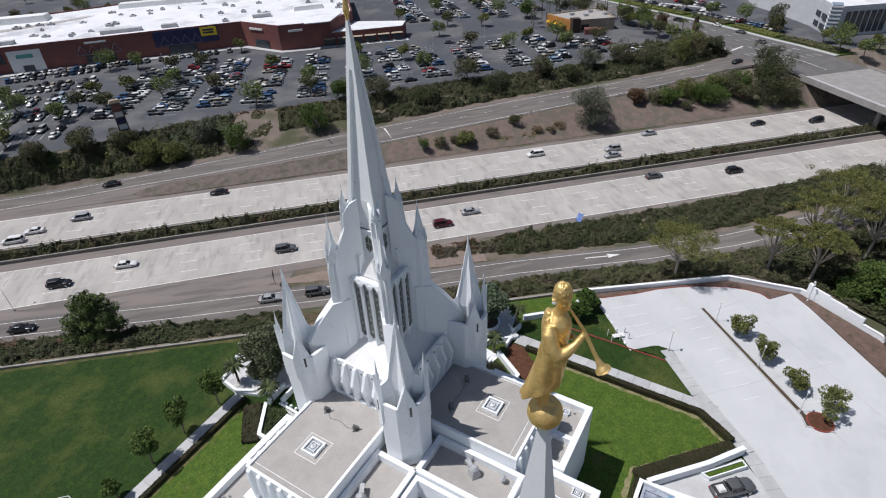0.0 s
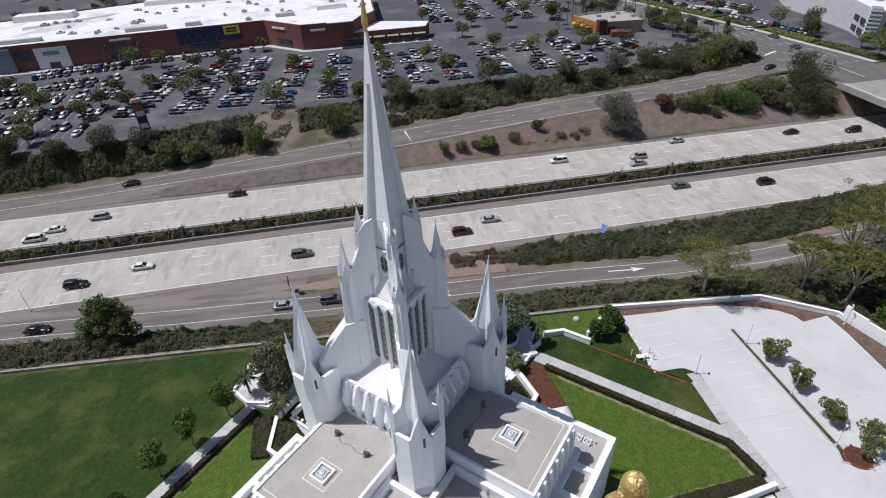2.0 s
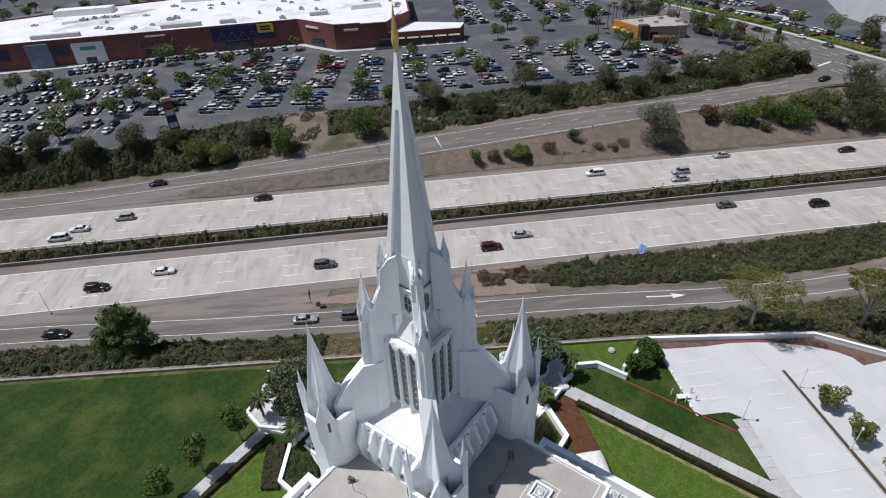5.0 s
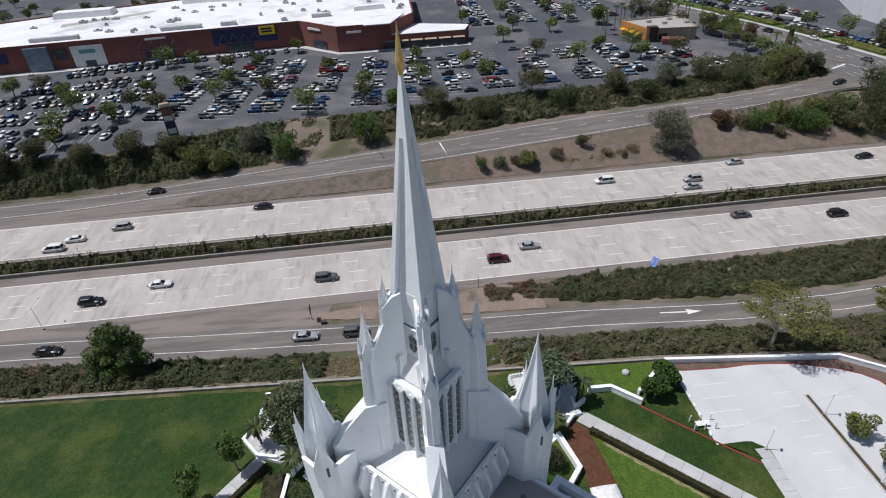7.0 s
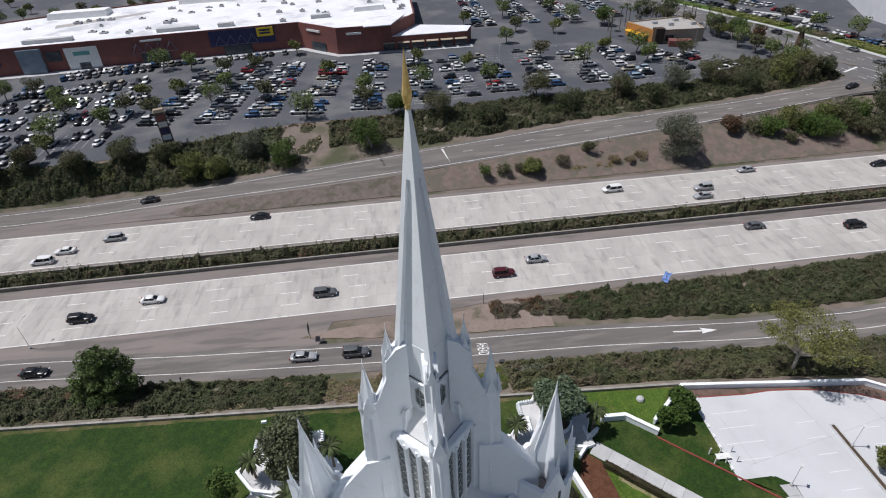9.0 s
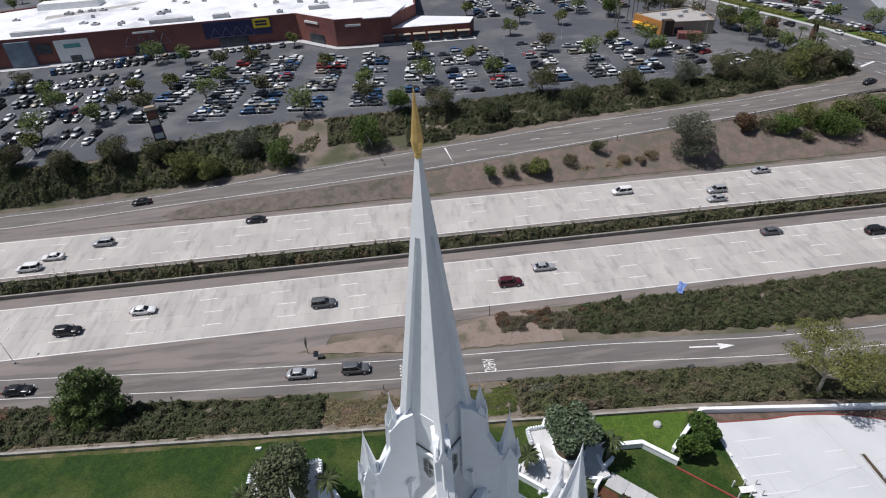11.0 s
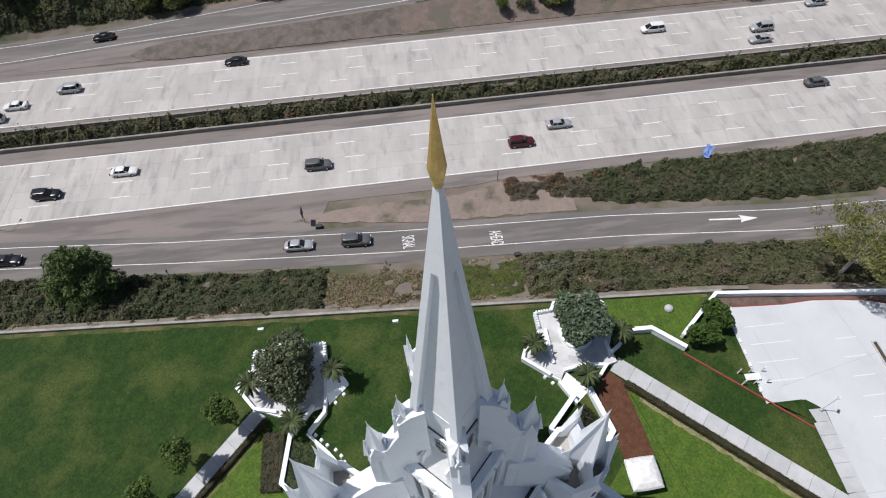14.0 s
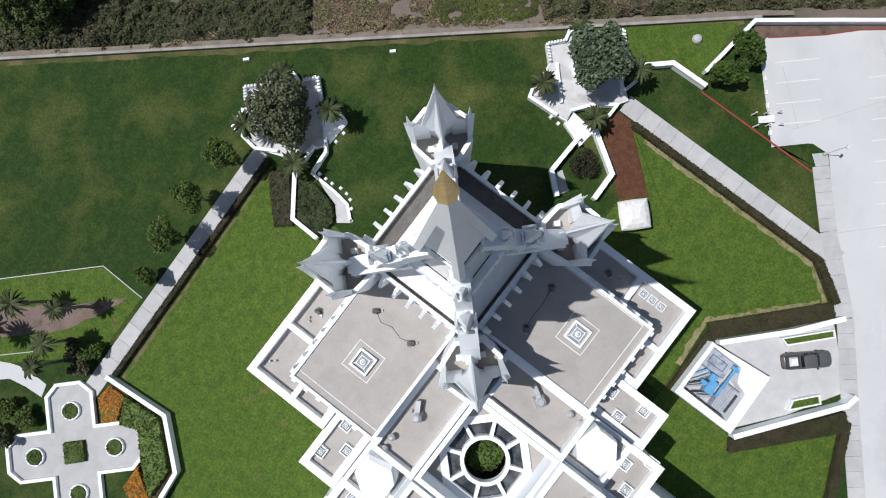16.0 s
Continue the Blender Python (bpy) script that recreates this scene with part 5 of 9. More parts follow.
for k, (pa, pb, h) in enumerate((((62.15, -45.2), (61.75, -45.9), 1.75), ((61.75, -45.9), (60.2, -48.4), 1.35), ((60.2, -48.4), (58.6, -51.0), 1.1), ((58.6, -51.0), (57.0, -53.6), 0.85))):
    d = (Vector(pb) - Vector(pa)).normalized()
    n = Vector((-d.y, d.x)) * (0.3 if k == 0 else 0.2)
    q = [tuple(Vector(pa) - n), tuple(Vector(pb) - n), tuple(Vector(pb) + n), tuple(Vector(pa) + n)]
    part("pillar" if k == 0 else "wall_panel", prism(B(), q, -2.6, h), M_STONE, ob)
st = thing("garden_stairs", "white stone garden stairs with side walls", "stairs", kind="structure")
a0, a1, b0, b1 = Vector((21.2, -0.4)), Vector((22.7, -0.3)), Vector((20.2, -3.4)), Vector((22.5, -3.7))
for i in range(7):
    t0, t1 = i / 7, (i + 1) / 7
    q = [tuple(a0.lerp(b0, t0)), tuple(a1.lerp(b1, t0)), tuple(a1.lerp(b1, t1)), tuple(a0.lerp(b0, t1))]
    part("step", prism(B(), q, LAWN_Z - 0.1, LAWN_Z + 0.52 - 0.07 * i), M_STONE, st)
low_wall("garden_wall", [(21.0, -0.2), (19.9, -3.4)], 0.3, -1.3, -0.35, "white side wall of the garden stairs")
low_wall("path_kerb", [(-36.6, 25.25), (-4.6, 26.4)], 0.14, -1.3, -1.06, "thin white kerb along the garden path", cap=False)
for x, y in ((3.8, 36.2), (15.6, 22.1)):
    ob = thing("ground_light", "small white box light on the lawn", "garden light", "lawn lights", loc=(x, y, LAWN_Z), rz=TURN)
    part("case", prism(B(), rect(0.42, 0.2), 0, 0.3, rect(0.38, 0.16)), M_STONE, ob)
ob = thing("boulder", "rounded pale boulder on the lawn", "boulder", loc=(39.0, -6.8, LAWN_Z))
part("rock", lathe(B(), [(0.5, -0.05), (0.62, 0.2), (0.5, 0.5), (0.2, 0.66)], 9), M_CONC, ob)
ob = thing("white_frame", "white posts round a pale bench at the lot edge", "posts", loc=(35.9, -19.2, LAWN_Z), rz=radians(-48))
for x, y in ((-1.5, -0.75), (0.0, -0.75), (1.5, -0.75), (-1.5, 0.75), (0.0, 0.75), (1.5, 0.75)):
    part("post", prism(B(), [(x - 0.07, y - 0.07), (x + 0.07, y - 0.07), (x + 0.07, y + 0.07), (x - 0.07, y + 0.07)], 0, 1.3), M_PAINT, ob)
part("bench_slab", box(B(), -0.95, 0.95, -0.42, 0.42, 0.32, 0.46), M_PAINT, ob)
for x in (-0.7, 0.7):
    part("bench_leg", box(B(), x - 0.1, x + 0.1, -0.34, 0.34, 0, 0.32), M_CONC, ob)
for i in range(6):
    x, y = 41.2 - i * 1.25, -15.1 - i * 1.1
    ob = thing("kerb_block", "short white kerb block at the lot edge", "kerb", "lot kerb blocks", loc=(x, y, LAWN_Z), rz=radians(41))
    part("block", prism(B(), rect(0.3, 0.14), 0, 0.28, rect(0.27, 0.1)), M_STONE, ob)

# cross-shaped flower garden
cg = thing("cross_garden", "white cross shaped paved garden with round planters", "garden", kind="structure")
GC, GA = (-47.1, 22.9), radians(45)


def gturn(x, y):
    return (GC[0] + x * math.cos(GA) - y * math.sin(GA), GC[1] + x * math.sin(GA) + y * math.cos(GA))


arm = [(-2.9, -2.9), (-2.9, -6.8), (-1.5, -8.2), (1.5, -8.2), (2.9, -6.8)]
full = []
for k in range(4):
    a = radians(90 * k)
    full += [(x * math.cos(a) - y * math.sin(a), x * math.sin(a) + y * math.cos(a)) for x, y in arm]
part("paving", prism(B(), [gturn(x, y) for x, y in full], LAWN_Z - 0.1, LAWN_Z + 0.12), M_CONC, cg)
bm = B()
ring_wall(bm, [gturn(x * 1.04, y * 1.04) for x, y in full], 0.4, LAWN_Z - 0.1, LAWN_Z + 0.5)
part("border_wall", bm, M_STONE, cg)
part("centre_bed", prism(B(), [gturn(x, y) for x, y in rect(1.3)], LAWN_Z + 0.1, LAWN_Z + 0.3), M_SOIL, cg)
for k in range(4):
    a = radians(90 * k)
    c = gturn(5.0 * math.cos(a), 5.0 * math.sin(a))
    part("planter_ring", ring_mesh(B(), circle(c, 1.15, 14), circle(c, 0.95, 14), LAWN_Z + 0.1, LAWN_Z + 0.45), M_STONE, cg)
    part("planter_soil", lathe(B(), [(0.95, LAWN_Z + 0.1), (0.95, LAWN_Z + 0.35)], 14, c), M_SOIL, cg)
low_wall("garden_wall", [(-37.3, 25.3), (-36.5, 16.7), (-41.0, 11.4), (-45.0, 10.9), (-52, 6)], 0.4, -1.3, -0.2, "white wall round the flower garden")
flat("planting_bed", [(-37.6, 24.6), (-36.9, 17.0), (-41.4, 11.9), (-46.0, 11.6), (-42.5, 15.5), (-40.0, 18.2), (-42.0, 22.0), (-39.8, 24.8)][::-1], LAWN_Z - 0.1, LAWN_Z + 0.08, M_SOIL, "dark soil flower bed inside the garden wall", "planting bed")
flat("dirt_bed", [(-39.2, 42.0), (-37.6, 39.6), (-36.8, 38.3), (-35.6, 37.6), (-34.5, 36.5), (-33.6, 35.4), (-33.0, 34.0), (-31.6, 32.7), (-30.5, 31.5), (-28.6, 29.6), (-29.4, 29.8), (-31.3, 30.7), (-32.8, 31.2), (-34.0, 32.2), (-35.3, 32.6), (-36.8, 33.7), (-38.2, 34.9), (-39.3, 36.3), (-40.6, 37.5), (-42.3, 39.4), (-47.0, 42.0), (-47.0, 47.0)], LAWN_Z - 0.1, LAWN_Z + 0.05, mat("bare_garden_soil", (0.20, 0.150, 0.130), (0.15, 0.115, 0.095), 0.6, 0.95, bump=0.5, grain=0.22, c3=(0.085, 0.085, 0.04), scale3=0.5, lo3=0.54, hi3=0.66), "bare dirt bed with palm shadows", "planting bed")
low_wall("lawn_edging", [(-48.0, 55.5), (-36.6, 43.9), (-27.4, 34.5), (-27.5, 28.1)], 0.11, -1.3, -1.08, "thin pale edging along the palm garden", M_CONC, cap=False)
low_wall("lawn_edging", [(-47.0, 41.0), (-43.9, 37.9), (-40.1, 33.9)], 0.11, -1.3, -1.08, "thin pale edging along the palm garden", M_CONC, cap=False)
flat("garden_walk", [(-50.0, 43.0), (-44.5, 37.4), (-43.9, 36.3), (-43.2, 34.5), (-43.1, 31.0), (-44.7, 30.5), (-44.9, 32.7), (-45.4, 35.1), (-51.2, 41.5)], LAWN_Z - 0.1, LAWN_Z + 0.10, M_LOT, "pale curved concrete garden walk", "path")

# service yard
yard = thing("service_yard", "white walled sunken service yard with blue plant", "service yard", kind="structure")
for name, poly in (("yard_wall", [(3.0, -29.25), (10.3, -29.25), (10.3, -29.75), (3.0, -29.75)]), ("yard_wall", [(3.0, -29.75), (3.95, -29.75), (3.85, -37.1), (3.0, -37.1)]),
                   ("yard_slab", [(3.85, -35.9), (7.7, -35.75), (8.2, -34.3), (9.9, -33.6), (9.95, -29.75), (10.3, -29.75), (11.0, -36.9), (3.85, -37.1)])):
    part(name, prism(B(), poly[::-1], -1.3, 0.7), M_STONE, yard)
part("yard_floor", prism(B(), [(3.9, -29.7), (10.0, -29.7), (10.0, -34.0), (7.8, -36.0), (3.8, -36.0)][::-1], -1.28, -1.10), M_CONC, yard)
M_PLANT = mat("weathered_plant_steel", (0.40, 0.44, 0.50), (0.33, 0.37, 0.44), 0.8, 0.5, c3=(0.22, 0.25, 0.31), scale3=0.9)
plant = thing("cooling_plant", "blue and grey cooling plant with pipes in the yard", "cooling unit", loc=(0, 0, -1.1))
part("casing", box(B(), 7.6, 9.85, -32.9, -29.95, 0, 1.35), M_PLANT, plant)
part("casing_rim", ring_mesh(B(), [(8.2, -32.4), (9.3, -32.4), (9.3, -30.3), (8.2, -30.3)], [(8.26, -32.34), (9.24, -32.34), (9.24, -30.36), (8.26, -30.36)], 1.35, 1.39), M_DKMETAL, plant)
part("low_casing", box(B(), 4.3, 7.5, -35.6, -33.7, 0, 1.2), M_PLANT, plant)
for i in range(4):
    part("louvre", box(B(), 4.4, 7.4, -34.0 - i * 0.28, -33.86 - i * 0.28, 1.2, 1.26), M_METAL, plant)
part("louvre_slot", box(B(), 4.6, 7.1, -35.5, -35.2, 1.2, 1.24), M_DKMETAL, plant, "dark louvre slot")
for x0, y0, x1, y1, z0, z1 in ((5.4, -33.45, 9.7, -33.15, 1.5, 1.75), (5.2, -33.0, 6.9, -32.0, 0.2, 1.3), (6.6, -32.3, 7.5, -31.6, 0.2, 1.5), (5.8, -32.0, 6.3, -31.2, 0.2, 1.1), (9.2, -33.9, 9.6, -32.9, 0.8, 1.6)):
    bm = box(B(), x0, x1, y0, y1, z0, z1)
    bmesh.ops.bevel(bm, geom=list(bm.edges), offset=0.04, segments=1, affect='EDGES')
    part("blue_frame", bm, M_BLUE, plant, "blue painted steel")
for i, (x0, y0, x1, y1, m) in enumerate(((4.3, -30.2, 6.2, -32.2, M_METAL), (4.7, -30.1, 6.6, -31.9, M_DKMETAL), (5.2, -30.2, 7.2, -31.5, M_METAL), (4.2, -31.0, 5.6, -32.8, M_DKMETAL), (6.0, -30.1, 7.5, -30.9, M_BLUE), (4.3, -31.9, 5.2, -33.2, M_METAL), (5.5, -33.3, 5.5, -34.6, M_BLUE), (6.7, -33.3, 6.7, -34.4, M_BLUE), (5.0, -32.5, 7.6, -32.5, M_BLUE), (7.6, -31.2, 6.2, -32.6, M_BLUE))):
    bm = B()
    tube(bm, (x0, y0, 0.7 + 0.1 * (i % 4)), (x1, y1, 0.9 + 0.1 * (i % 5)), 0.09 + 0.02 * (i % 3), n=8)
    part("pipe", bm, m, plant)
low_wall("garden_wall", [(10.8, -30.2), (17.2, -36.3), (21.9, -40.0)], 0.5, -1.3, 0.1, "white wall beside the service driveway")
low_wall("garden_wall", [(3.0, -37.9), (8.9, -42.3), (13.8, -46.0), (15.3, -46.3)], 0.5, -1.3, 0.1, "white wall beside the service driveway")
strip = [(15.7, -35.8), (20.3, -40.1), (19.6, -40.8), (15.4, -36.9)]
ob = thing("driveway_planter", "white walled planter strip beside the driveway", "planter", kind="structure")
bm = B()
bed = ring_wall(bm, strip, 0.16, LAWN_Z - 0.1, LAWN_Z + 0.75)
part("planter_wall", bm, M_STONE, ob)
part("planter_soil", prism(B(), bed, LAWN_Z - 0.1, LAWN_Z + 0.55), M_LAWN2, ob, "yellow green plants in the strip")
ob = thing("driveway_planter", "white walled planter strip below the driveway", "planter", kind="structure")
bm = B()
bed = ring_wall(bm, [(10.7, -41.1), (13.1, -43.2), (12.3, -44.0), (9.3, -41.4)], 0.16, LAWN_Z - 0.1, LAWN_Z + 0.75)
part("planter_wall", bm, M_STONE, ob)
part("planter_soil", prism(B(), bed, LAWN_Z - 0.1, LAWN_Z + 0.55), M_LAWN2, ob, "yellow green plants in the strip")
flat("driveway", [(10.9, -30.6), (21.0, -40.0), (15.4, -45.8), (8.9, -41.9), (4.0, -38.0), (4.0, -37.0), (10.9, -36.8)][::-1], LAWN_Z - 0.1, LAWN_Z + 0.05, M_CONC, "pale concrete service driveway", "driveway")

# parking lot
flat("corner_lawn", [(34.3, -11.4), (36.2, -10.3), (43.2, -10.6), (43.0, -13.4), (33.9, -21.8)][::-1], LAWN_Z - 0.2, LAWN_Z + 0.025, M_LAWN, "dark green lawn corner beside the red curb", "lawn")
CURB_LINE = [(48.7, -18.8), (51.6, -21.7), (53.9, -24.7), (56.0, -27.9), (58.3, -32.7), (59.1, -35.9), (59.1, -38.3), (58.1, -39.9)]
LOTP = [(33.7, -21.8), (42.7, -13.4), (44.3, -13.4), *CURB_LINE, (61.7, -43.0), (58.6, -46.2), (44.6, -58.0), (25, -76), (-12, -76), (6.6, -54.2), (15.9, -46.9), (22.9, -41.3), (30.2, -33.5), (37.1, -27.7), (37.0, -25.4)]
flat("parking_lot", LOTP[::-1], LAWN_Z - 0.2, LAWN_Z + 0.04, M_LOT, "bright white concrete parking lot with stall lines", "parking lot")
flat("lot_border", [(43.0, -13.0), (44.3, -13.35)] + [(x + 0.05, y + 0.05) for x, y in CURB_LINE] + [(61.75, -42.95), (58.65, -46.25), (44.6, -58.5), (39.0, -73.6), (55.3, -55.8), (62.5, -44.3), (60.55, -32.6), (54.45, -24.5), (49.85, -18.3), (44.4, -11.1), (43.0, -11.2)],
     LAWN_Z - 0.2, LAWN_Z + 0.03, mat("lot_bed_mulch", (0.165, 0.11, 0.09), (0.11, 0.078, 0.062), 0.8, 0.95, bump=0.4, grain=0.25, c3=(0.075, 0.07, 0.04), scale3=0.6, lo3=0.58, hi3=0.66), "reddish mulch strip along the parking lot wall", "planting bed")
walk_cells = []
for a, b, k in (((36.5, -26.7), (29.5, -33.1), 6), ((29.5, -33.1), (22.3, -40.7), 6), ((22.3, -40.7), (15.3, -46.3), 5), ((15.3, -46.3), (5.7, -54.3), 7)):
    a, b = Vector(a), Vector(b)
    d = (b - a) / k
    n = Vector((-d.y, d.x)).normalized() * 1.0
    for i in range(k):
        p, q = a + d * i, a + d * (i + 0.985)
        walk_cells.append([tuple(p - n), tuple(q - n), tuple(q + n), tuple(p + n)])
paved("lot_sidewalk", "grey concrete sidewalk beside the parking lot", walk_cells, M_CONC, 0.085)
flat("walk_corner", [(26.4, -31.5), (28.7, -33.2), (22.1, -40.1), (21.4, -39.6), (23.2, -38.6), (26.1, -34.6)][::-1], LAWN_Z - 0.1, LAWN_Z + 0.075, M_CONC, "pale concrete wedge between hedge and sidewalk", "pavement")
bm = B()
for row0, step, vec, k in (((42.3, -16.0), (-2.0, -1.55), (3.6, -3.9), 4), ((47.5, -26.0), (-2.0, -1.6), (1.9, -2.0), 9), ((51.6, -33.2), (-2.0, -1.75), (1.8, -2.05), 9)):
    for i in range(k):
        p = Vector((row0[0] + step[0] * i, row0[1] + step[1] * i))
        d = Vector(vec)
        n = Vector((-d.y, d.x)).normalized() * 0.06
        q = p + d
        bm.faces.new([bm.verts.new((w.x, w.y, LAWN_Z + 0.048)) for w in (p - n, q - n, q + n, p + n)])
tagged(part("stall_line", bm, mat("fresh_white_paint", (0.70, 0.70, 0.70), (0.66, 0.66, 0.66), 1.0, 0.6)), "white painted stall lines in the parking lot", "parking marking", kind="structure")
bm = B()
for a, b in (((37.0, -22.5), (56.0, -36.0)), ((42.5, -17.0), (37.4, -23.0)), ((52.5, -24.0), (30.0, -52.0)), ((30.0, -34.0), (46.0, -50.0)), ((58.0, -32.0), (36.0, -58.0))):
    p, q = Vector(a), Vector(b)
    n = Vector((-(q - p).y, (q - p).x)).normalized() * 0.04
    bm.faces.new([bm.verts.new((w.x, w.y, LAWN_Z + 0.044)) for w in (p - n, q - n, q + n, p + n)])
tagged(part("lot_joint", bm, M_CONC), "thin grey joints across the parking lot concrete", "pavement joint", kind="structure")
isl = [(49.7, -29.6), (50.3, -30.2), (33.0, -46.9), (33.6, -50.0), (31.4, -50.6), (30.6, -46.9), (32.3, -46.2)]
ob = thing("lot_island", "raised planting island with a red curb in the parking lot", "traffic island", kind="structure")
bm = B()
inner = ring_wall(bm, isl, 0.18, LAWN_Z, LAWN_Z + 0.18)
part("island_curb", bm, M_CONC, ob)
part("island_soil", prism(B(), inner, LAWN_Z, LAWN_Z + 0.14), M_SOIL, ob)
part("red_curb_end", ring_mesh(B(), circle((32.4, -48.6), 1.75, 20), circle((32.4, -48.6), 1.58, 20), LAWN_Z, LAWN_Z + 0.21), M_RED, ob, "red painted round curb end")
part("end_mulch", lathe(B(), [(1.58, LAWN_Z), (1.58, LAWN_Z + 0.19)], 20, (32.4, -48.6)), M_MULCH, ob, "brown mulch in the round island end")
low_wall("lot_curb", [(44.3, -13.5)] + CURB_LINE, 0.18, -1.3, -1.1, "red painted curb at the lot edge", M_RED, cap=False)
flat("lot_bed", [(33.9, -22.0), (36.7, -25.0), (34.9, -27.3), (34.3, -26.8), (34.3, -22.4)][::-1], LAWN_Z, LAWN_Z + 0.1, M_LAWN, "small dark grass corner at the lot edge", "lawn")


M_POLE = mat("pale_painted_steel", (0.66, 0.66, 0.65), (0.56, 0.56, 0.55), 2.0, 0.5)


def street_lamp(x, y, z, h, label, rz=0.0, arm=0.0):
    ob = thing("street_lamp", label, "street lamp", "street lamps", loc=(x, y, z), rz=rz)
    bm = B()
    tube(bm, (0, 0, 0), (0, 0, h), 0.055, 0.035, 8)
    part("pole", bm, M_POLE, ob)
    part("base", lathe(B(), [(0.2, 0), (0.2, 0.35), (0.14, 0.4)], 10), M_CONC, ob)
    if arm:
        bm = B()
        tube(bm, (0, 0, h), (arm, 0, h + 0.4), 0.035, 0.03, 6)
        part("arm", bm, M_POLE, ob)
    part("lamp_head", box(B(), arm - 0.26, arm + 0.26, -0.13, 0.13, h + (0.35 if arm else 0), h + (0.47 if arm else 0.14)), M_POLE, ob)
    return ob


for x, y in ((36.7, -27.2), (47.6, -32.6), (39.8, -40.0), (33.0, -46.0), (60.6, -45.6)):
    street_lamp(x, y, LAWN_Z, 4.2, "slender white lamp post in the parking lot")

# ---- plants ----


def tree_mesh(rng, h, r, leaf, count, trunk_h, blobs, limb_n=5, base_r=0.18):
    """Trunk with limbs, and crown points; returns bmesh and points."""
    bm = B()
    top = Vector((rng.uniform(-0.2, 0.2) * r, rng.uniform(-0.2, 0.2) * r, trunk_h))
    tube(bm, (0, 0, -0.3), top * 0.5, base_r, base_r * 0.8, 7)
    tube(bm, top * 0.5, top, base_r * 0.8, base_r * 0.65, 7)
    for i in range(limb_n):
        b = blobs[i % len(blobs)]
        mid = top.lerp(Vector(b[:3]), 0.55) + Vector((0, 0, -0.08 * h))
        tube(bm, top, mid, base_r * 0.5, base_r * 0.33, 5)
        tube(bm, mid, Vector(b[:3]), base_r * 0.33, base_r * 0.1, 5)
    return bm, clumps(rng, count, blobs)


def blobs_round(rng, h, r, k, squash=0.8, low=0.35):
    out = [(0, 0, h * 0.62, r * 0.62, r * 0.62, h * 0.28)]
    for i in range(k):
        a = rng.uniform(0, 2 * math.pi)
        d = r * rng.uniform(0.35, 0.72)
        q = r * rng.uniform(0.26, 0.46)
        out.append((d * math.cos(a), d * math.sin(a), h * rng.uniform(low + 0.1, 0.88), q, q, q * squash))
    return out


def tree(name, label, loc, h, r, leafm, barkm, count, leaf, k=9, trunk=0.35, squash=0.8, low=0.35, group="", base_r=None, seed=None, cone=False):
    rng = np.random.default_rng(seed if seed is not None else int(abs(loc[0] * 31 + loc[1] * 17)) % 9973)
    ob = thing(name, label, "tree", group, loc=loc)
    bl = blobs_round(rng, h, r, k, squash, low)
    if cone:
        bl = []
        for i in range(k):
            u = (i + 0.5) / k
            w, a = r * (1.0 - 0.74 * u ** 1.8) * (0.78 + 0.22 * min(1.0, u / 0.25)), i * 2.4 + rng.uniform(0, 0.6)
            q = max(0.4, (0.15 + 0.13 * rng.random()) * w + 0.25)
            d = (w - q) * rng.uniform(0.45, 1.28)
            bl.append((d * math.cos(a), d * math.sin(a), h * (0.14 + 0.82 * u), q, q, q * 0.6))
    bm, pts = tree_mesh(rng, h, r, leaf, count, h * trunk, bl, min(k, 7), base_r or 0.05 * r + 0.05)
    part("trunk", bm, barkm, ob)
    part("crown", leaf_mesh("crown", pts, leaf, rng, up=0.9), leafm, ob)
    return ob


def eucalyptus(label, loc, h, r, seed):
    """Pale forked limbs that carry flat leafy pads, with gaps between."""
    rng = np.random.default_rng(seed)
    ob = thing("eucalyptus_tree", label, "tree", "eucalyptus trees", loc=loc)
    bm = B()
    fork = Vector((rng.uniform(-0.3, 0.3), rng.uniform(-0.3, 0.3), h * 0.36))
    tube(bm, (0, 0, -0.3), fork, 0.3, 0.24, 8)
    pads, n = [], 17
    for i in range(n):
        a, d = i * 2.4 + rng.uniform(-0.3, 0.3), r * 0.86 * math.sqrt((i + 0.4) / n)
        q = r * rng.uniform(0.19, 0.29)
        p = Vector((d * math.cos(a), d * math.sin(a), h * (0.93 - 0.24 * (d / r) ** 2) + rng.uniform(-0.4, 0.4)))
        mid = fork.lerp(p, 0.5) + Vector((rng.normal() * 0.3, rng.normal() * 0.3, -0.03 * h))
        tube(bm, fork, mid, 0.15, 0.09, 6)
        tube(bm, mid, p, 0.09, 0.04, 5)
        pads.append((*p, q, q, q * 0.38))
        for _ in range(2):
            e = p + Vector((rng.normal() * q * 0.9, rng.normal() * q * 0.9, rng.uniform(-0.2, 0.3)))
            pads.append((*e, q * 0.6, q * 0.6, q * 0.3))
    part("trunk", bm, M_PALEBARK, ob)
    part("crown", leaf_mesh("crown", clumps(rng, 9000, pads, 0.45), 0.21, rng, up=0.9), MATS["eucalyptus_leaves"], ob)
    return ob


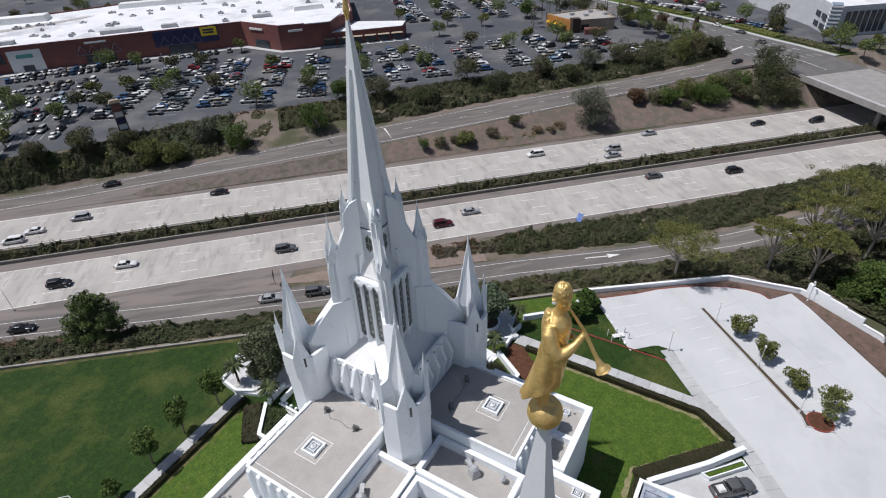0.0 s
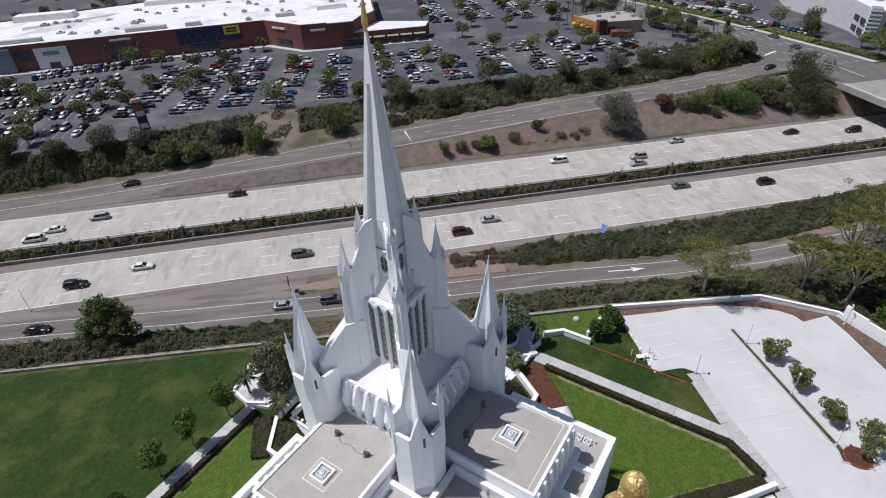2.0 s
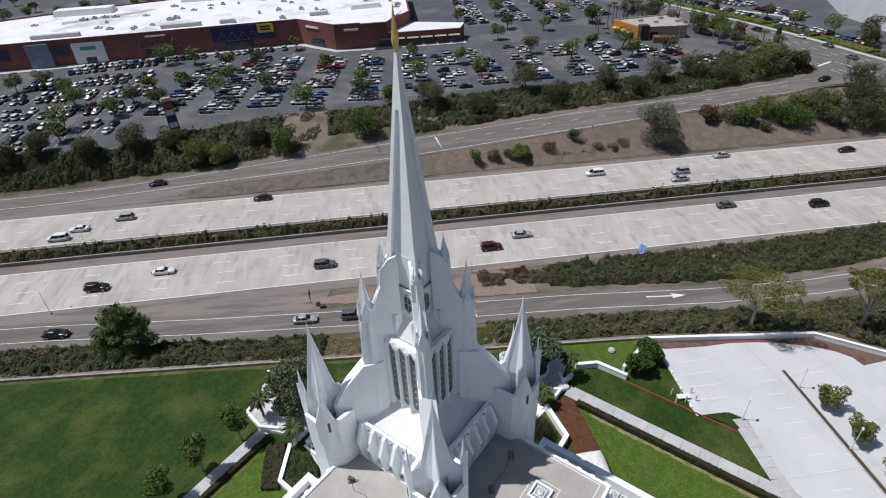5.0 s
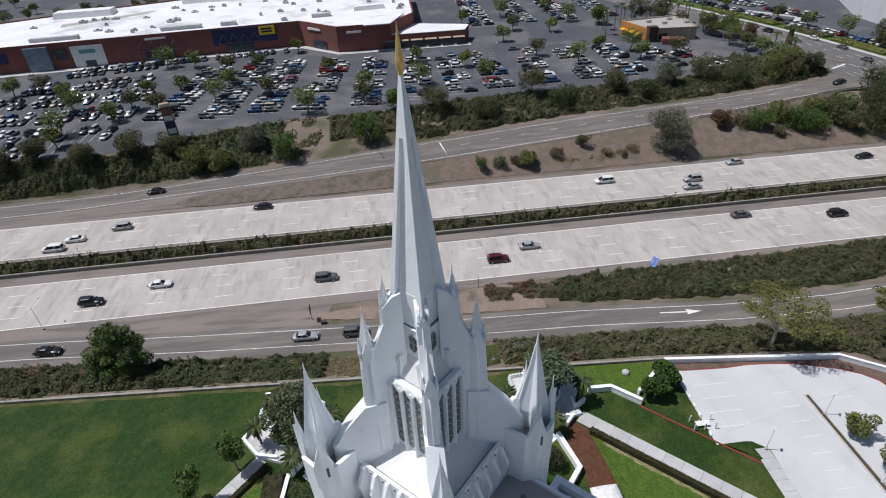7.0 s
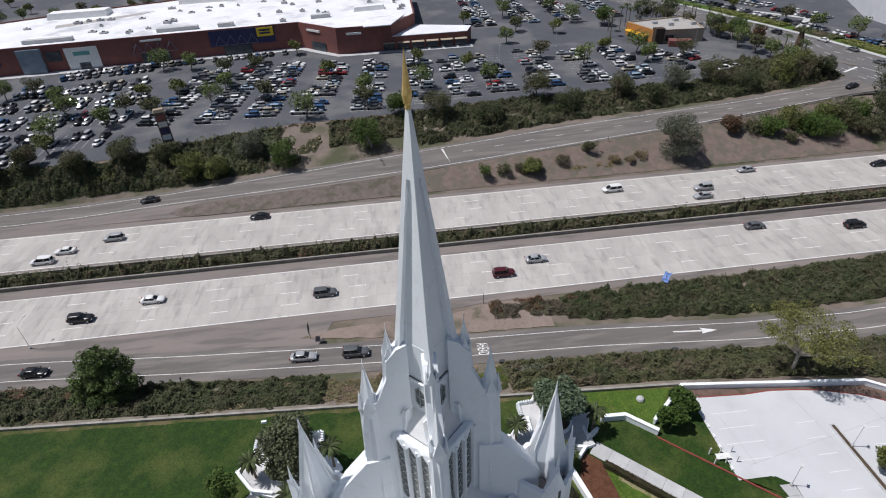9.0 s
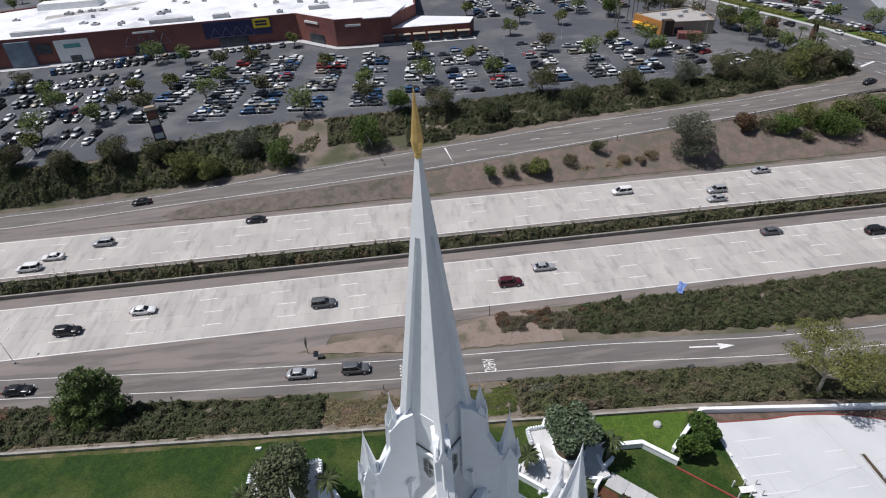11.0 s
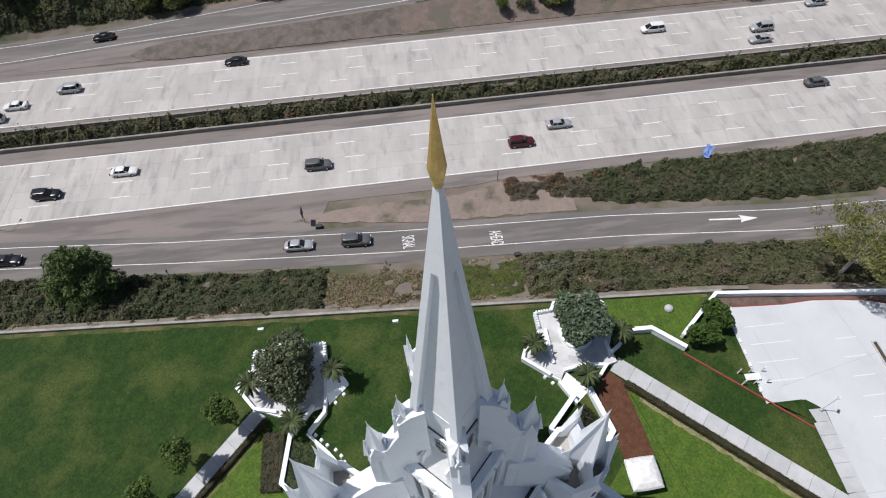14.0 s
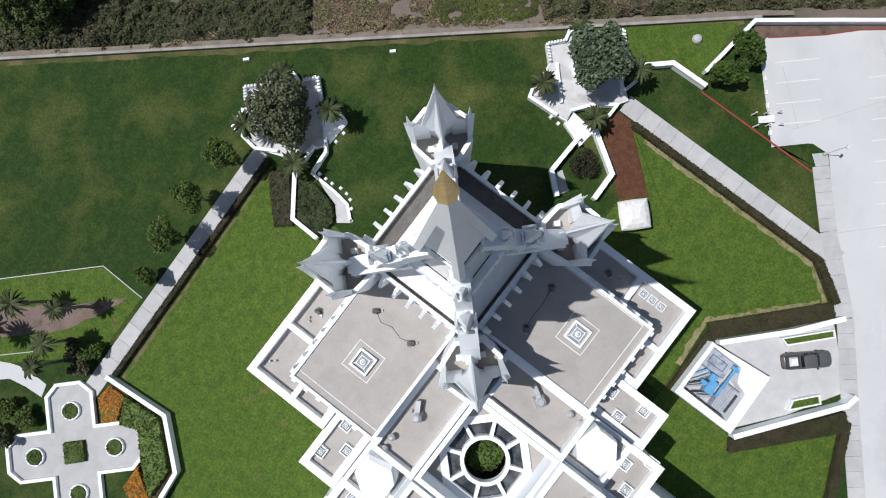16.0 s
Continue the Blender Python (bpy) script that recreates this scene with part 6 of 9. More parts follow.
def palm(name, label, loc, h, r, n=38, seed=1):
    rng = np.random.default_rng(seed)
    ob = thing(name, label, "palm", "garden palms", loc=loc)
    bm = B()
    tube(bm, (0, 0, -0.2), (0.05, 0, h), 0.2, 0.15, 8)
    part("trunk", bm, M_BARK, ob)
    bm = B()
    for i in range(n):
        a = 2 * math.pi * i / n * 2.4 + rng.uniform(0, 0.4)
        lift = rng.uniform(-0.1, 0.9)
        L = r * rng.uniform(0.8, 1.1)
        c, s = math.cos(a), math.sin(a)
        prev = None
        for j in range(6):
            t = j / 5
            d = L * t * (1 - 0.12 * t)
            z = h + lift * L * 0.55 * math.sin(t * 1.9) - 0.35 * L * t * t
            w = 0.15 * (math.sin(math.pi * min(1, 0.15 + t * 0.85)) + 0.08)
            pair = [bm.verts.new((c * d - s * w, s * d + c * w, z - 0.06)), bm.verts.new((c * d, s * d, z)), bm.verts.new((c * d + s * w, s * d - c * w, z - 0.06))]
            if prev:
                bm.faces.new((prev[0], pair[0], pair[1], prev[1]))
                bm.faces.new((prev[1], pair[1], pair[2], prev[2]))
            prev = pair
    part("fronds", bm, L_PALM, ob)
    return ob


def shrubs(name, label, area, heights, leafm, leaf, cover, seed, category="shrubs", mound=None, rough=0.35, zf=None, ragged=0.9, gap=-0.45):
    """A thicket: area = (s0, s1, v0(s), v1(s)); an uneven mound under a skin of leaves."""
    rng = np.random.default_rng(seed)
    s0, s1, fa, fb = area

    def va(s):
        return fa(s) + ragged * max(0.0, 0.35 + noise.noise((s * 0.31, seed, 1.5)) + 0.5 * noise.noise((s * 0.9, seed, 2.5)))

    def vb(s):
        return max(fa(s) + 0.3, fb(s) - ragged * max(0.0, 0.35 + noise.noise((s * 0.31, seed, 7.5)) + 0.5 * noise.noise((s * 0.9, seed, 8.5))))

    size = sum((vb(s) - va(s)) for s in steps(s0, s1, 4)) / (len(steps(s0, s1, 4))) * (s1 - s0)
    n = int(size * cover / (0.5 * leaf * leaf))
    zf = zf or ground_z

    def top(s, v):
        a, b = va(s), vb(s)
        e = min(v - a, b - v, (s - s0) * 1.5, (s1 - s) * 1.5)
        edge = max(0.12, min(1.0, e / 1.0 + 0.25))
        k = 0.55 + 0.55 * noise.noise((s * rough, v * rough, seed)) + 0.62 * noise.noise((s * rough * 2.4, v * rough * 2.4, seed + 5)) + 0.2 * noise.noise((s * rough * 6, v * rough * 6, seed + 6))
        open_ground = noise.noise((s * 0.16, v * 0.22, seed + 9)) + 0.4 * noise.noise((s * 0.5, v * 0.5, seed + 11))
        return heights * max(0.15, k) * edge * max(0.0, min(1.0, (open_ground - gap) * 5))

    pts = []
    ss = rng.uniform(s0, s1, n)
    uu = rng.uniform(0, 1, n)
    hh = rng.uniform(0, 1, n)
    for s, u, q in zip(ss, uu, hh):
        a, b = va(s), vb(s)
        if b - a < 0.2:
            continue
        v = a + (b - a) * u
        t = top(s, v)
        if t < 0.08:
            continue
        x, y, z = fw(s, v, zf(s, v))
        pts.append((x, y, z + t * (0.72 + 0.38 * q)))
    ob = thing(name, label, category, kind="stuff")
    me = part("leaves", leaf_mesh("leaves", pts, leaf, rng, flat=0.45, up=0.45), leafm, ob)
    bm = B()
    grid = []
    ds = max(0.9, leaf * 1.6)
    for s in steps(s0, s1, ds):
        a, b = va(s), max(vb(s), va(s) + 0.2)
        m = max(4, int((vb((s0 + s1) / 2) - va((s0 + s1) / 2)) / ds))
        grid.append([bm.verts.new((*fw(s, a + (b - a) * j / m, 0)[:2], zf(s, a + (b - a) * j / m) + (top(s, a + (b - a) * j / m) * 0.86 - 0.08 if 0 < j < m else -0.1))) for j in range(m + 1)])
    for p, q in zip(grid, grid[1:]):
        for j in range(min(len(p), len(q)) - 1):
            bm.faces.new((p[j], q[j], q[j + 1], p[j + 1]))
    # the default mound colour carries the shade between the leaves
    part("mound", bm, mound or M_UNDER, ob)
    return ob


edge0 = lambda s: lerp(s, LAWN_EDGE) + 1.15
edge1 = lambda s: lerp(s, RAMP_NEAR) - 0.6
shrubs("bank_shrubs", "olive and rusty shrubs on the bank below the lawn", (-150, -36, edge0, edge1), 2.0, L_DARK, 0.26, 2.2, 11, ragged=0.5, gap=-0.6)
shrubs("bank_shrubs", "olive brown shrubs in patches on the bank", (-150, -36, edge0, edge1), 2.2, L_OLIVE, 0.26, 0.9, 46, gap=0.1)
shrubs("bank_shrubs", "rust brown shrubs in patches on the bank", (-96, -54, lambda s: edge0(s) + 4, edge1), 2.0, L_RUST, 0.26, 0.9, 12, gap=0.0)
shrubs("bank_shrubs", "dense dark green shrubs on the bank", (-37, -15, edge0, edge1), 1.5, L_DARK, 0.22, 2.4, 13, gap=-0.8, ragged=0.5)
shrubs("ice_plant_bank", "patchy ice plant and weeds on the bank", (-16, 1, edge0, lambda s: edge1(s) - 1), 0.35, L_ICE, 0.2, 1.8, 14, rough=0.6)
shrubs("ground_cover", "flat bright green ground cover on the bank", (0, 14.5, edge0, lambda s: edge1(s) - 0.6), 0.3, L_COVER, 0.18, 2.2, 15, rough=0.6)
shrubs("bank_shrubs", "grey olive shrubs on the bank above the ramp", (14, 84, edge0, edge1), 2.0, L_OLIVE, 0.24, 2.3, 16, gap=-0.7, ragged=0.6)
shrubs("bank_shrubs", "dark green clumps among the shrubs on the bank", (24, 84, edge0, edge1), 2.2, L_DARK, 0.24, 1.2, 51, gap=0.02)
shrubs("bank_shrubs", "grey green brush clump on the bank", (15, 24, lambda s: edge0(s) + 4.5, edge1), 1.7, L_GREY, 0.26, 1.6, 17)
shrubs("bank_shrubs", "pale flowering shrubs by the path", (12, 20, lambda s: edge0(s) - 0.3, lambda s: edge0(s) + 2.0), 1.0, L_GREY, 0.3, 1.4, 18)
shrubs("gore_shrubs", "dark green shrubs between ramp and freeway", (29, 130, lambda s: lerp(s, RAMP_NEAR) + lerp(s, [(17, 8.5), (60, 8.2), (130, 9)]), lambda s: lerp(s, [(17, 52.6), (24, 54), (130, 54.6)])), 1.7, L_DARK, 0.24, 2.3, 19, gap=-0.8)
shrubs("gore_shrubs", "olive brown shrubs in patches beside the freeway", (34, 130, lambda s: lerp(s, RAMP_NEAR) + lerp(s, [(17, 8.8), (60, 8.5), (130, 9)]), lambda s: 54.3), 1.9, L_OLIVE, 0.25, 1.2, 49, gap=0.0)
shrubs("gore_shrubs", "rusty brown brush at the gore edge", (15, 36, lambda s: lerp(s, [(15, 50.2), (36, 49.5)]), lambda s: 54.2), 1.5, L_RUST, 0.24, 1.7, 20, gap=-0.15)
shrubs("gore_shrubs", "grey brown twiggy brush at the gore edge", (15.5, 33, lambda s: lerp(s, [(15.5, 48.6), (33, 47.0)]), lambda s: 53.0), 1.2, leafmat("grey_brown_twigs", (0.105, 0.085, 0.062), (0.082, 0.072, 0.050)), 0.2, 1.5, 54, gap=-0.2)
shrubs("median_hedge", "oleander hedge along the freeway median", (-240, 280, lambda s: 75.4, lambda s: 79.6), 2.3, L_OLIVE, 0.30, 1.6, 21, rough=0.75, ragged=0.9, gap=-0.32)
shrubs("median_hedge", "dark green clumps in the median hedge", (-240, 280, lambda s: 75.9, lambda s: 79.0), 3.3, L_DARK, 0.30, 1.1, 22, rough=0.62, ragged=0.7, gap=0.0)
shrubs("median_hedge", "rusty brown brush in the median hedge", (-240, 280, lambda s: 75.6, lambda s: 79.4), 1.9, L_RUST, 0.45, 0.8, 43, rough=0.7, gap=0.05)
shrubs("dry_grass", "yellowish dry grass on the dirt slope", (36, 66, lambda s: 101.4, lambda s: 105.0), 0.35, leafmat("dry_slope_grass", (0.20, 0.16, 0.06), (0.15, 0.125, 0.055)), 0.25, 0.9, 48, rough=0.5, gap=-0.05)
shrubs("bank_shrubs", "dry pale weeds between the bank shrubs", (-150, 84, edge0, edge1), 0.7, L_DRY, 0.3, 0.6, 44, rough=0.6, gap=0.2)
shrubs("edge_weeds", "dry weeds and low shrubs along the lawn edge wall", (-150, 30, lambda s: edge0(s) - 1.1, lambda s: edge0(s) + 0.8), 0.75, L_DRY, 0.2, 0.8, 56, rough=0.6, gap=0.02, ragged=0.5)
shrubs("edge_weeds", "dark shrubs leaning over the lawn edge wall", (-150, -16, lambda s: edge0(s) - 0.9, lambda s: edge0(s) + 1.2), 1.5, L_DARK, 0.22, 1.3, 57, rough=0.5, gap=0.08, ragged=0.6)
far0 = lambda s: lerp(s, FRAMP_FAR) + 1.4
far1 = lambda s: lerp(s, LOT_EDGE) - 0.4
shrubs("far_bank_shrubs", "dark thicket on the bank below the mall", (-190, -32, far0, far1), 1.7, L_DARK, 0.32, 2.1, 23, mound=L_DARK, rough=0.3, gap=-0.55)
shrubs("far_bank_shrubs", "olive brush in patches on the bank below the mall", (-190, -36, far0, far1), 2.3, L_OLIVE, 0.34, 1.5, 41, rough=0.35, gap=-0.15)
shrubs("far_bank_shrubs", "yellow green bushes in patches on the bank below the mall", (-120, -34, far0, far1), 2.6, L_YELLOW, 0.34, 0.8, 55, rough=0.35, gap=0.16)
shrubs("far_bank_shrubs", "dry pale brush on the bank below the mall", (-190, -20, far0, far1), 1.0, L_DRY, 0.6, 0.5, 42, rough=0.5, gap=0.15)
shrubs("far_bank_shrubs", "olive brush on the bank below the mall", (-18, 10, lambda s: far0(s) + 5, far1), 1.6, L_OLIVE, 0.4, 1.6, 24, rough=0.3)
shrubs("far_bank_shrubs", "dark thicket on the bank below the mall", (4, 140, far0, far1), 2.0, L_DARK, 0.36, 2.0, 25, rough=0.25, gap=-0.3)
shrubs("far_bank_shrubs", "olive brown brush in patches on the bank below the mall", (8, 140, far0, far1), 2.2, L_OLIVE, 0.36, 0.9, 52, rough=0.3, gap=0.0)
shrubs("far_bank_shrubs", "tall mixed thicket beside the ramp end", (112, 150, lambda s: lerp(s, FRAMP_FAR) + 2, lambda s: 160), 2.6, L_OLIVE, 0.4, 1.6, 45, rough=0.3, gap=-0.3)
shrubs("far_bank_shrubs", "rusty hedge along the mall lot edge", (-30, 62, lambda s: far1(s) - 1.6, far1), 1.2, L_RUST, 0.5, 1.8, 26, rough=0.5)

wallm = mat("median_wall", (0.30, 0.28, 0.25), (0.22, 0.205, 0.185), 0.6, 0.9)
for v in (74.9, 80.0):
    ob = thing("median_barrier", "low weathered concrete median barrier", "barrier", kind="structure")
    bm = B()
    prism(bm, [fw(-240, v - 0.2)[:2], fw(280, v - 0.2)[:2], fw(280, v + 0.2)[:2], fw(-240, v + 0.2)[:2]], ROAD_Z - 0.1, ROAD_Z + 0.75)
    part("barrier_wall", bm, wallm, ob)

leafmat("eucalyptus_leaves", (0.150, 0.152, 0.045), (0.105, 0.112, 0.036))
# garden trees
PALMS = ((4.6, 29.5, 4.2, 1.8), (4.7, 22.3, 4.4, 1.75), (-2.7, 29.4, 4.0, 1.9), (-2.7, 22.2, 3.2, 1.9), (30.0, -3.3, 4.0, 1.7), (22.3, 4.5, 3.6, 1.75), (22.6, -2.7, 3.4, 1.6), (29.5, 4.7, 4.4, 1.6))
tree("plaza_tree", "dense olive green round tree in the plaza planter", (0.9, 26.8, LAWN_Z + 0.9), 8.4, 3.8, leafmat("plaza_tree_leaves", (0.105, 0.118, 0.066), (0.078, 0.095, 0.048)), M_BARK, 8500, 0.34, 19, 0.3, low=0.08, group="plaza trees")
tree("plaza_tree", "dense blue green round tree in the plaza planter", (27.9, 1.2, LAWN_Z + 0.9), 7.2, 3.9, leafmat("blue_tree_leaves", (0.098, 0.132, 0.08), (0.076, 0.108, 0.06)), M_BARK, 7000, 0.36, 16, 0.3, group="plaza trees")
for i, (x, y, h, r) in enumerate(PALMS):
    palm("garden_palm", "short feather palm beside the plaza", (x, y, LAWN_Z + 0.2), h, r * 1.1, n=58, seed=i)
for i, (x, y) in enumerate(((-7.2, 29.6), (-13.4, 29.9), (-18.9, 29.5), (-24.4, 28.9))):
    tree("path_tree", "small round dark green tree beside the path", (x + 0.2, y - 0.5, LAWN_Z), 7.2 if i < 3 else 3.6, 2.1 if i < 3 else 1.3, L_MID, M_BARK, 2600, 0.24, 11, 0.45, low=0.42, group="path trees", seed=30 + i)
for i, (x, y, r) in enumerate(((40.6, -12.2, 2.2), (36.6, -12.0, 2.1))):
    tree("corner_tree", "bright green spreading tree at the lot corner", (x, y, LAWN_Z), 4.2, r, leafmat("bright_tree_leaves", (0.055, 0.095, 0.018), (0.042, 0.078, 0.016)) if i == 0 else MATS["bright_tree_leaves"], M_BARK, 2800, 0.32, 10, 0.3, group="corner trees", seed=40 + i)
for i, (x, y, r) in enumerate(((46.6, -36.4, 1.9), (42.2, -40.6, 1.7), (38.0, -45.3, 1.8), (34.9, -49.6, 2.3))):
    tree("lot_tree", "small round tree on the parking lot island", (x - 0.5, y + 0.2, LAWN_Z), 4.2, r + 0.2, L_YELLOW, M_BARK, 1800, 0.24, 9, 0.42, group="lot trees", seed=50 + i)
x, y, z = fw(-49.0, 38.5)
tree("bank_tree", "large dark green bushy tree on the bank", (x, y, z), 11.6, 5.3, leafmat("bank_tree_leaves", (0.066, 0.100, 0.029), (0.088, 0.120, 0.038)), M_BARK, 19000, 0.25, 84, 0.6, low=0.12, seed=60, cone=True)
for i, (s, v, h, r) in enumerate(((57.6, 25.5, 10.5, 6.8), (75.5, 22.5, 12.5, 4.6), (80.5, 17.5, 12.5, 4.6), (92, 30, 13.0, 6.0), (103, 34.5, 13, 7.0), (98, 22, 14, 6.5))):
    x, y, z = fw(s, v)
    eucalyptus("open olive eucalyptus with pale bare limbs", (x, y, z), h, r, 70 + i)
for i, (s, v, h, r, lm) in enumerate(((86, 19, 8.5, 4.6, L_OLIVE), (90, 12, 8, 5.0, L_MID), (95, 6, 9, 5.5, L_DARK), (88, 4, 7, 4.4, L_MID), (103, 12, 11, 6.5, L_OLIVE), (110, 22, 13, 7.5, L_YELLOW), (112, 33, 12, 7, L_OLIVE), (100, -4, 8, 5.5, L_DARK), (91, -8, 6, 4.5, L_GREY), (122, 30, 12, 7, L_DARK), (108, 2, 10, 6, L_DARK), (84, 11.5, 4.5, 3.0, L_MID))):
    x, y, z = fw(s, v)
    tree("grove_tree", "dense dark green tree in the grove behind the lot wall", (x, y, z), h, r, lm, M_BARK, 6000, 0.32, 18, 0.3, low=0.1, group="grove trees", seed=320 + i)
x, y, z = fw(79.9, -0.6)
tree("grove_tree", "grey brown twiggy bush beside the lot wall", (x, y, LAWN_Z - 0.4), 3.4, 2.6, leafmat("grey_bush_leaves", (0.115, 0.10, 0.082), (0.088, 0.08, 0.062)), M_BARK, 3200, 0.2, 12, 0.3, low=0.1, group="grove trees", seed=345)
shrubs("grove_shrubs", "dark undergrowth below the grove trees", (84, 126, lambda s: lerp(s, [(84, 2), (90, -14), (126, -14)]), lambda s: lerp(s, RAMP_NEAR) - 0.8), 1.8, L_DARK, 0.34, 1.6, 53, rough=0.35, gap=-0.5)

# trees on the far slope and bank
FAR = [(78, 104.0, 11, 6.4, L_GREY), (103, 111, 3.4, 3.2, L_OLIVE), (115, 112, 4.6, 4.2, L_YELLOW), (119, 108, 5, 4.4, L_MID), (126, 112.5, 5.5, 4.6, L_YELLOW), (133, 107, 5, 4.4, L_OLIVE), (136, 113, 5, 4.2, L_MID), (64, 103.4, 1.6, 1.8, L_DRY), (68, 105, 1.4, 2.2, L_DRY), (60, 104.6, 1.2, 2.0, L_DRY), (97, 112.0, 4, 3.4, L_RUST), (108, 110, 4.2, 4.0, L_MID), (122, 108, 6, 6.0, L_MID), (130, 112, 6, 5.5, L_OLIVE), (140, 105, 9, 6, L_DARK), (149, 112, 11, 7, L_DARK), (147, 104, 7, 5, L_OLIVE), (151, 120, 9.5, 5.5, L_DARK), (143, 110, 10, 5.5, L_DARK), (112, 106, 2.4, 2.4, L_OLIVE),
       (23.5, 102.2, 4.6, 2.3, L_MID), (28.8, 103.0, 3.0, 2.4, L_OLIVE), (37.0, 103.2, 3.0, 3.4, L_YELLOW), (33.5, 103.6, 2.6, 1.8, L_OLIVE), (45.5, 105, 2.4, 2.3, L_OLIVE), (54, 108.6, 3.0, 2.7, L_OLIVE)]
BANK = [(-107, 118, 7, 4.5, L_OLIVE), (-98, 121, 6, 4.0, L_OLIVE), (-73, 121, 5, 4.4, L_OLIVE), (-55, 117, 6.5, 4.2, L_YELLOW), (-48.5, 116.5, 6, 3.8, L_YELLOW), (-30, 119, 7.5, 4.3, L_MID), (-7, 124, 8, 4.8, L_MID), (3, 137, 7, 4.4, L_MID), (15, 136, 7.5, 5.2, L_OLIVE),
        (30, 131, 5, 4.8, L_DARK), (48, 141, 8.5, 5.2, L_OLIVE), (56, 134, 5.5, 5.0, L_DARK), (74, 138, 8, 4.5, L_OLIVE), (84, 135, 5, 4.5, L_DARK), (94, 141, 7, 5.0, L_GREY), (107, 142, 7.5, 5.2, L_OLIVE), (116, 137, 6, 5, L_DARK), (128, 139, 8.5, 5, L_YELLOW), (137, 140, 8, 5, L_OLIVE), (-40, 124, 6, 4.5, L_GREY), (-62, 123, 5, 4.0, L_OLIVE), (-84, 118, 6, 4, L_OLIVE), (-120, 116, 8, 5, L_DARK)]
for group, label, rows in (("slope trees", "bushy tree on the dirt slope by the far ramp", FAR), ("bank trees", "leafy tree on the bank below the mall", BANK)):
    for i, (s, v, h, r, lm) in enumerate(rows):
        x, y, z = fw(s, v)
        big = r > 3.2
        tree("slope_tree" if rows is FAR else "bank_tree", label, (x, y, z), h, r, lm, M_BARK, 9000 if h == 11 and r < 6.5 else 4600 if big else 1700, 0.09 * r if r < 3.5 else 0.31, 18 if big else 11, 0.3, low=0.12, group=group, seed=100 + i + len(rows))

# hedges and beds on the grounds
def hedge(name, label, poly, h, leafm, leaf, cover, seed, base=LAWN_Z, category="hedge"):
    rng = np.random.default_rng(seed)
    ob = thing(name, label, category, kind="stuff")
    bm = prism(B(), poly, base - 0.1, base + h * 0.9)
    part("hedge_core", bm, L_MID if category == "flowers" else leafm, ob)
    xs, ys = [p[0] for p in poly], [p[1] for p in poly]
    area = abs(sum(poly[i][0] * poly[(i + 1) % len(poly)][1] - poly[(i + 1) % len(poly)][0] * poly[i][1] for i in range(len(poly)))) / 2
    n = int(area * cover / (0.5 * leaf * leaf))
    pts = []
    while len(pts) < n:
        x, y = rng.uniform(min(xs), max(xs)), rng.uniform(min(ys), max(ys))
        inside = False
        for i in range(len(poly)):
            (xa, ya), (xb, yb) = poly[i - 1], poly[i]
            if (ya > y) != (yb > y) and x < (xb - xa) * (y - ya) / (yb - ya) + xa:
                inside = not inside
        if inside:
            pts.append((x, y, base + h * (0.9 + 0.16 * rng.uniform(-0.6, 1) + 0.12 * noise.noise((x, y, seed)))))
    for i in range(len(poly)):
        a, b = Vector(poly[i - 1]), Vector(poly[i])
        for _ in range(int((b - a).length * h * cover / (0.5 * leaf * leaf))):
            p = a.lerp(b, rng.uniform())
            pts.append((p.x + rng.normal() * 0.05, p.y + rng.normal() * 0.05, base + h * rng.uniform(0.02, 1)))
    part("leaves", leaf_mesh("leaves", pts, leaf, rng, up=0.6), leafm, ob)
    return ob


def strip_poly(a, b, w):
    a, b = Vector(a), Vector(b)
    d = (b - a).normalized()
    n = Vector((-d.y, d.x)) * w / 2
    return [tuple(a - n), tuple(b - n), tuple(b + n), tuple(a + n)]


hedge("path_hedge", "clipped dark hedge along the garden path", strip_poly((-36.8, 24.75), (-4.4, 26.1), 0.55), 0.7, L_HEDGE, 0.11, 1.6, 1)
hedge("path_hedge", "clipped dark hedge along the garden path", strip_poly((25.8, -7.0), (25.8, -34.3), 0.66), 0.95, L_HEDGE, 0.11, 1.6, 2)
hedge("path_hedge", "clipped dark hedge along the sidewalk", strip_poly((25.75, -34.0), (22.9, -38.5), 0.8), 0.95, L_HEDGE, 0.11, 1.6, 3)
def dry_edge(pts, w, seed):
    """A ragged strip of dried grass along a line of points."""
    bm = B()
    rows = []
    for a, b in zip(pts, pts[1:]):
        a, b = Vector(a), Vector(b)
        d = (b - a).normalized()
        n = Vector((-d.y, d.x))
        for i in range(int((b - a).length / 0.4)):
            p = a + d * (0.4 * i)
            k = w * (0.75 + 0.9 * noise.noise((p.x * 0.8, p.y * 0.8, seed)) + 0.4 * noise.noise((p.x * 2.9, p.y * 2.9, seed)))
            rows.append([bm.verts.new((*(p - n * 0.25), LAWN_Z + 0.034)), bm.verts.new((*(p + n * max(0.06, k)), LAWN_Z + 0.034))])
    for p, q in zip(rows, rows[1:]):
        bm.faces.new((p[0], q[0], q[1], p[1]))
    tagged(part("dry_edge", bm, M_DRYGRASS), "strip of pale dried grass beside the hedge", "grass", kind="structure")


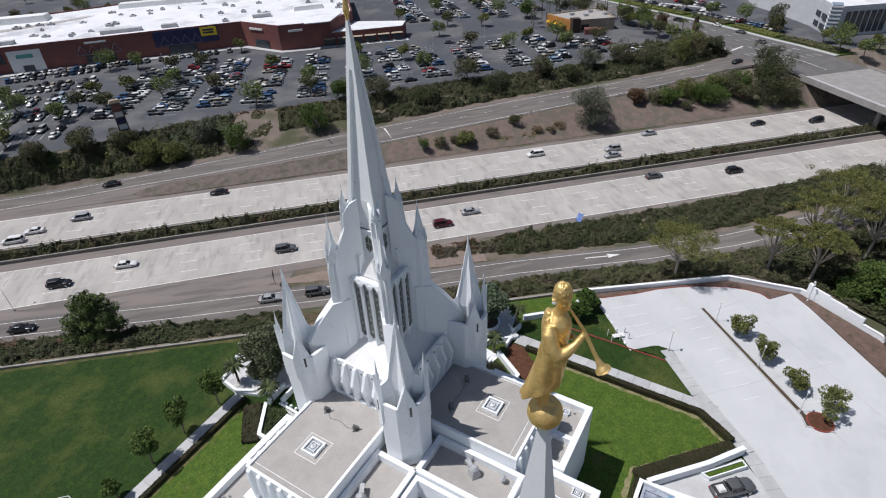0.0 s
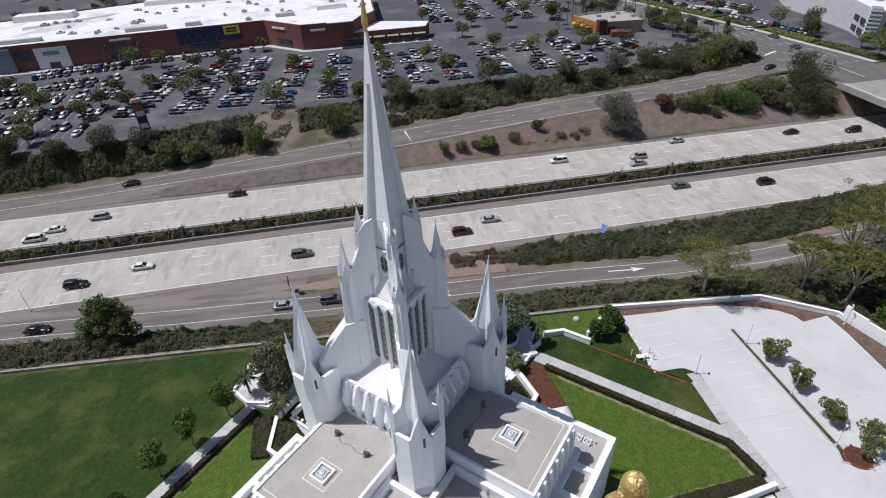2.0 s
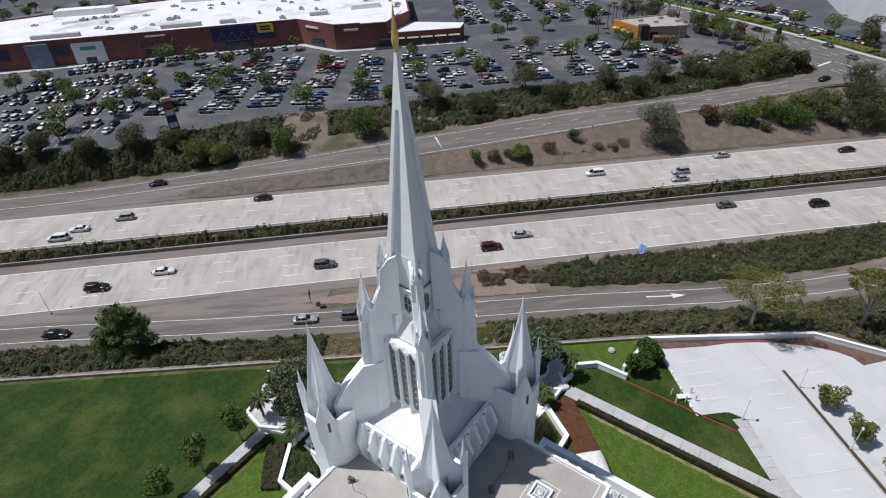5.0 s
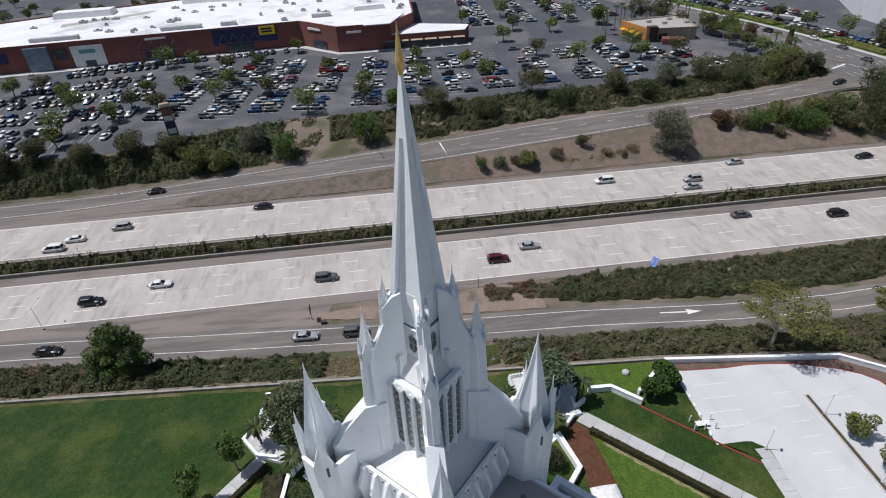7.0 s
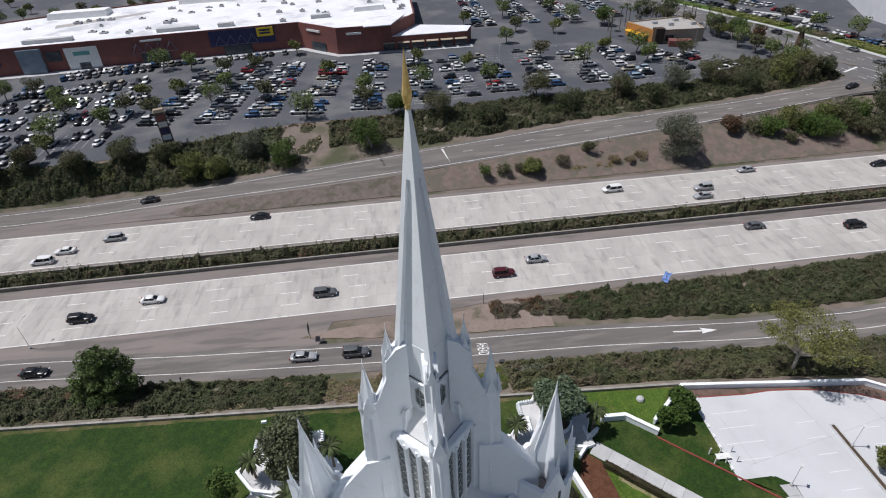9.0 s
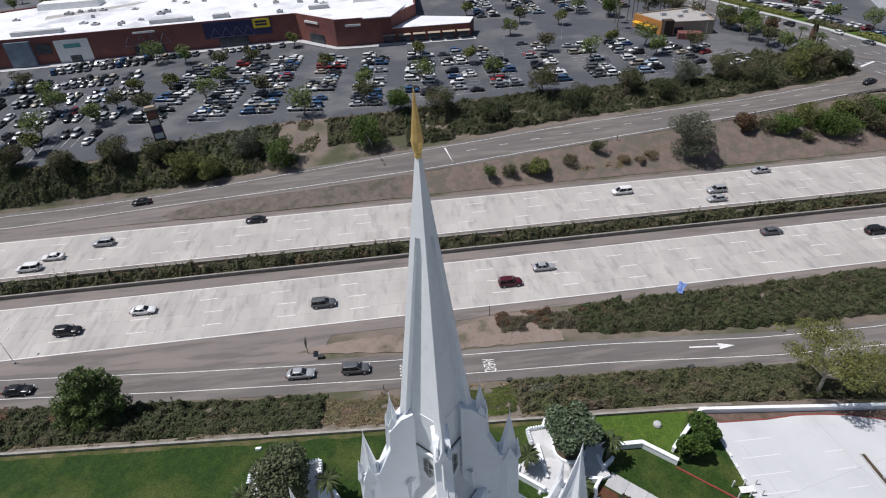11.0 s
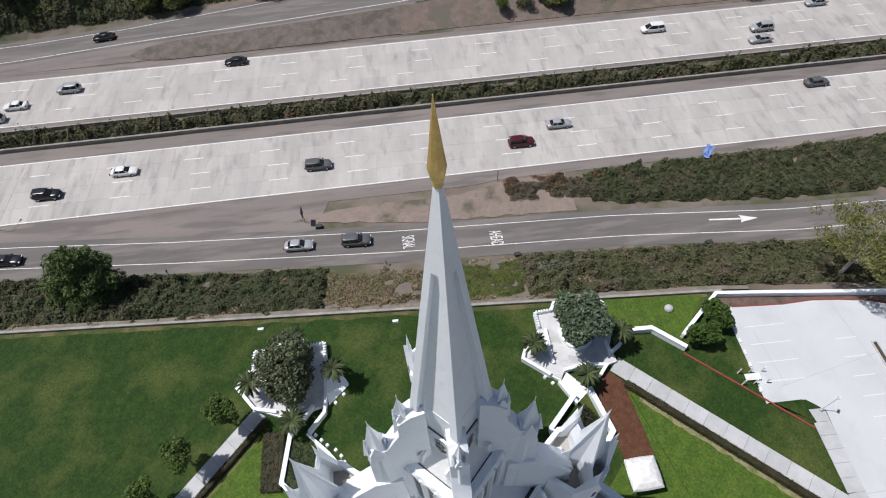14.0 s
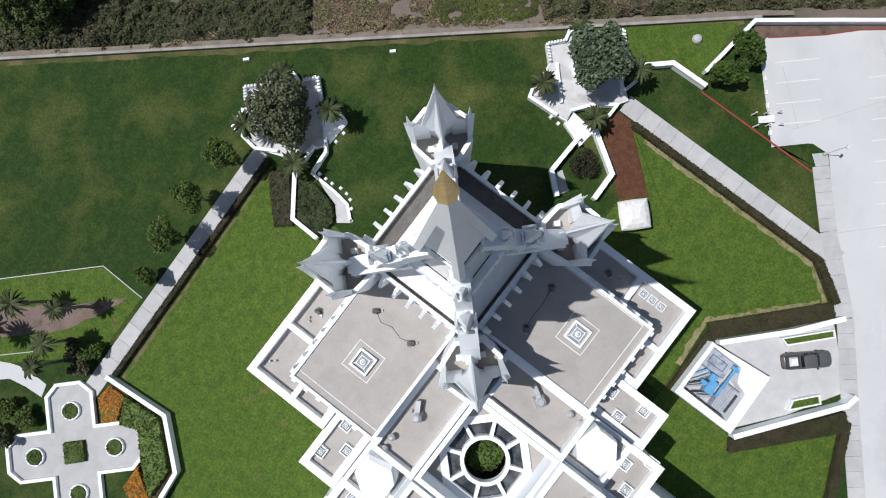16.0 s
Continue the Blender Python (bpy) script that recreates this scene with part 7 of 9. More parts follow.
M_DRYGRASS = mat("dried_lawn_edge", (0.27, 0.24, 0.135), (0.19, 0.185, 0.085), 1.4, 0.95, bump=0.4, bscale=12, grain=0.3, gscale=5.0, c3=(0.10, 0.125, 0.03), scale3=0.8, lo3=0.5, hi3=0.66)
dry_edge([(22.3, -37.8), (25.15, -34.0), (25.25, -8.5)], 0.42, 3)
dry_edge([(6.0, -28.5), (12.1, -27.95), (22.35, -37.85)], 0.5, 5)
dry_edge([(-22.4, 10.25), (-9.2, 10.25)], 0.45, 6)
dry_edge([(-22.3, 0.4), (-22.3, 10.3)], 0.4, 7)
hedge("bed_hedge", "brown green low hedge bed beside the lawn", [(-5.8, 24.9), (-10.4, 20.4), (-9.0, 18.7), (-3.8, 23.4)], 0.6, L_HEDGE, 0.2, 1.6, 4)
hedge("service_hedge", "brown clipped hedge beside the service driveway", [(12.0, -28.15), (10.75, -29.3), (21.3, -39.4), (22.6, -38.05)], 0.9, L_HEDGE, 0.13, 1.5, 5)
hedge("service_hedge", "brown clipped hedge behind the service yard", [(11.0, -28.7), (11.0, -29.9), (3.3, -30.0), (3.0, -28.9)], 0.7, L_HEDGE, 0.13, 1.5, 6)
hedge("service_hedge", "brown clipped hedge below the service driveway", [(2.6, -38.1), (1.3, -38.9), (11.6, -48.2), (13.2, -46.7)], 0.9, L_HEDGE, 0.13, 1.5, 7)
hedge("service_hedge", "dark clipped hedge at the lawn rim", strip_poly((12.4, -47.6), (3.8, -51.4), 0.9), 0.8, L_HEDGE, 0.13, 1.5, 8)
hedge("shrub_bed", "dark green shrub bed inside white walls", [(-4.0, 21.9), (-7.9, 18.9), (-8.1, 15.4), (-5.8, 14.9), (-4.0, 16.4), (-3.4, 19.6)], 0.7, leafmat("deep_green_leaves", (0.024, 0.036, 0.012), (0.034, 0.046, 0.016)), 0.24, 1.8, 9, category="shrubs")
hedge("shrub_bed", "mixed green shrubs inside the flower garden wall", [(-37.9, 22.0), (-37.4, 17.2), (-41.6, 12.4), (-45.4, 12.2), (-42.6, 15.6), (-40.0, 18.2), (-40.8, 20.5)][::-1], 0.9, L_MID, 0.26, 1.6, 31, category="shrubs")
hedge("flower_bed", "orange flowers in the garden bed", [(-38.3, 24.4), (-38.2, 22.2), (-41.0, 21.2), (-42.2, 22.4), (-40.2, 24.6)][::-1], 0.5, L_MARIGOLD, 0.15, 1.7, 32, category="flowers")
hedge("flower_bed", "orange flowers in the garden bed", [(-45.8, 12.2), (-47.6, 12.6), (-46.6, 15.4), (-43.8, 15.6)], 0.5, L_MARIGOLD, 0.15, 1.7, 33, category="flowers")
hedge("court_plants", "green plants in the court garden", [(CEN + 2.0 * math.cos(2 * math.pi * i / 12), CEN + 2.0 * math.sin(2 * math.pi * i / 12)) for i in range(12)], 2.6, L_MID, 0.3, 2.0, 34, base=5.0, category="shrubs")
hedge("planter_plants", "low green plants in the centre bed", [gturn(x, y) for x, y in rect(1.2)], 0.3, L_MID, 0.18, 1.6, 35, base=LAWN_Z + 0.3, category="plants")
for k in range(4):
    c = gturn(5.0 * math.cos(radians(90 * k)), 5.0 * math.sin(radians(90 * k)))
    hedge("planter_plants", "low green plants in a round planter", [(c[0] + 0.92 * math.cos(2 * math.pi * i / 10), c[1] + 0.92 * math.sin(2 * math.pi * i / 10)) for i in range(10)], 0.3, L_MID, 0.16, 1.6, 36 + k, base=LAWN_Z + 0.3, category="plants")
for i, (x, y, r) in enumerate(((-36.3, 38.6, 1.9), (-33.7, 34.2, 1.5), (-37.7, 32.8, 1.7), (-40.5, 32.1, 1.5), (-42.5, 40.5, 2.0), (-44.0, 44.0, 2.0))):
    palm("garden_palm", "feather palm in the dirt garden", (x + 0.9, y - 0.9, LAWN_Z), 5.2, r * 1.1, n=46, seed=60 + i)
shr = [(-37.0, 30.4), (-35.9, 28.6), (-38.4, 28.5), (-47.4, 32.6), (-50.7, 31.0), (-47.6, 30.0), (-52, 34)]
for i, (x, y) in enumerate(shr):
    tree("garden_shrub", "loose green shrub in the palm garden", (x, y, LAWN_Z), 2.0, 1.6, L_MID if i % 2 else L_DARK, M_BARK, 900, 0.28, 7, 0.2, group="garden shrubs", seed=80 + i)
tree("round_bush", "round dark reddish bush inside white walls", (18.4, -5.2, LAWN_Z), 2.2, 1.9, leafmat("dark_bush_leaves", (0.026, 0.030, 0.016), (0.036, 0.034, 0.02)), M_BARK, 1800, 0.2, 14, 0.2, low=0.1, seed=97)

# ---- vehicles ----
PAINT = {}
for cname, col in (("white", (0.72, 0.72, 0.71)), ("silver", (0.42, 0.43, 0.44)), ("grey", (0.13, 0.135, 0.14)), ("black", (0.018, 0.018, 0.02)), ("blue", (0.035, 0.09, 0.20)), ("red", (0.26, 0.02, 0.022)), ("maroon", (0.075, 0.012, 0.018)), ("beige", (0.38, 0.34, 0.27)), ("pale blue", (0.28, 0.36, 0.44))):
    PAINT[cname] = mat("car_paint_" + cname.replace(" ", "_"), col, tuple(c * 0.93 for c in col), 0.8, 0.28, metal=0.25 if cname in ("silver", "grey") else 0.0, spec=0.5, grain=0.02)
M_CARGLASS = mat("car_glass", (0.012, 0.014, 0.016), (0.02, 0.022, 0.025), 1.0, 0.08, spec=0.5)
M_TYRE = mat("tyre_rubber", (0.016, 0.016, 0.016), (0.025, 0.025, 0.025), 3.0, 0.9)
M_LAMPGLASS = mat("headlight_glass", (0.75, 0.77, 0.8), (0.6, 0.62, 0.65), 2.0, 0.1, spec=0.6)
M_TAIL = mat("tail_light", (0.30, 0.01, 0.01), (0.22, 0.01, 0.01), 2.0, 0.2, spec=0.5)

SHAPES = {
    "sedan": dict(side=[(-2.35, 0.32), (-2.38, 0.62), (-2.25, 0.90), (-1.45, 0.97), (0.95, 0.93), (1.95, 0.82), (2.32, 0.62), (2.36, 0.32)], base=(-1.75, 1.05, 0.94, 0.80), top=(-1.10, 0.22, 1.42, 0.60), wheels=(-1.42, 1.42), r=0.33, w=0.90),
    "suv": dict(side=[(-2.35, 0.40), (-2.40, 0.75), (-2.33, 1.05), (-1.2, 1.10), (1.05, 1.08), (2.05, 0.98), (2.34, 0.74), (2.37, 0.40)], base=(-2.28, 1.15, 1.07, 0.86), top=(-2.0, 0.35, 1.74, 0.68), wheels=(-1.40, 1.45), r=0.38, w=0.95),
    "van": dict(side=[(-2.50, 0.36), (-2.55, 0.75), (-2.50, 1.05), (-1.2, 1.08), (1.4, 1.02), (2.25, 0.86), (2.48, 0.66), (2.50, 0.36)], base=(-2.45, 1.55, 1.04, 0.88), top=(-2.2, 0.55, 1.75, 0.72), wheels=(-1.5, 1.55), r=0.35, w=0.97),
    "pickup": dict(side=[(-2.85, 0.48), (-2.88, 0.8), (-2.85, 1.08), (-0.95, 1.08), (-0.9, 1.12), (1.25, 1.10), (2.45, 1.02), (2.82, 0.8), (2.85, 0.46)], base=(-0.92, 1.3, 1.10, 0.88), top=(-0.75, 0.55, 1.80, 0.70), wheels=(-1.75, 1.8), r=0.40, w=0.98),
}
CARS = {}


def plan_loft(rows, n=20):
    """Rounded rectangles (x0, x1, half width, z) laid one above the other."""
    bm = B()
    rings = []
    for x0, x1, w, z in rows:
        cx, a = (x0 + x1) / 2, (x1 - x0) / 2
        ring = []
        for i in range(n):
            t = 2 * math.pi * (i + 0.5) / n
            c, s = math.cos(t), math.sin(t)
            ring.append(bm.verts.new((cx + a * math.copysign(abs(c) ** 0.42, c), w * math.copysign(abs(s) ** 0.42, s), z)))
        rings.append(ring)
    for p, q in zip(rings, rings[1:]):
        for i in range(n):
            bm.faces.new((p[i], p[(i + 1) % n], q[(i + 1) % n], q[i]))
    bm.faces.new(rings[0][::-1])
    bm.faces.new(rings[-1])
    return bm


def car_body(d):
    """Rounded car body: cross sections from tail to nose, with the corners drawn in."""
    side, w = d["side"], d["w"]
    top = [p for p in side[1:-1]]
    x_a, x_b = side[1][0], side[-2][0]
    z_low = min(side[0][1], side[-1][1]) - 0.06
    bm = B()
    rings = []
    for k in (0.0, 0.02, 0.06, 0.14, 0.25, 0.38, 0.5, 0.62, 0.74, 0.85, 0.93, 0.98, 1.0):
        x = x_a + (x_b - x_a) * k
        end = max(0.0, abs(k - 0.5) * 2 - 0.72) / 0.28
        ww = w * (1 - 0.26 * end ** 2.2)
        zt = lerp(x, top) - 0.03 * end ** 2
        zl = z_low + 0.12 * end ** 2
        half = [(0.90, zl), (0.985, zl + 0.16), (1.0, zl + (zt - zl) * 0.55), (0.965, zt - 0.13), (0.88, zt - 0.02), (0.5, zt + 0.03), (0.0, zt + 0.045)]
        pts = [(-a * ww, b) for a, b in half] + [(a * ww, b) for a, b in half[-2::-1]]
        rings.append([bm.verts.new((x, y, z)) for y, z in pts])
    m = len(rings[0])
    for p, q in zip(rings, rings[1:]):
        for i in range(m):
            bm.faces.new((p[i], p[(i + 1) % m], q[(i + 1) % m], q[i]))
    bm.faces.new(rings[0])
    bm.faces.new(rings[-1][::-1])
    for f in bm.faces:
        f.smooth = True
    return bm


def car(shape, colour, m, label, group, lights=False):
    key = (shape, colour, lights)
    if key in CARS:
        ob = copy_thing(CARS[key], m)
        return tagged(ob, label, "car", group)
    d = SHAPES[shape]
    ob = tagged(new("pickup_truck" if shape == "pickup" else "car"), label, "car", group)
    part("body", car_body(d), PAINT[colour], ob)
    x0, x1, z0, w0 = d["base"]
    x2, x3, z1, w1 = d["top"]
    zm = z0 + (z1 - z0) * 0.55
    bm = plan_loft([(x0, x1, w0, z0 - 0.12), (x0, x1, w0, z0), (x0 * 0.4 + x2 * 0.6, x1 * 0.4 + x3 * 0.6, w0 * 0.35 + w1 * 0.65, zm), (x2, x3, w1, z1)])
    part("cabin_glass", bm, M_CARGLASS, ob, "dark tinted glass")
    bm = plan_loft([(x2 - 0.10, x3 + 0.10, w1 + 0.035, z1 - 0.06), (x2 - 0.04, x3 + 0.04, w1 + 0.01, z1 + 0.01), (x2 + 0.14, x3 - 0.16, w1 * 0.84, z1 + 0.05), (x2 + 0.4, x3 - 0.45, w1 * 0.5, z1 + 0.065)])
    part("roof_panel", bm, PAINT[colour], ob)
    if lights:
        for xa, xb in ((x0, x2), (x1, x3), (x0 + (x1 - x0) * 0.42, x2 + (x3 - x2) * 0.42)):
            for s in (-1, 1):
                bm = B()
                tube(bm, (xa, s * w0 * 0.99, z0), (xb, s * w1, z1), 0.05, n=4)
                part("pillar", bm, PAINT[colour], ob)
    if shape == "pickup":
        part("cargo_bed", box(B(), -2.68, -1.0, -0.76, 0.76, 1.06, 1.145), M_DKMETAL, ob, "dark truck bed")
    wheel = None
    for wx in d["wheels"]:
        for s in (-1, 1):
            if wheel is None:
                bm = B()
                tube(bm, (0, -0.11, 0), (0, 0.11, 0), d["r"], n=12)
                wheel = part("wheel", bm, M_TYRE, ob)
                wheel.location = (wx, s * (d["w"] - 0.1), d["r"])
            else:
                again("wheel", wheel, ob, (wx, s * (d["w"] - 0.1), d["r"]))
    if lights:
        for w in [c for c in ob.children if c.name.startswith("wheel")]:
            s = 1 if w.location.y > 0 else -1
            bm = B()
            tube(bm, (0, s * 0.10, 0), (0, s * 0.125, 0), d["r"] * 0.6, n=10)
            part("rim", bm, M_METAL, w)
    if lights:
        for s in (-1, 1):
            part("side_mirror", plan_loft([(x1 - 0.42, x1 - 0.24, 0.11, z0 - 0.02), (x1 - 0.44, x1 - 0.22, 0.13, z0 + 0.06), (x1 - 0.40, x1 - 0.26, 0.09, z0 + 0.14)], 8), PAINT[colour], ob).location.y = s * (w0 + 0.12)
        xf, xr = d["side"][-2][0], d["side"][1][0]
        for s in (-1, 1):
            part("headlight", box(B(), xf - 0.14, xf - 0.0, s * 0.66 - 0.16, s * 0.66 + 0.16, 0.62, 0.76), M_LAMPGLASS, ob)
            part("tail_light", box(B(), xr + 0.0, xr + 0.12, s * 0.68 - 0.14, s * 0.68 + 0.14, 0.72, 0.92), M_TAIL, ob)
    ob.matrix_world = m
    CARS[key] = ob
    return ob


def at(s, v, z, heading=0.0):
    """A pose on the land: heading 0 drives along +s."""
    x, y, _ = fw(s, v, 0)
    return pose(x, y, z, 0, 0, heading - ROAD)


for s, v, shape, colour in ((-64, 62.0, "suv", "black"), (-51.5, 65.7, "sedan", "white"), (-16.7, 61.9, "suv", "grey"), (20, 62.0, "suv", "maroon"), (27.8, 65.7, "sedan", "silver"), (79.5, 69.4, "sedan", "grey"), (101, 65.8, "suv", "black"), (-92, 58.2, "pickup", "black")):
    car(shape, colour, at(s, v, ROAD_Z + 0.05), colour + " " + shape + " driving on the concrete freeway", "freeway cars", True)
for s, v, shape, colour in ((-77.5, 87.7, "sedan", "white"), (-81, 84.2, "van", "white"), (-68, 91.4, "suv", "silver"), (-34.4, 95.0, "sedan", "black"), (54.5, 91.5, "van", "white"), (75, 84.2, "sedan", "silver"), (77, 88.0, "suv", "silver"), (92.7, 95.0, "sedan", "silver"), (128, 91.4, "sedan", "black"), (146, 87.8, "suv", "black"), (-110, 91, "sedan", "beige")):
    car(shape, colour, at(s, v, ROAD_Z + 0.05, 180), colour + " " + shape + " driving on the concrete freeway", "freeway cars", True)
for s, v, shape, colour in ((-66.5, 48.4, "sedan", "black"), (-19.7, 44.6, "sedan", "silver"), (-10.5, 44.2, "suv", "grey")):
    car(shape, colour, at(s, v, ROAD_Z + 0.01, -3), colour + " " + shape + " leaving on the off ramp", "ramp cars", True)
car("sedan", "black", at(-64.4, 108.0, framp_z(-64) + 0.02, 184), "black sedan on the far ramp", "ramp cars", True)
car("pickup", "grey", pose(15.4, -39.6, LAWN_Z + 0.05, 0, 0, -48), "grey pickup truck with a loaded bed in the driveway", "driveway truck", True)
load = part("cargo_sack", prism(B(), rect(0.5, 0.55), 0, 0.35, rect(0.35, 0.4)), M_PAINT)
load.matrix_world = pose(15.4 - 1.75 * math.cos(radians(48)), -39.6 + 1.75 * math.sin(radians(48)), LAWN_Z + 0.05 + 1.10, 0, 0, -48)
tagged(load, "pale bundle lying in the truck bed", "bundle")

# ---- mall ----
M_BRICK = mat("red_brick_wall", (0.195, 0.080, 0.071), (0.165, 0.070, 0.063), 0.5, 0.85, grain=0.08, c3=(0.22, 0.085, 0.07), scale3=0.15)
M_MALLROOF = mat("white_mall_roof", (0.80, 0.81, 0.82), (0.70, 0.71, 0.73), 0.10, 0.7, grain=0.05, gscale=0.5, c3=(0.50, 0.51, 0.53), scale3=0.06, lo3=0.54, hi3=0.68)
M_NAVY = mat("navy_panel", (0.03, 0.03, 0.085), (0.04, 0.038, 0.10), 0.4, 0.6)
M_YELLOW = mat("yellow_sign", (0.75, 0.55, 0.03), (0.7, 0.5, 0.03), 0.5, 0.5)
M_AWN = mat("yellow_awning", (0.70, 0.40, 0.02), (0.62, 0.34, 0.02), 0.5, 0.7)
M_TAN = mat("tan_stucco", (0.40, 0.33, 0.25), (0.33, 0.27, 0.2), 0.4, 0.85)
M_SHOPGLASS = mat("shop_glass", (0.03, 0.04, 0.05), (0.06, 0.07, 0.08), 0.5, 0.15, spec=0.5)
M_TRUSS = mat("blue_grey_truss_paint", (0.20, 0.21, 0.27), (0.15, 0.16, 0.21), 1.0, 0.6)
M_STALL = mat("worn_stall_paint", (0.60, 0.60, 0.59), (0.44, 0.44, 0.43), 1.0, 0.8)
sheet("mall_lot", steps(-240, 154, 8), lambda s: (lerp(s, LOT_EDGE), 430), M_MALLASPHALT, z=MALL_Z, label="dark asphalt mall parking lot", category="parking lot")
KERB_N = [(20, 154), (122, 154), (130, 152.5), (142, 149.5), (161, 145.2), (175, 144.4), (200, 142), (240, 131), (300, 110), (420, 66)]
KERB_F = [(20, 180), (110, 180.5), (123, 181.3), (140, 178.2), (150, 175.6), (175, 171.6), (200, 164.5), (240, 152), (300, 131), (420, 86)]
MID_S = [(122, 167), (142, 162.0), (160, 156.2), (184, 154.4), (200, 152), (240, 141), (300, 120), (420, 76)]


def vband(name, v_list, s_at, material, z, label="", category="", kind="structure"):
    """A strip of ground across the s axis: at each v from s_at(v)[0] to s_at(v)[1]."""
    bm = B()
    grid = [[bm.verts.new(fw(s, v, z)) for s in s_at(v)] for v in v_list]
    for p, q in zip(grid, grid[1:]):
        bm.faces.new((p[0], p[1], q[1], q[0]))
    return tagged(part(name, bm, material), label, category, kind=kind)


V_ST = [20, 60, 106, 114] + steps(122, 250, 8) + [300, 360, 420]
vband("street", V_ST, lambda v: (lerp(v, KERB_N), lerp(v, KERB_F)), mat("street_asphalt", (0.125, 0.121, 0.118), (0.155, 0.150, 0.146), 0.3, 0.9, grain=0.06), MALL_Z + 0.02, "grey street bending away from the overpass", "road")
vband("mall_lot", [128, 150, 175, 200, 240, 300, 420], lambda v: (lerp(v, KERB_F) + 9, 420), M_MALLASPHALT, MALL_Z + 0.01, "dark asphalt lot across the street", "parking lot")


def sprism(poly, z0, z1, bm=None, top=None):
    return prism(bm or B(), [fw(s, v, 0)[:2] for s, v in poly], z0, z1, [fw(s, v, 0)[:2] for s, v in top] if top else None)


def wall_panel(s0, s1, v, z0, z1, d=0.3, bm=None):
    return sprism([(s0, v - d), (s1, v - d), (s1, v), (s0, v)], z0, z1, bm)


def ring_s(poly, w, z0, z1):
    bm = B()
    ring_wall(bm, [fw(s, v, 0)[:2] for s, v in poly], w, z0, z1)
    return bm


mall = thing("mall_building", "long red brick mall with a white roof and shop fronts", "building")
MAIN = [(-175, 208), (-33, 222), (-17, 206.8), (5, 207.0), (16, 224), (18, 300), (-100, 292), (-133, 280), (-175, 260)]
part("wall", sprism(MAIN, MALL_Z - 0.5, 11.6), M_BRICK, mall)
part("parapet", ring_s(MAIN, 0.5, 11.6, 12.3), M_BRICK, mall)
part("roof", sprism([(s + (0.6 if s < 0 else -0.6), v + (0.6 if v < 240 else -0.6)) for s, v in MAIN], 11.55, 11.75), M_MALLROOF, mall, "white flat roof")
LOW = [(5.1, 207.2), (36, 207.4), (39, 216), (16.3, 224)]
part("shop_wing", sprism(LOW, MALL_Z - 0.5, 7.4), M_BRICK, mall)
part("wing_roof", sprism(LOW, 7.4, 7.6), M_MALLROOF, mall, "white flat wing roof")
part("wing_roof", sprism([(-6, 203.6), (4.8, 203.9), (12, 222), (-4, 219)], 12.5, 12.8), M_MALLROOF, mall, "white raised roof slab")
for i in range(6):
    s0 = 1.2 + i * 5.9
    part("awning", sprism([(s0, 205.0), (s0 + 5.0, 205.1), (s0 + 5.0, 207), (s0, 206.9)], 5.2, 5.4, top=[(s0, 206.6), (s0 + 5.0, 206.7), (s0 + 5.0, 207), (s0, 206.9)]), M_TAN, mall, "pale shop awning")
    part("shop_window", wall_panel(s0 + 0.2, s0 + 4.8, 207.1, 2.3, 5.0, 0.25), M_SHOPGLASS, mall)


def front_v(s):
    return 208 + (s + 175) / 142 * (222 - 208)


def tilt_panel(name, s0, s1, z0, z1, material, d=0.3, label="", parent=None):
    return part(name, sprism([(s0, front_v(s0) - d), (s1, front_v(s1) - d), (s1, front_v(s1) + 0.2), (s0, front_v(s0) + 0.2)], z0, z1), material, parent or mall, label)


tilt_panel("sign_panel", -69, -43, 5.6, 11.7, M_NAVY, 0.35, "dark blue shop front panel")
tilt_panel("sign_panel", -50, -43.4, 8.2, 11.6, M_YELLOW, 0.6, "yellow tag shaped sign")
for z in (9.1, 10.2):
    tilt_panel("sign_mark", -49, -44.6, z, z + 0.7, M_NAVY, 0.66)
tilt_panel("sign_panel", -123.5, -111.5, 2.2, 10.4, M_PAINT, 0.35, "white shop front panel")
tilt_panel("sign_mark", -120.5, -114.5, 7.4, 8.9, mat("green_mark", (0.12, 0.34, 0.32), (0.10, 0.3, 0.28), 1.0, 0.6), 0.42)
tilt_panel("shop_window", -119.5, -115.5, 2.2, 4.6, M_SHOPGLASS, 0.5)
tilt_panel("shop_window", -130.5, -125, 6.0, 9.6, M_SHOPGLASS, 0.35)
tilt_panel("glass_entry", -140, -131.5, 2.2, 11.2, mat("entry_glass", (0.22, 0.28, 0.33), (0.16, 0.2, 0.25), 0.4, 0.2, spec=0.5), 1.2, "tall blue grey glass entry")
tilt_panel("shop_window", -162, -147, 6.0, 10.0, M_NAVY, 0.35)
for a, b in ((-99, -82), (-67, -50)):
    tilt_panel("shop_window", a + 3, b - 3, 2.2, 5.4, M_SHOPGLASS, 0.5)
    k = 4
    for i in range(k):
        p, q = a + (b - a) * i / k, a + (b - a) * (i + 1) / k
        for s0, z0, s1, z1 in ((p, 6.0, (p + q) / 2, 9.6), ((p + q) / 2, 9.6, q, 6.0)):
            bm = B()
            tube(bm, fw(s0, front_v(s0) - 0.6, z0), fw(s1, front_v(s1) - 0.6, z1), 0.10, n=4)
            part("truss_bar", bm, M_TRUSS, mall)
    bm = B()
    tube(bm, fw(a, front_v(a) - 0.6, 6.0), fw(b, front_v(b) - 0.6, 6.0), 0.12, n=4)
    part("truss_chord", bm, M_TRUSS, mall)
part("roof_patch", sprism([(-141, 250), (-118, 262), (-104, 268), (-108, 262), (-128, 250), (-139, 244)], 11.75, 11.79), M_ROOFG, mall, "grey patch on the white roof")
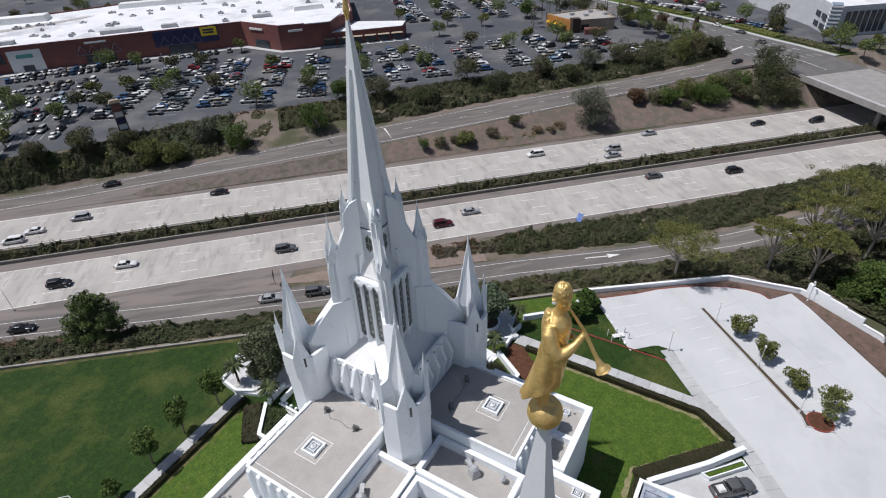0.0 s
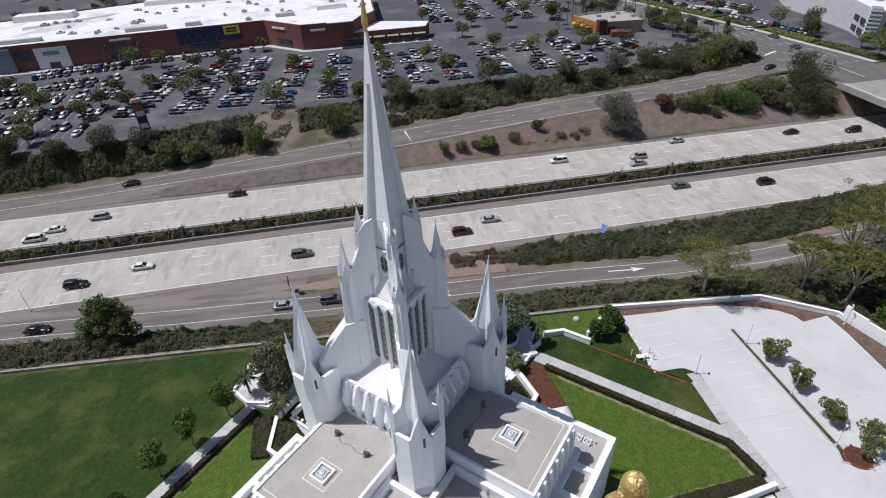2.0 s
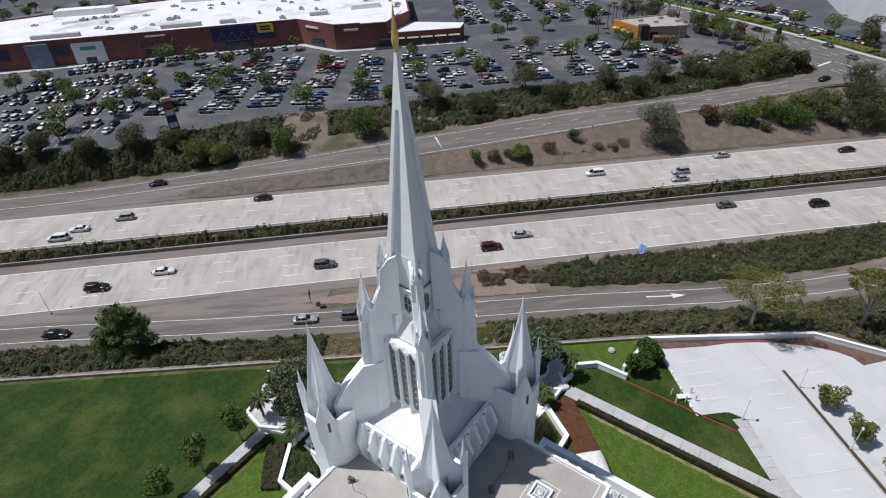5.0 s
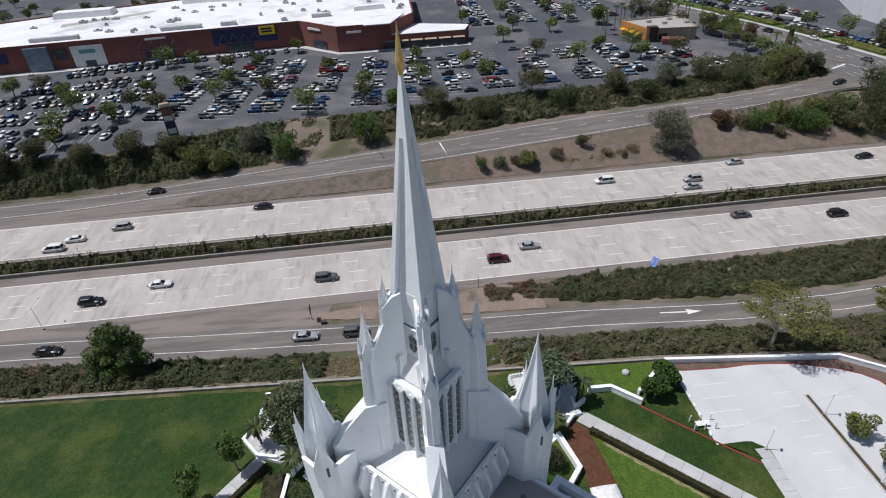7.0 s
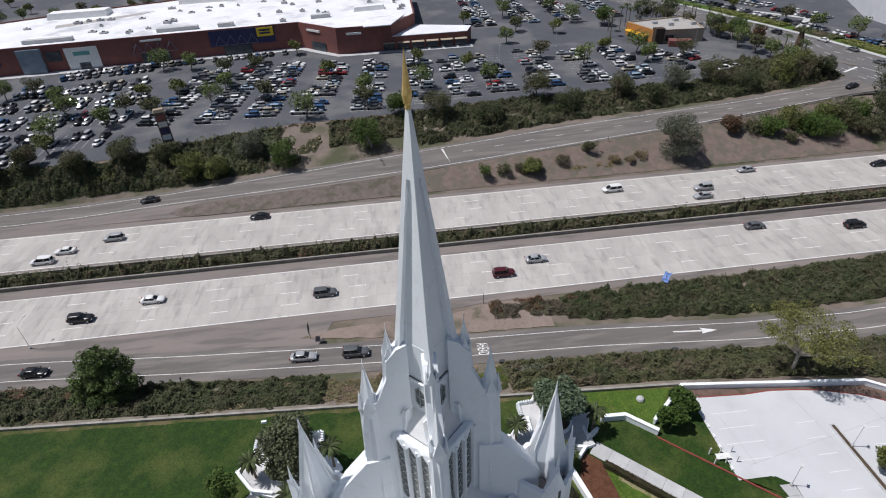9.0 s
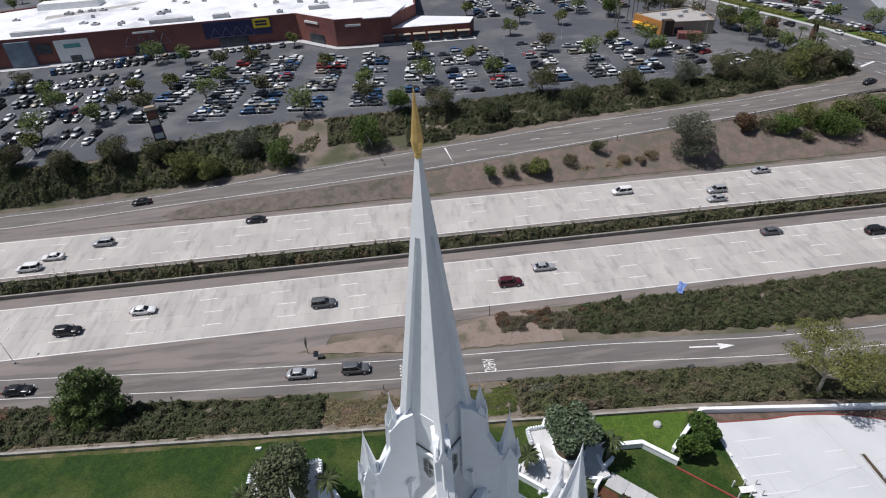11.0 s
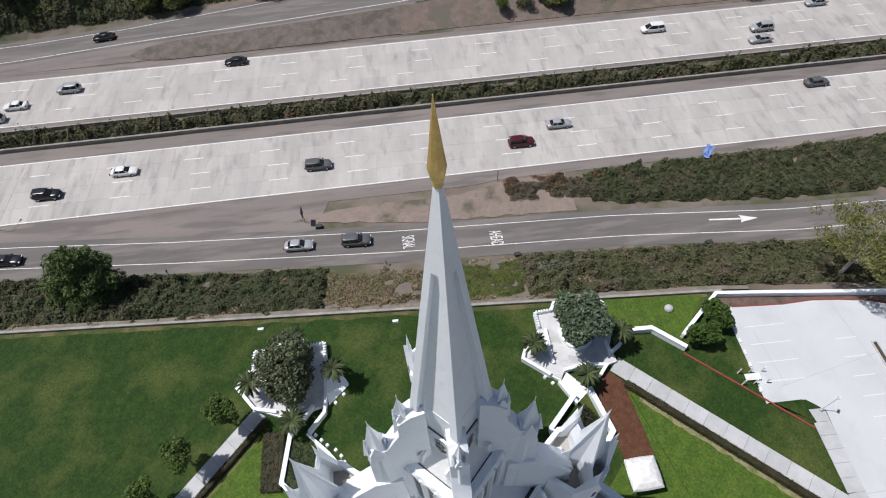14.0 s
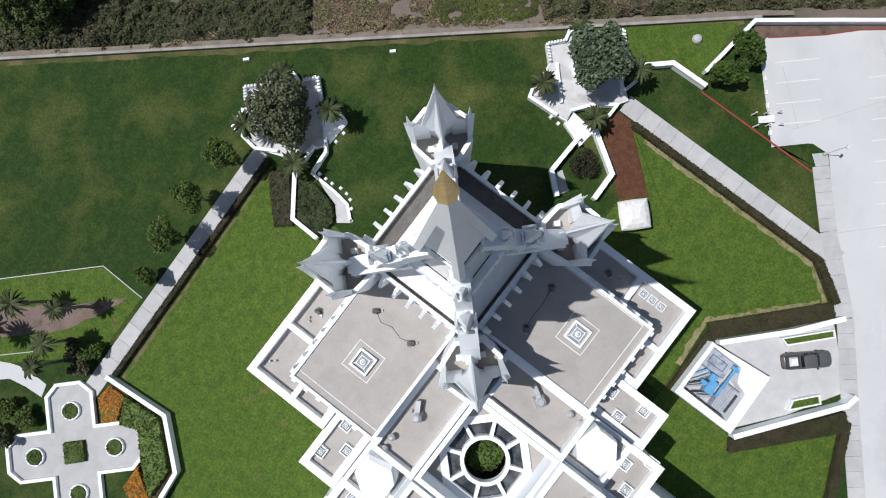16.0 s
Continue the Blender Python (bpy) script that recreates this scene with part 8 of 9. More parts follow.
for s0, v0, ds, dv, h in ((-150, 262, 26, 10, 2.6), (-96, 280, 40, 8, 2.2), (-40, 284, 30, 8, 2.8), (-10, 236, 14, 7, 1.8)):
    part("roof_monitor", sprism([(s0, v0), (s0 + ds, v0 + 2), (s0 + ds, v0 + dv), (s0, v0 + dv - 2)], 11.75, 11.75 + h, top=[(s0 + 0.6, v0 + 0.6), (s0 + ds - 0.6, v0 + 2.6), (s0 + ds - 0.6, v0 + dv - 0.6), (s0 + 0.6, v0 + dv - 2.6)]), M_ROOFW, mall, "low white raised roof block")
for s0, s1 in ((-140, -122), (-90, -74), (-66, -60), (-28, -20)):
    part("roof_screen", sprism([(s0, front_v(s0) + 6), (s1, front_v(s1) + 6), (s1, front_v(s1) + 8.5), (s0, front_v(s0) + 8.5)], 11.75, 13.2), M_CONC, mall, "grey equipment screen on the roof")
tilt_panel("sign_mark", -95, -87, 10.2, 10.9, M_PAINT, 0.4)
part("shop_window", sprism([(-28, 216.9), (-22, 211.2), (-21.6, 211.6), (-27.6, 217.3)], 2.2, 5.6), M_SHOPGLASS, mall)
part("sign_mark", sprism([(-29.5, 218.2), (-24, 213), (-23.7, 213.3), (-29.2, 218.5)], 9.5, 10.3), M_PAINT, mall)
part("sign_mark", sprism([(-13, 206.3), (-7, 206.4), (-7, 207), (-13, 207)], 9.4, 10.2), M_PAINT, mall)
RQ = np.random.default_rng(21)
for i in range(60):
    s, v = RQ.uniform(-165, 12), RQ.uniform(222, 290)
    if v > 250 + (s + 175) * 0.26 or v < front_v(s) + 3 or (-36 < s and v < 226):
        continue
    a, b, h = RQ.uniform(0.5, 1.7), RQ.uniform(0.5, 1.2), RQ.uniform(0.5, 1.2)
    u = thing("roof_unit", "grey air conditioning unit on the mall roof", "roof unit", "mall roof units")
    u.matrix_world = at(s, v, 11.75)
    part("unit_case", box(B(), -a, a, -b, b, 0, h), M_CONC, u)
    part("unit_fan", lathe(B(), [(b * 0.6, h), (b * 0.6, h + 0.25), (b * 0.3, h + 0.3)], 10), M_DKMETAL, u)
sheet("mall_sidewalk", steps(-175, 38, 8), lambda s: ((front_v(s) - 4.5, front_v(s)) if s < -33 else (lerp(s, [(-33, 217.5), (-17, 203.2), (38, 203.6)]), lerp(s, [(-33, 222), (-17, 206.8), (38, 207.4)]))), M_CONC, z=MALL_Z + 0.15, label="pale concrete sidewalk along the shop fronts", category="pavement")

# restaurant and building across the street
res = thing("restaurant", "small tan restaurant with a yellow awning", "building")
RP = [(103.5, 205.5), (108.3, 189.2), (127.5, 187.4), (131, 209)]
part("wall", sprism(RP, MALL_Z - 0.3, 6.4), M_TAN, res)
part("roof", sprism(RP, 6.4, 6.6), M_ROOFG, res)
part("parapet", ring_s(RP, 0.4, 6.4, 7.1), M_TAN, res)
part("corner_tower", sprism([(107.6, 190.6), (108.0, 188.0), (111.4, 187.6), (111.4, 190.6)], MALL_Z - 0.3, 7.9), mat("dark_tower_cladding", (0.07, 0.05, 0.035), (0.05, 0.04, 0.03), 0.5, 0.7), res)
part("front_wall", sprism([(103.1, 205.6), (107.9, 189.3), (108.3, 189.3), (103.5, 205.6)], MALL_Z - 0.3, 7.0), mat("orange_stucco", (0.42, 0.20, 0.06), (0.36, 0.17, 0.05), 0.5, 0.8), res)
part("awning", sprism([(101.6, 203.4), (104.6, 192.0), (107.4, 192.4), (103.6, 204.4)], 4.3, 4.55, top=[(102.8, 203.8), (106.0, 192.2), (107.4, 192.4), (103.6, 204.4)]), M_AWN, res, "sloping yellow awning")
for s0 in (112.5, 117, 121.5):
    part("shop_window", sprism([(s0, 188.6), (s0 + 3.2, 188.3), (s0 + 3.2, 188.6), (s0, 188.9)], 2.8, 5.0), M_SHOPGLASS, res)
for s0, v0 in ((112, 200), (117, 196), (122, 202), (126, 195)):
    part("roof_unit", sprism([(s0, v0), (s0 + 2, v0), (s0 + 2, v0 + 1.6), (s0, v0 + 1.6)], 6.6, 7.6), M_METAL, res)
part("yard_wall", sprism([(111.8, 183.6), (119.8, 180.4), (121, 184.8), (113.2, 187.6)], MALL_Z, 4.2), M_BRICK, res)
off = thing("office_building", "white office block across the street", "building")
OP = [(198.5, 143.5), (222, 141.5), (262, 150), (262, 236), (229, 240), (210.5, 204), (209.5, 188), (205.5, 161.5)]
M_OFFICE = mat("office_white", (0.60, 0.61, 0.63), (0.54, 0.55, 0.57), 0.3, 0.7)
M_OFFGLASS = mat("office_corner_glass", (0.34, 0.40, 0.46), (0.26, 0.32, 0.38), 0.6, 0.15, spec=0.5)
part("wall", sprism(OP, MALL_Z - 0.3, 12.6), M_OFFICE, off)
part("roof", sprism(OP, 12.6, 12.8), M_MALLROOF, off)
part("parapet", ring_s(OP, 0.4, 12.8, 13.5), M_OFFICE, off)
GP = [(195.6, 143.6), (198.4, 141.4), (201.6, 145.0), (199.0, 147.6)]
part("corner_glass", sprism(GP, MALL_Z - 0.3, 14.6), M_OFFGLASS, off, "pale glass corner tower")
for i in range(8):
    z = 3.4 + i * 1.45
    part("window_band", sprism([(195.3, 143.6), (198.4, 141.1), (201.9, 145.0), (199.0, 147.9)], z, z + 0.5), M_OFFICE, off)
for s0, v0, s1, v1 in ((199.9, 149.0, 201.9, 153.4), (202.7, 155.2, 204.6, 159.4)):
    for z in (3.4, 7.2):
        part("office_window", sprism([(s0, v0), (s1, v1), (s1 + 0.4, v1), (s0 + 0.4, v0)], z, z + 2.0), M_SHOPGLASS, off)
for i in range(7):
    s0 = 203 + i * 2.7
    part("office_window", sprism([(s0, 142.9 - 0.09 * (s0 - 203)), (s0 + 1.9, 142.7 - 0.09 * (s0 - 203)), (s0 + 1.9, 143.3 - 0.09 * (s0 - 203)), (s0, 143.5 - 0.09 * (s0 - 203))], 3.2, 11.4), M_SHOPGLASS, off)
for s0, v0 in ((214, 160), (222, 176), (232, 168), (240, 190), (226, 205)):
    part("roof_unit", sprism([(s0, v0), (s0 + 4, v0 + 1), (s0 + 3.4, v0 + 4), (s0 - 0.6, v0 + 3)], 12.8, 14.4), M_METAL, off)

vband("street_sidewalk", V_ST[4:], lambda v: (lerp(v, KERB_F), lerp(v, KERB_F) + 2.4), M_CONC, MALL_Z + 0.15, "pale concrete sidewalk along the street", "pavement")
vband("street_verge", V_ST[4:], lambda v: (lerp(v, KERB_F) + 2.4, lerp(v, KERB_F) + 9.2), M_LAWN2, MALL_Z + 0.12, "green planted verge between street and lot", "grass")
vband("street_median", [v for v in V_ST if v > 145], lambda v: (lerp(v, MID_S) - 1.1, lerp(v, MID_S) + 1.1), mat("median_paving", (0.19, 0.17, 0.155), (0.15, 0.135, 0.12), 0.6, 0.9), MALL_Z + 0.16, "narrow brown paved median in the street", "pavement")
flat("verge_walk", [fw(s, v, 0)[:2] for s, v in ((171.5, 194.5), (174, 194.5), (190, 208.5), (175, 227), (172, 226.5), (186, 209))], MALL_Z, MALL_Z + 0.2, M_CONC, "pale walkway crossing the verge", "pavement")
sheet("ramp_apron", [138, 142, 146, 150, 154.5], lambda s: (lerp(s, [(138, 122.5), (148, 122.0), (154.5, 121.0)]), lerp(s, [(138, 132.8), (146, 135.0), (150, 140.0), (154.5, 141.5)])), M_RAMP, z=lambda s: lerp(s, [(138, framp_z(138) + 0.01), (151, MALL_Z + 0.025), (155, MALL_Z + 0.025)]), label="worn asphalt where the ramp meets the street", category="road")
for i, (v0, v1) in enumerate(((124, 148), (150, 172), (176, 193), (199, 236))):
    pts = [fw(lerp(v, KERB_F) + 3.2, v, 0)[:2] for v in (v0, (v0 + v1) / 2, v1)] + [fw(lerp(v, KERB_F) + 8.4, v, 0)[:2] for v in (v1, (v0 + v1) / 2, v0)]
    hedge("street_hedge", "olive hedge strip on the street verge", pts, 1.0, (L_OLIVE, L_YELLOW)[i % 2], 0.5, 1.1, 77 + i, base=MALL_Z)
# fan palm with a thick brown skirt on the median
x, y, _ = fw(152.6, 165.5, 0)
sk = palm("skirted_palm", "palm with a thick skirt of dead brown fronds", (x, y, MALL_Z + 0.15), 8.0, 2.6, n=60, seed=301)
part("frond_skirt", lathe(B(), [(0.7, 1.2), (1.15, 1.6), (1.25, 3.4), (1.0, 5.6), (0.6, 7.6)], 14), mat("dead_frond_skirt", (0.13, 0.085, 0.055), (0.085, 0.058, 0.04), 3.0, 0.95, bump=0.8, bscale=6, grain=0.3), sk, "brown skirt of dead fronds")
# pylon sign
pyl = thing("pylon_sign", "tall stone pylon sign with plain coloured plates", "sign")
pyl.matrix_world = at(-62.4, 127.5, MALL_Z - 0.6, 20)
part("pillar", prism(B(), rect(1.5, 0.8), 0, 10.5, rect(1.3, 0.7)), mat("pylon_stone", (0.12, 0.09, 0.075), (0.09, 0.07, 0.06), 0.8, 0.9), pyl)
part("cap", prism(B(), rect(1.6, 0.95), 10.5, 11.3, rect(1.2, 0.7)), M_TAN, pyl)
for i in range(4):
    part("sign_plate", box(B(), -1.1, 1.1, -0.95, -0.78, 2.6 + i * 1.9, 4.1 + i * 1.9), (M_PAINT, M_NAVY, M_METAL, M_BRICK)[i], pyl)

# parked cars: rows towards the shops, and rows along them
COL = ["white"] * 5 + ["silver"] * 5 + ["grey"] * 5 + ["black"] * 5 + ["blue"] * 2 + ["beige"] * 2 + ["white", "silver", "black"] * 2 + ["red"] * 1 + ["pale blue"] * 1
SH = ["sedan"] * 5 + ["suv"] * 4 + ["van", "pickup"]
PR = random.Random(5)
spots = []
stall = B()
for (s0, v0), (s1, v1), fill in (((-72, 143), (-62.5, 200), 0.88), ((-54.2, 141), (-47.2, 202), 0.9), ((-39.6, 143), (-34.2, 198), 0.92), ((-25.2, 142), (-16.2, 196), 0.9), ((-7.1, 142), (-1.7, 194), 0.82), ((9.9, 144), (15, 196), 0.6), ((26, 146), (25, 192), 0.5), ((39, 148), (39.5, 194), 0.5), ((55, 149), (56, 194), 0.55), ((72, 150), (72, 190), 0.6), ((88, 150), (88, 186), 0.7), ((104, 152), (102, 182), 0.6), ((120, 152), (112, 178), 0.6)):
    L = math.hypot(s1 - s0, v1 - v0)
    hd = math.degrees(math.atan2(v1 - v0, s1 - s0))
    k = int(L / 2.75)
    ds, dv = (s1 - s0) / L, (v1 - v0) / L
    for i in range(k):
        for side in (-1, 1):
            s, v = s0 + ds * 2.75 * (i + 0.5) - dv * side * 2.6, v0 + dv * 2.75 * (i + 0.5) + ds * side * 2.6
            if PR.random() < fill and i % 9 != 4:
                spots.append((s, v, hd + 90 + (180 if PR.random() < 0.5 else 0)))
            p, q = (s0 + ds * 2.75 * i, v0 + dv * 2.75 * i), (s0 + ds * 2.75 * i - dv * side * 5.2, v0 + dv * 2.75 * i + ds * side * 5.2)
            stall.faces.new([stall.verts.new(fw(a + ds * w, b + dv * w, MALL_Z + 0.02)) for (a, b), w in ((p, -0.06), (q, -0.06), (q, 0.06), (p, 0.06))])
for s0, s1, v, tilt, fill in ((-122, -88, 202, 0.16, 0.93), (-130, -86, 184, 0.06, 0.95), (-136, -80, 169.5, 0.0, 0.9), (-128, -80, 153.5, 0.0, 0.85), (-118, -80, 139, -0.1, 0.45), (-112, -92, 128.5, -0.1, 0.4)):
    k = int((s1 - s0) / 2.75)
    for i in range(k):
        for side in (-1, 1):
            s = s0 + 2.75 * (i + 0.5)
            vv = v + tilt * (s - s0) + side * 2.6
            if vv < lerp(s, LOT_EDGE) + 3:
                continue
            if PR.random() < fill and i % 8 != 5:
                spots.append((s, vv, 90 + math.degrees(math.atan(tilt)) + (180 if PR.random() < 0.5 else 0)))
            a = s - 1.375
            stall.faces.new([stall.verts.new(fw(p, q, MALL_Z + 0.02)) for p, q in ((a - 0.06, vv - 2.6), (a + 0.06, vv - 2.6), (a + 0.06, vv + 2.6), (a - 0.06, vv + 2.6))])
for i in range(26):
    if PR.random() < 0.8:
        spots.append((-108 + i * 2.75, front_v(-108 + i * 2.75) - 7.6, 90))
tagged(part("mall_stall_line", stall, M_STALL), "worn white stall lines in the mall lot", "parking marking", kind="structure")
for k in (13.5, 27.5, 33.0):
    for i in range(40):
        v = 158 + i * 2.85
        if PR.random() < 0.8 and i % 10 != 6 and not (v < 206 and k > 20):
            spots.append((lerp(v, KERB_F) + k, v, 12))
for s in (46, 52, 66, 72, 86, 92, 106, 112):
    for i in range(26):
        if PR.random() < 0.75:
            spots.append((s, 236 + i * 2.8, 0))
spots.sort(key=lambda p: p[1])
near_spots, rest_spots = spots[:290], spots[290:]
for s, v, hd in near_spots:
    shape, colour = PR.choice(SH), PR.choice(COL)
    car(shape, colour, at(s + PR.uniform(-0.15, 0.15), v + PR.uniform(-0.2, 0.2), MALL_Z + 0.01, hd + PR.uniform(-2, 2)), colour + " " + shape + " parked in a stall of the mall lot", "mall cars")


def joined_cars(rows):
    """All the remaining parked cars in one mesh with several materials."""
    verts, faces, slots = [], [], []
    mats, index = [], {}

    def slot(m):
        if m.name not in index:
            index[m.name] = len(mats)
            mats.append(m)
        return index[m.name]

    for s, v, hd in rows:
        shape, colour = PR.choice(SH), PR.choice(COL)
        key = (shape, colour, False)
        if key not in CARS:
            continue
        m = at(s, v, MALL_Z + 0.01, hd)
        for ch in CARS[key].children:
            if ch.name.startswith("wheel") and ch.location.y < 0:
                continue
            k = m @ Matrix.Translation(ch.location)
            base = len(verts)
            verts.extend([tuple(k @ w.co) for w in ch.data.vertices])
            sl = slot(ch.data.materials[0])
            for p in ch.data.polygons:
                faces.append([base + i for i in p.vertices])
                slots.append(sl)
    me = bpy.data.meshes.new("parked_cars")
    me.from_pydata(verts, [], faces)
    for m in mats:
        me.materials.append(m)
    me.polygons.foreach_set("material_index", slots)
    return me


tagged(new("parked_cars", joined_cars(rest_spots)), "more parked cars of all colours in the mall lot", "cars", kind="stuff")

# mall trees: a few shapes, copied
protos = []
for i, (h, r, lm) in enumerate(((6.8, 3.5, L_MALL), (7.4, 3.8, L_OLIVE), (6.0, 3.2, L_YELLOW), (8.0, 4.4, L_MALL))):
    protos.append((h, r, lm))
LOTTREES = [(-132, 180), (-122, 181), (-95, 127.5), (-98, 137), (-86, 146), (-83, 155), (-80.6, 168.5), (-85, 203), (-73.5, 200), (-72.6, 150), (-70, 169), (-56, 157), (-54.8, 172), (-39, 159), (-34, 211), (-25, 139.5), (-7, 157), (-6.3, 145), (14, 185), (12.7, 158), (36, 158.6), (60, 181), (85, 182.6), (96.6, 179), (96, 168), (-47, 190), (-20, 178), (-101, 156), (-110, 170), (-58, 190), (30, 175), (72, 168), (52, 205), (60, 222), (75, 215), (88, 232), (100, 225), (125, 224), (40, 240), (60, 250), (84, 255), (110, 168), (136, 190), (136, 176), (139, 161), (130, 206), (187, 158), (184, 176), (179, 192), (175, 206), (166, 232), (160, 252), (140, 152), (138, 168), (140, 190), (137, 198), (143, 186), (126, 216), (191, 138), (196, 134), (190, 118), (196, 112), (200, 122), (186, 126)]
made = {}
for i, (s, v) in enumerate(LOTTREES):
    h, r, lm = protos[i % 4]
    x, y, _ = fw(s, v, 0)
    k = 0.85 + 0.3 * PR.random()
    if i % 4 not in made:
        made[i % 4] = tree("mall_tree", "leafy parking lot tree on the mall asphalt", (x, y, MALL_Z), h, r, lm, M_BARK, 1300, 0.40, 10, 0.42, low=0.35, group="mall trees", seed=200 + i)
    else:
        copy_thing(made[i % 4], pose(x, y, MALL_Z, 0, 0, PR.uniform(0, 360)))
for i, (s, v, h, r, lm) in enumerate(((140.5, 187.5, 9.0, 4.6, L_MID), (137.0, 194.0, 8.5, 4.8, L_DARK), (146.2, 180.5, 6.5, 3.4, L_RUST), (188.5, 163.5, 10.0, 4.6, L_DARK), (184.5, 157.0, 8.0, 3.8, L_OLIVE), (138.0, 143.0, 8.5, 4.2, L_YELLOW), (143.0, 139.0, 6.5, 3.8, L_DARK), (118, 225, 9, 4.5, L_DARK), (100, 222, 9, 4.5, L_MID), (133, 228, 9, 5, L_DARK))):
    x, y, _ = fw(s, v, 0)
    tree("street_tree", "full leafy tree beside the street", (x, y, MALL_Z), h, r, lm, M_BARK, 3600, 0.32, 14, 0.3, low=0.2, group="street trees", seed=360 + i)
tallp = None
for i, (s, v) in enumerate(((104, 214), (108, 218), (116, 222), (124, 214), (130, 210), (133, 206), (128, 222), (98, 212), (106, 210), (112, 216), (120, 218), (136, 214), (139, 206), (126, 232), (96, 204), (141, 149), (140, 156), (140, 146), (139, 171), (137, 183))):
    x, y, _ = fw(s, v, 0)
    if tallp is None:
        tallp = palm("fan_palm", "tall palm beside the restaurant", (x, y, MALL_Z), 9.0, 2.2, seed=99)
        tagged(tallp, group="fan palms")
    else:
        copy_thing(tallp, pose(x, y, MALL_Z, 0, 0, i * 40))
for s, v in ((-97, 165), (-30, 172), (42, 172), (70, 195), (118, 176), (-60, 185), (8, 172)):
    x, y, _ = fw(s, v, 0)
    street_lamp(x, y, MALL_Z, 8.5, "tall pale lamp post in the mall lot")
for i in range(90):
    s, v = -250 + i * 5.2 + PR.uniform(-4, 4), PR.uniform(304, 420)
    if -100 < s < 20 and v < 312:
        continue
    x, y, _ = fw(s, v, 0)
    copy_thing(made[i % 4], pose(x, y, MALL_Z - 0.1, 0, 0, i * 50))

# ---- overpass ----
ov = thing("overpass", "concrete overpass carrying the street across the freeway", "bridge", kind="structure")
part("deck", sprism([(153.4, 52), (180.6, 52), (180.6, 106), (153.4, 106)], 1.0, 2.06), mat("bridge_concrete", (0.33, 0.315, 0.30), (0.27, 0.26, 0.25), 0.4, 0.85, grain=0.06), ov)
for s in (153.4, 180.2):
    part("bridge_rail", sprism([(s, 40), (s + 0.4, 40), (s + 0.4, 107), (s, 107)], 2.06, 2.85), MATS["bridge_concrete"], ov)
part("bridge_walk", sprism([(153.8, 52), (156.4, 52), (156.4, 106), (153.8, 106)], 2.06, 2.22), M_CONC, ov, "pale bridge sidewalk")
for v in (77.6,):
    for s in (157, 163, 169, 175):
        x, y, _ = fw(s, v, 0)
        bm = lathe(B(), [(0.7, ROAD_Z - 0.2), (0.7, 0.5)], 14, (x, y))
        part("pier", bm, MATS["bridge_concrete"], ov)
for v0, v1, v2 in ((98.5, 104, 121), (54.6, 50, 40)):
    bm = B()
    a = [fw(153.6, v0, ROAD_Z - 0.1), fw(181.5, v0, ROAD_Z - 0.1), fw(181.5, v1, 0.95), fw(153.6, v1, 0.95), fw(153.6, v2, 1.9), fw(181.5, v2, 1.9), fw(181.5, v2, ROAD_Z), fw(153.6, v2, ROAD_Z)]
    vs = [bm.verts.new(p) for p in a]
    for f in ((0, 1, 2, 3), (3, 2, 5, 4), (4, 5, 6, 7), (0, 3, 4, 7), (1, 6, 5, 2), (0, 7, 6, 1)):
        bm.faces.new([vs[i] for i in f])
    part("abutment", bm, M_DIRT, ov, "earth slope under the bridge end")
bm = B()
for k, dash in ((0.26, 3), (0.5, 3), (0.74, 3)):
    for side in (0, 1):
        for v in steps(124, 300, 9):
            def lane(q):
                a, b = (lerp(q, KERB_N), lerp(q, MID_S) - 1.1) if side == 0 else (lerp(q, MID_S) + 1.1, lerp(q, KERB_F))
                return a + (b - a) * k
            bm.faces.new([bm.verts.new(fw(lane(q) + w, q, MALL_Z + 0.04)) for q, w in ((v, -0.1), (v, 0.1), (v + dash, 0.1), (v + dash, -0.1))])
for pts in (((152.6, 141.2), (153.0, 140.5), (160.6, 144.2), (160.2, 144.9)), ((156.0, 128.0), (156.3, 127.5), (166.5, 131.6), (166.2, 132.1))):
    bm.faces.new([bm.verts.new(fw(p, q, MALL_Z + 0.045)) for p, q in pts])
for v in steps(110, 142, 2):
    bm.faces.new([bm.verts.new(fw(lerp(q, MID_S) + w, q, MALL_Z + 0.042)) for q, w in ((v, -0.12), (v, 0.12), (v + 2, 0.12), (v + 2, -0.12))])
tagged(part("street_line", bm, M_PAINT), "white painted street lane lines", "road marking", kind="structure")
for i, (s, v, hd, c) in enumerate(((172.0, 161.8, 100, "grey"), (160.5, 190.0, 105, "black"), (170.2, 175.5, 100, "white"), (149.2, 171.0, -84, "black"), (146.5, 205, -78, "white"), (136, 238, -72, "silver"), (169.5, 146, 98, "grey"))):
    car("suv" if i % 2 else "sedan", c, at(s, v, MALL_Z + 0.03, hd), c + " car driving along the street", "street cars", True)
car("sedan", "black", at(145.6, 128.0, framp_z(138) + 0.57, 195), "black car turning onto the far ramp", "street cars", True)

# ---- roadside things ----
gr = thing("guard_rail", "dark metal guard rail along the far ramp", "guard rail")
rail_pts = steps(92, 150, 4)
for a, b in zip(rail_pts, rail_pts[1:]):
    pa, pb = fw(a, lerp(a, FRAMP_NEAR) - 0.5, framp_z(a) + 0.62), fw(b, lerp(b, FRAMP_NEAR) - 0.5, framp_z(b) + 0.62)
    bm = B()
    tube(bm, pa, pb, 0.12, n=4)
    part("rail", bm, M_DKMETAL, gr)
    bm = B()
    tube(bm, (pa[0], pa[1], pa[2] - 0.7), pa, 0.09, n=5)
    part("post", bm, M_DKMETAL, gr)
sig = thing("ramp_meter", "dark ramp meter mast with signal heads", "traffic signal")
z = framp_z(-7)
bm = B()
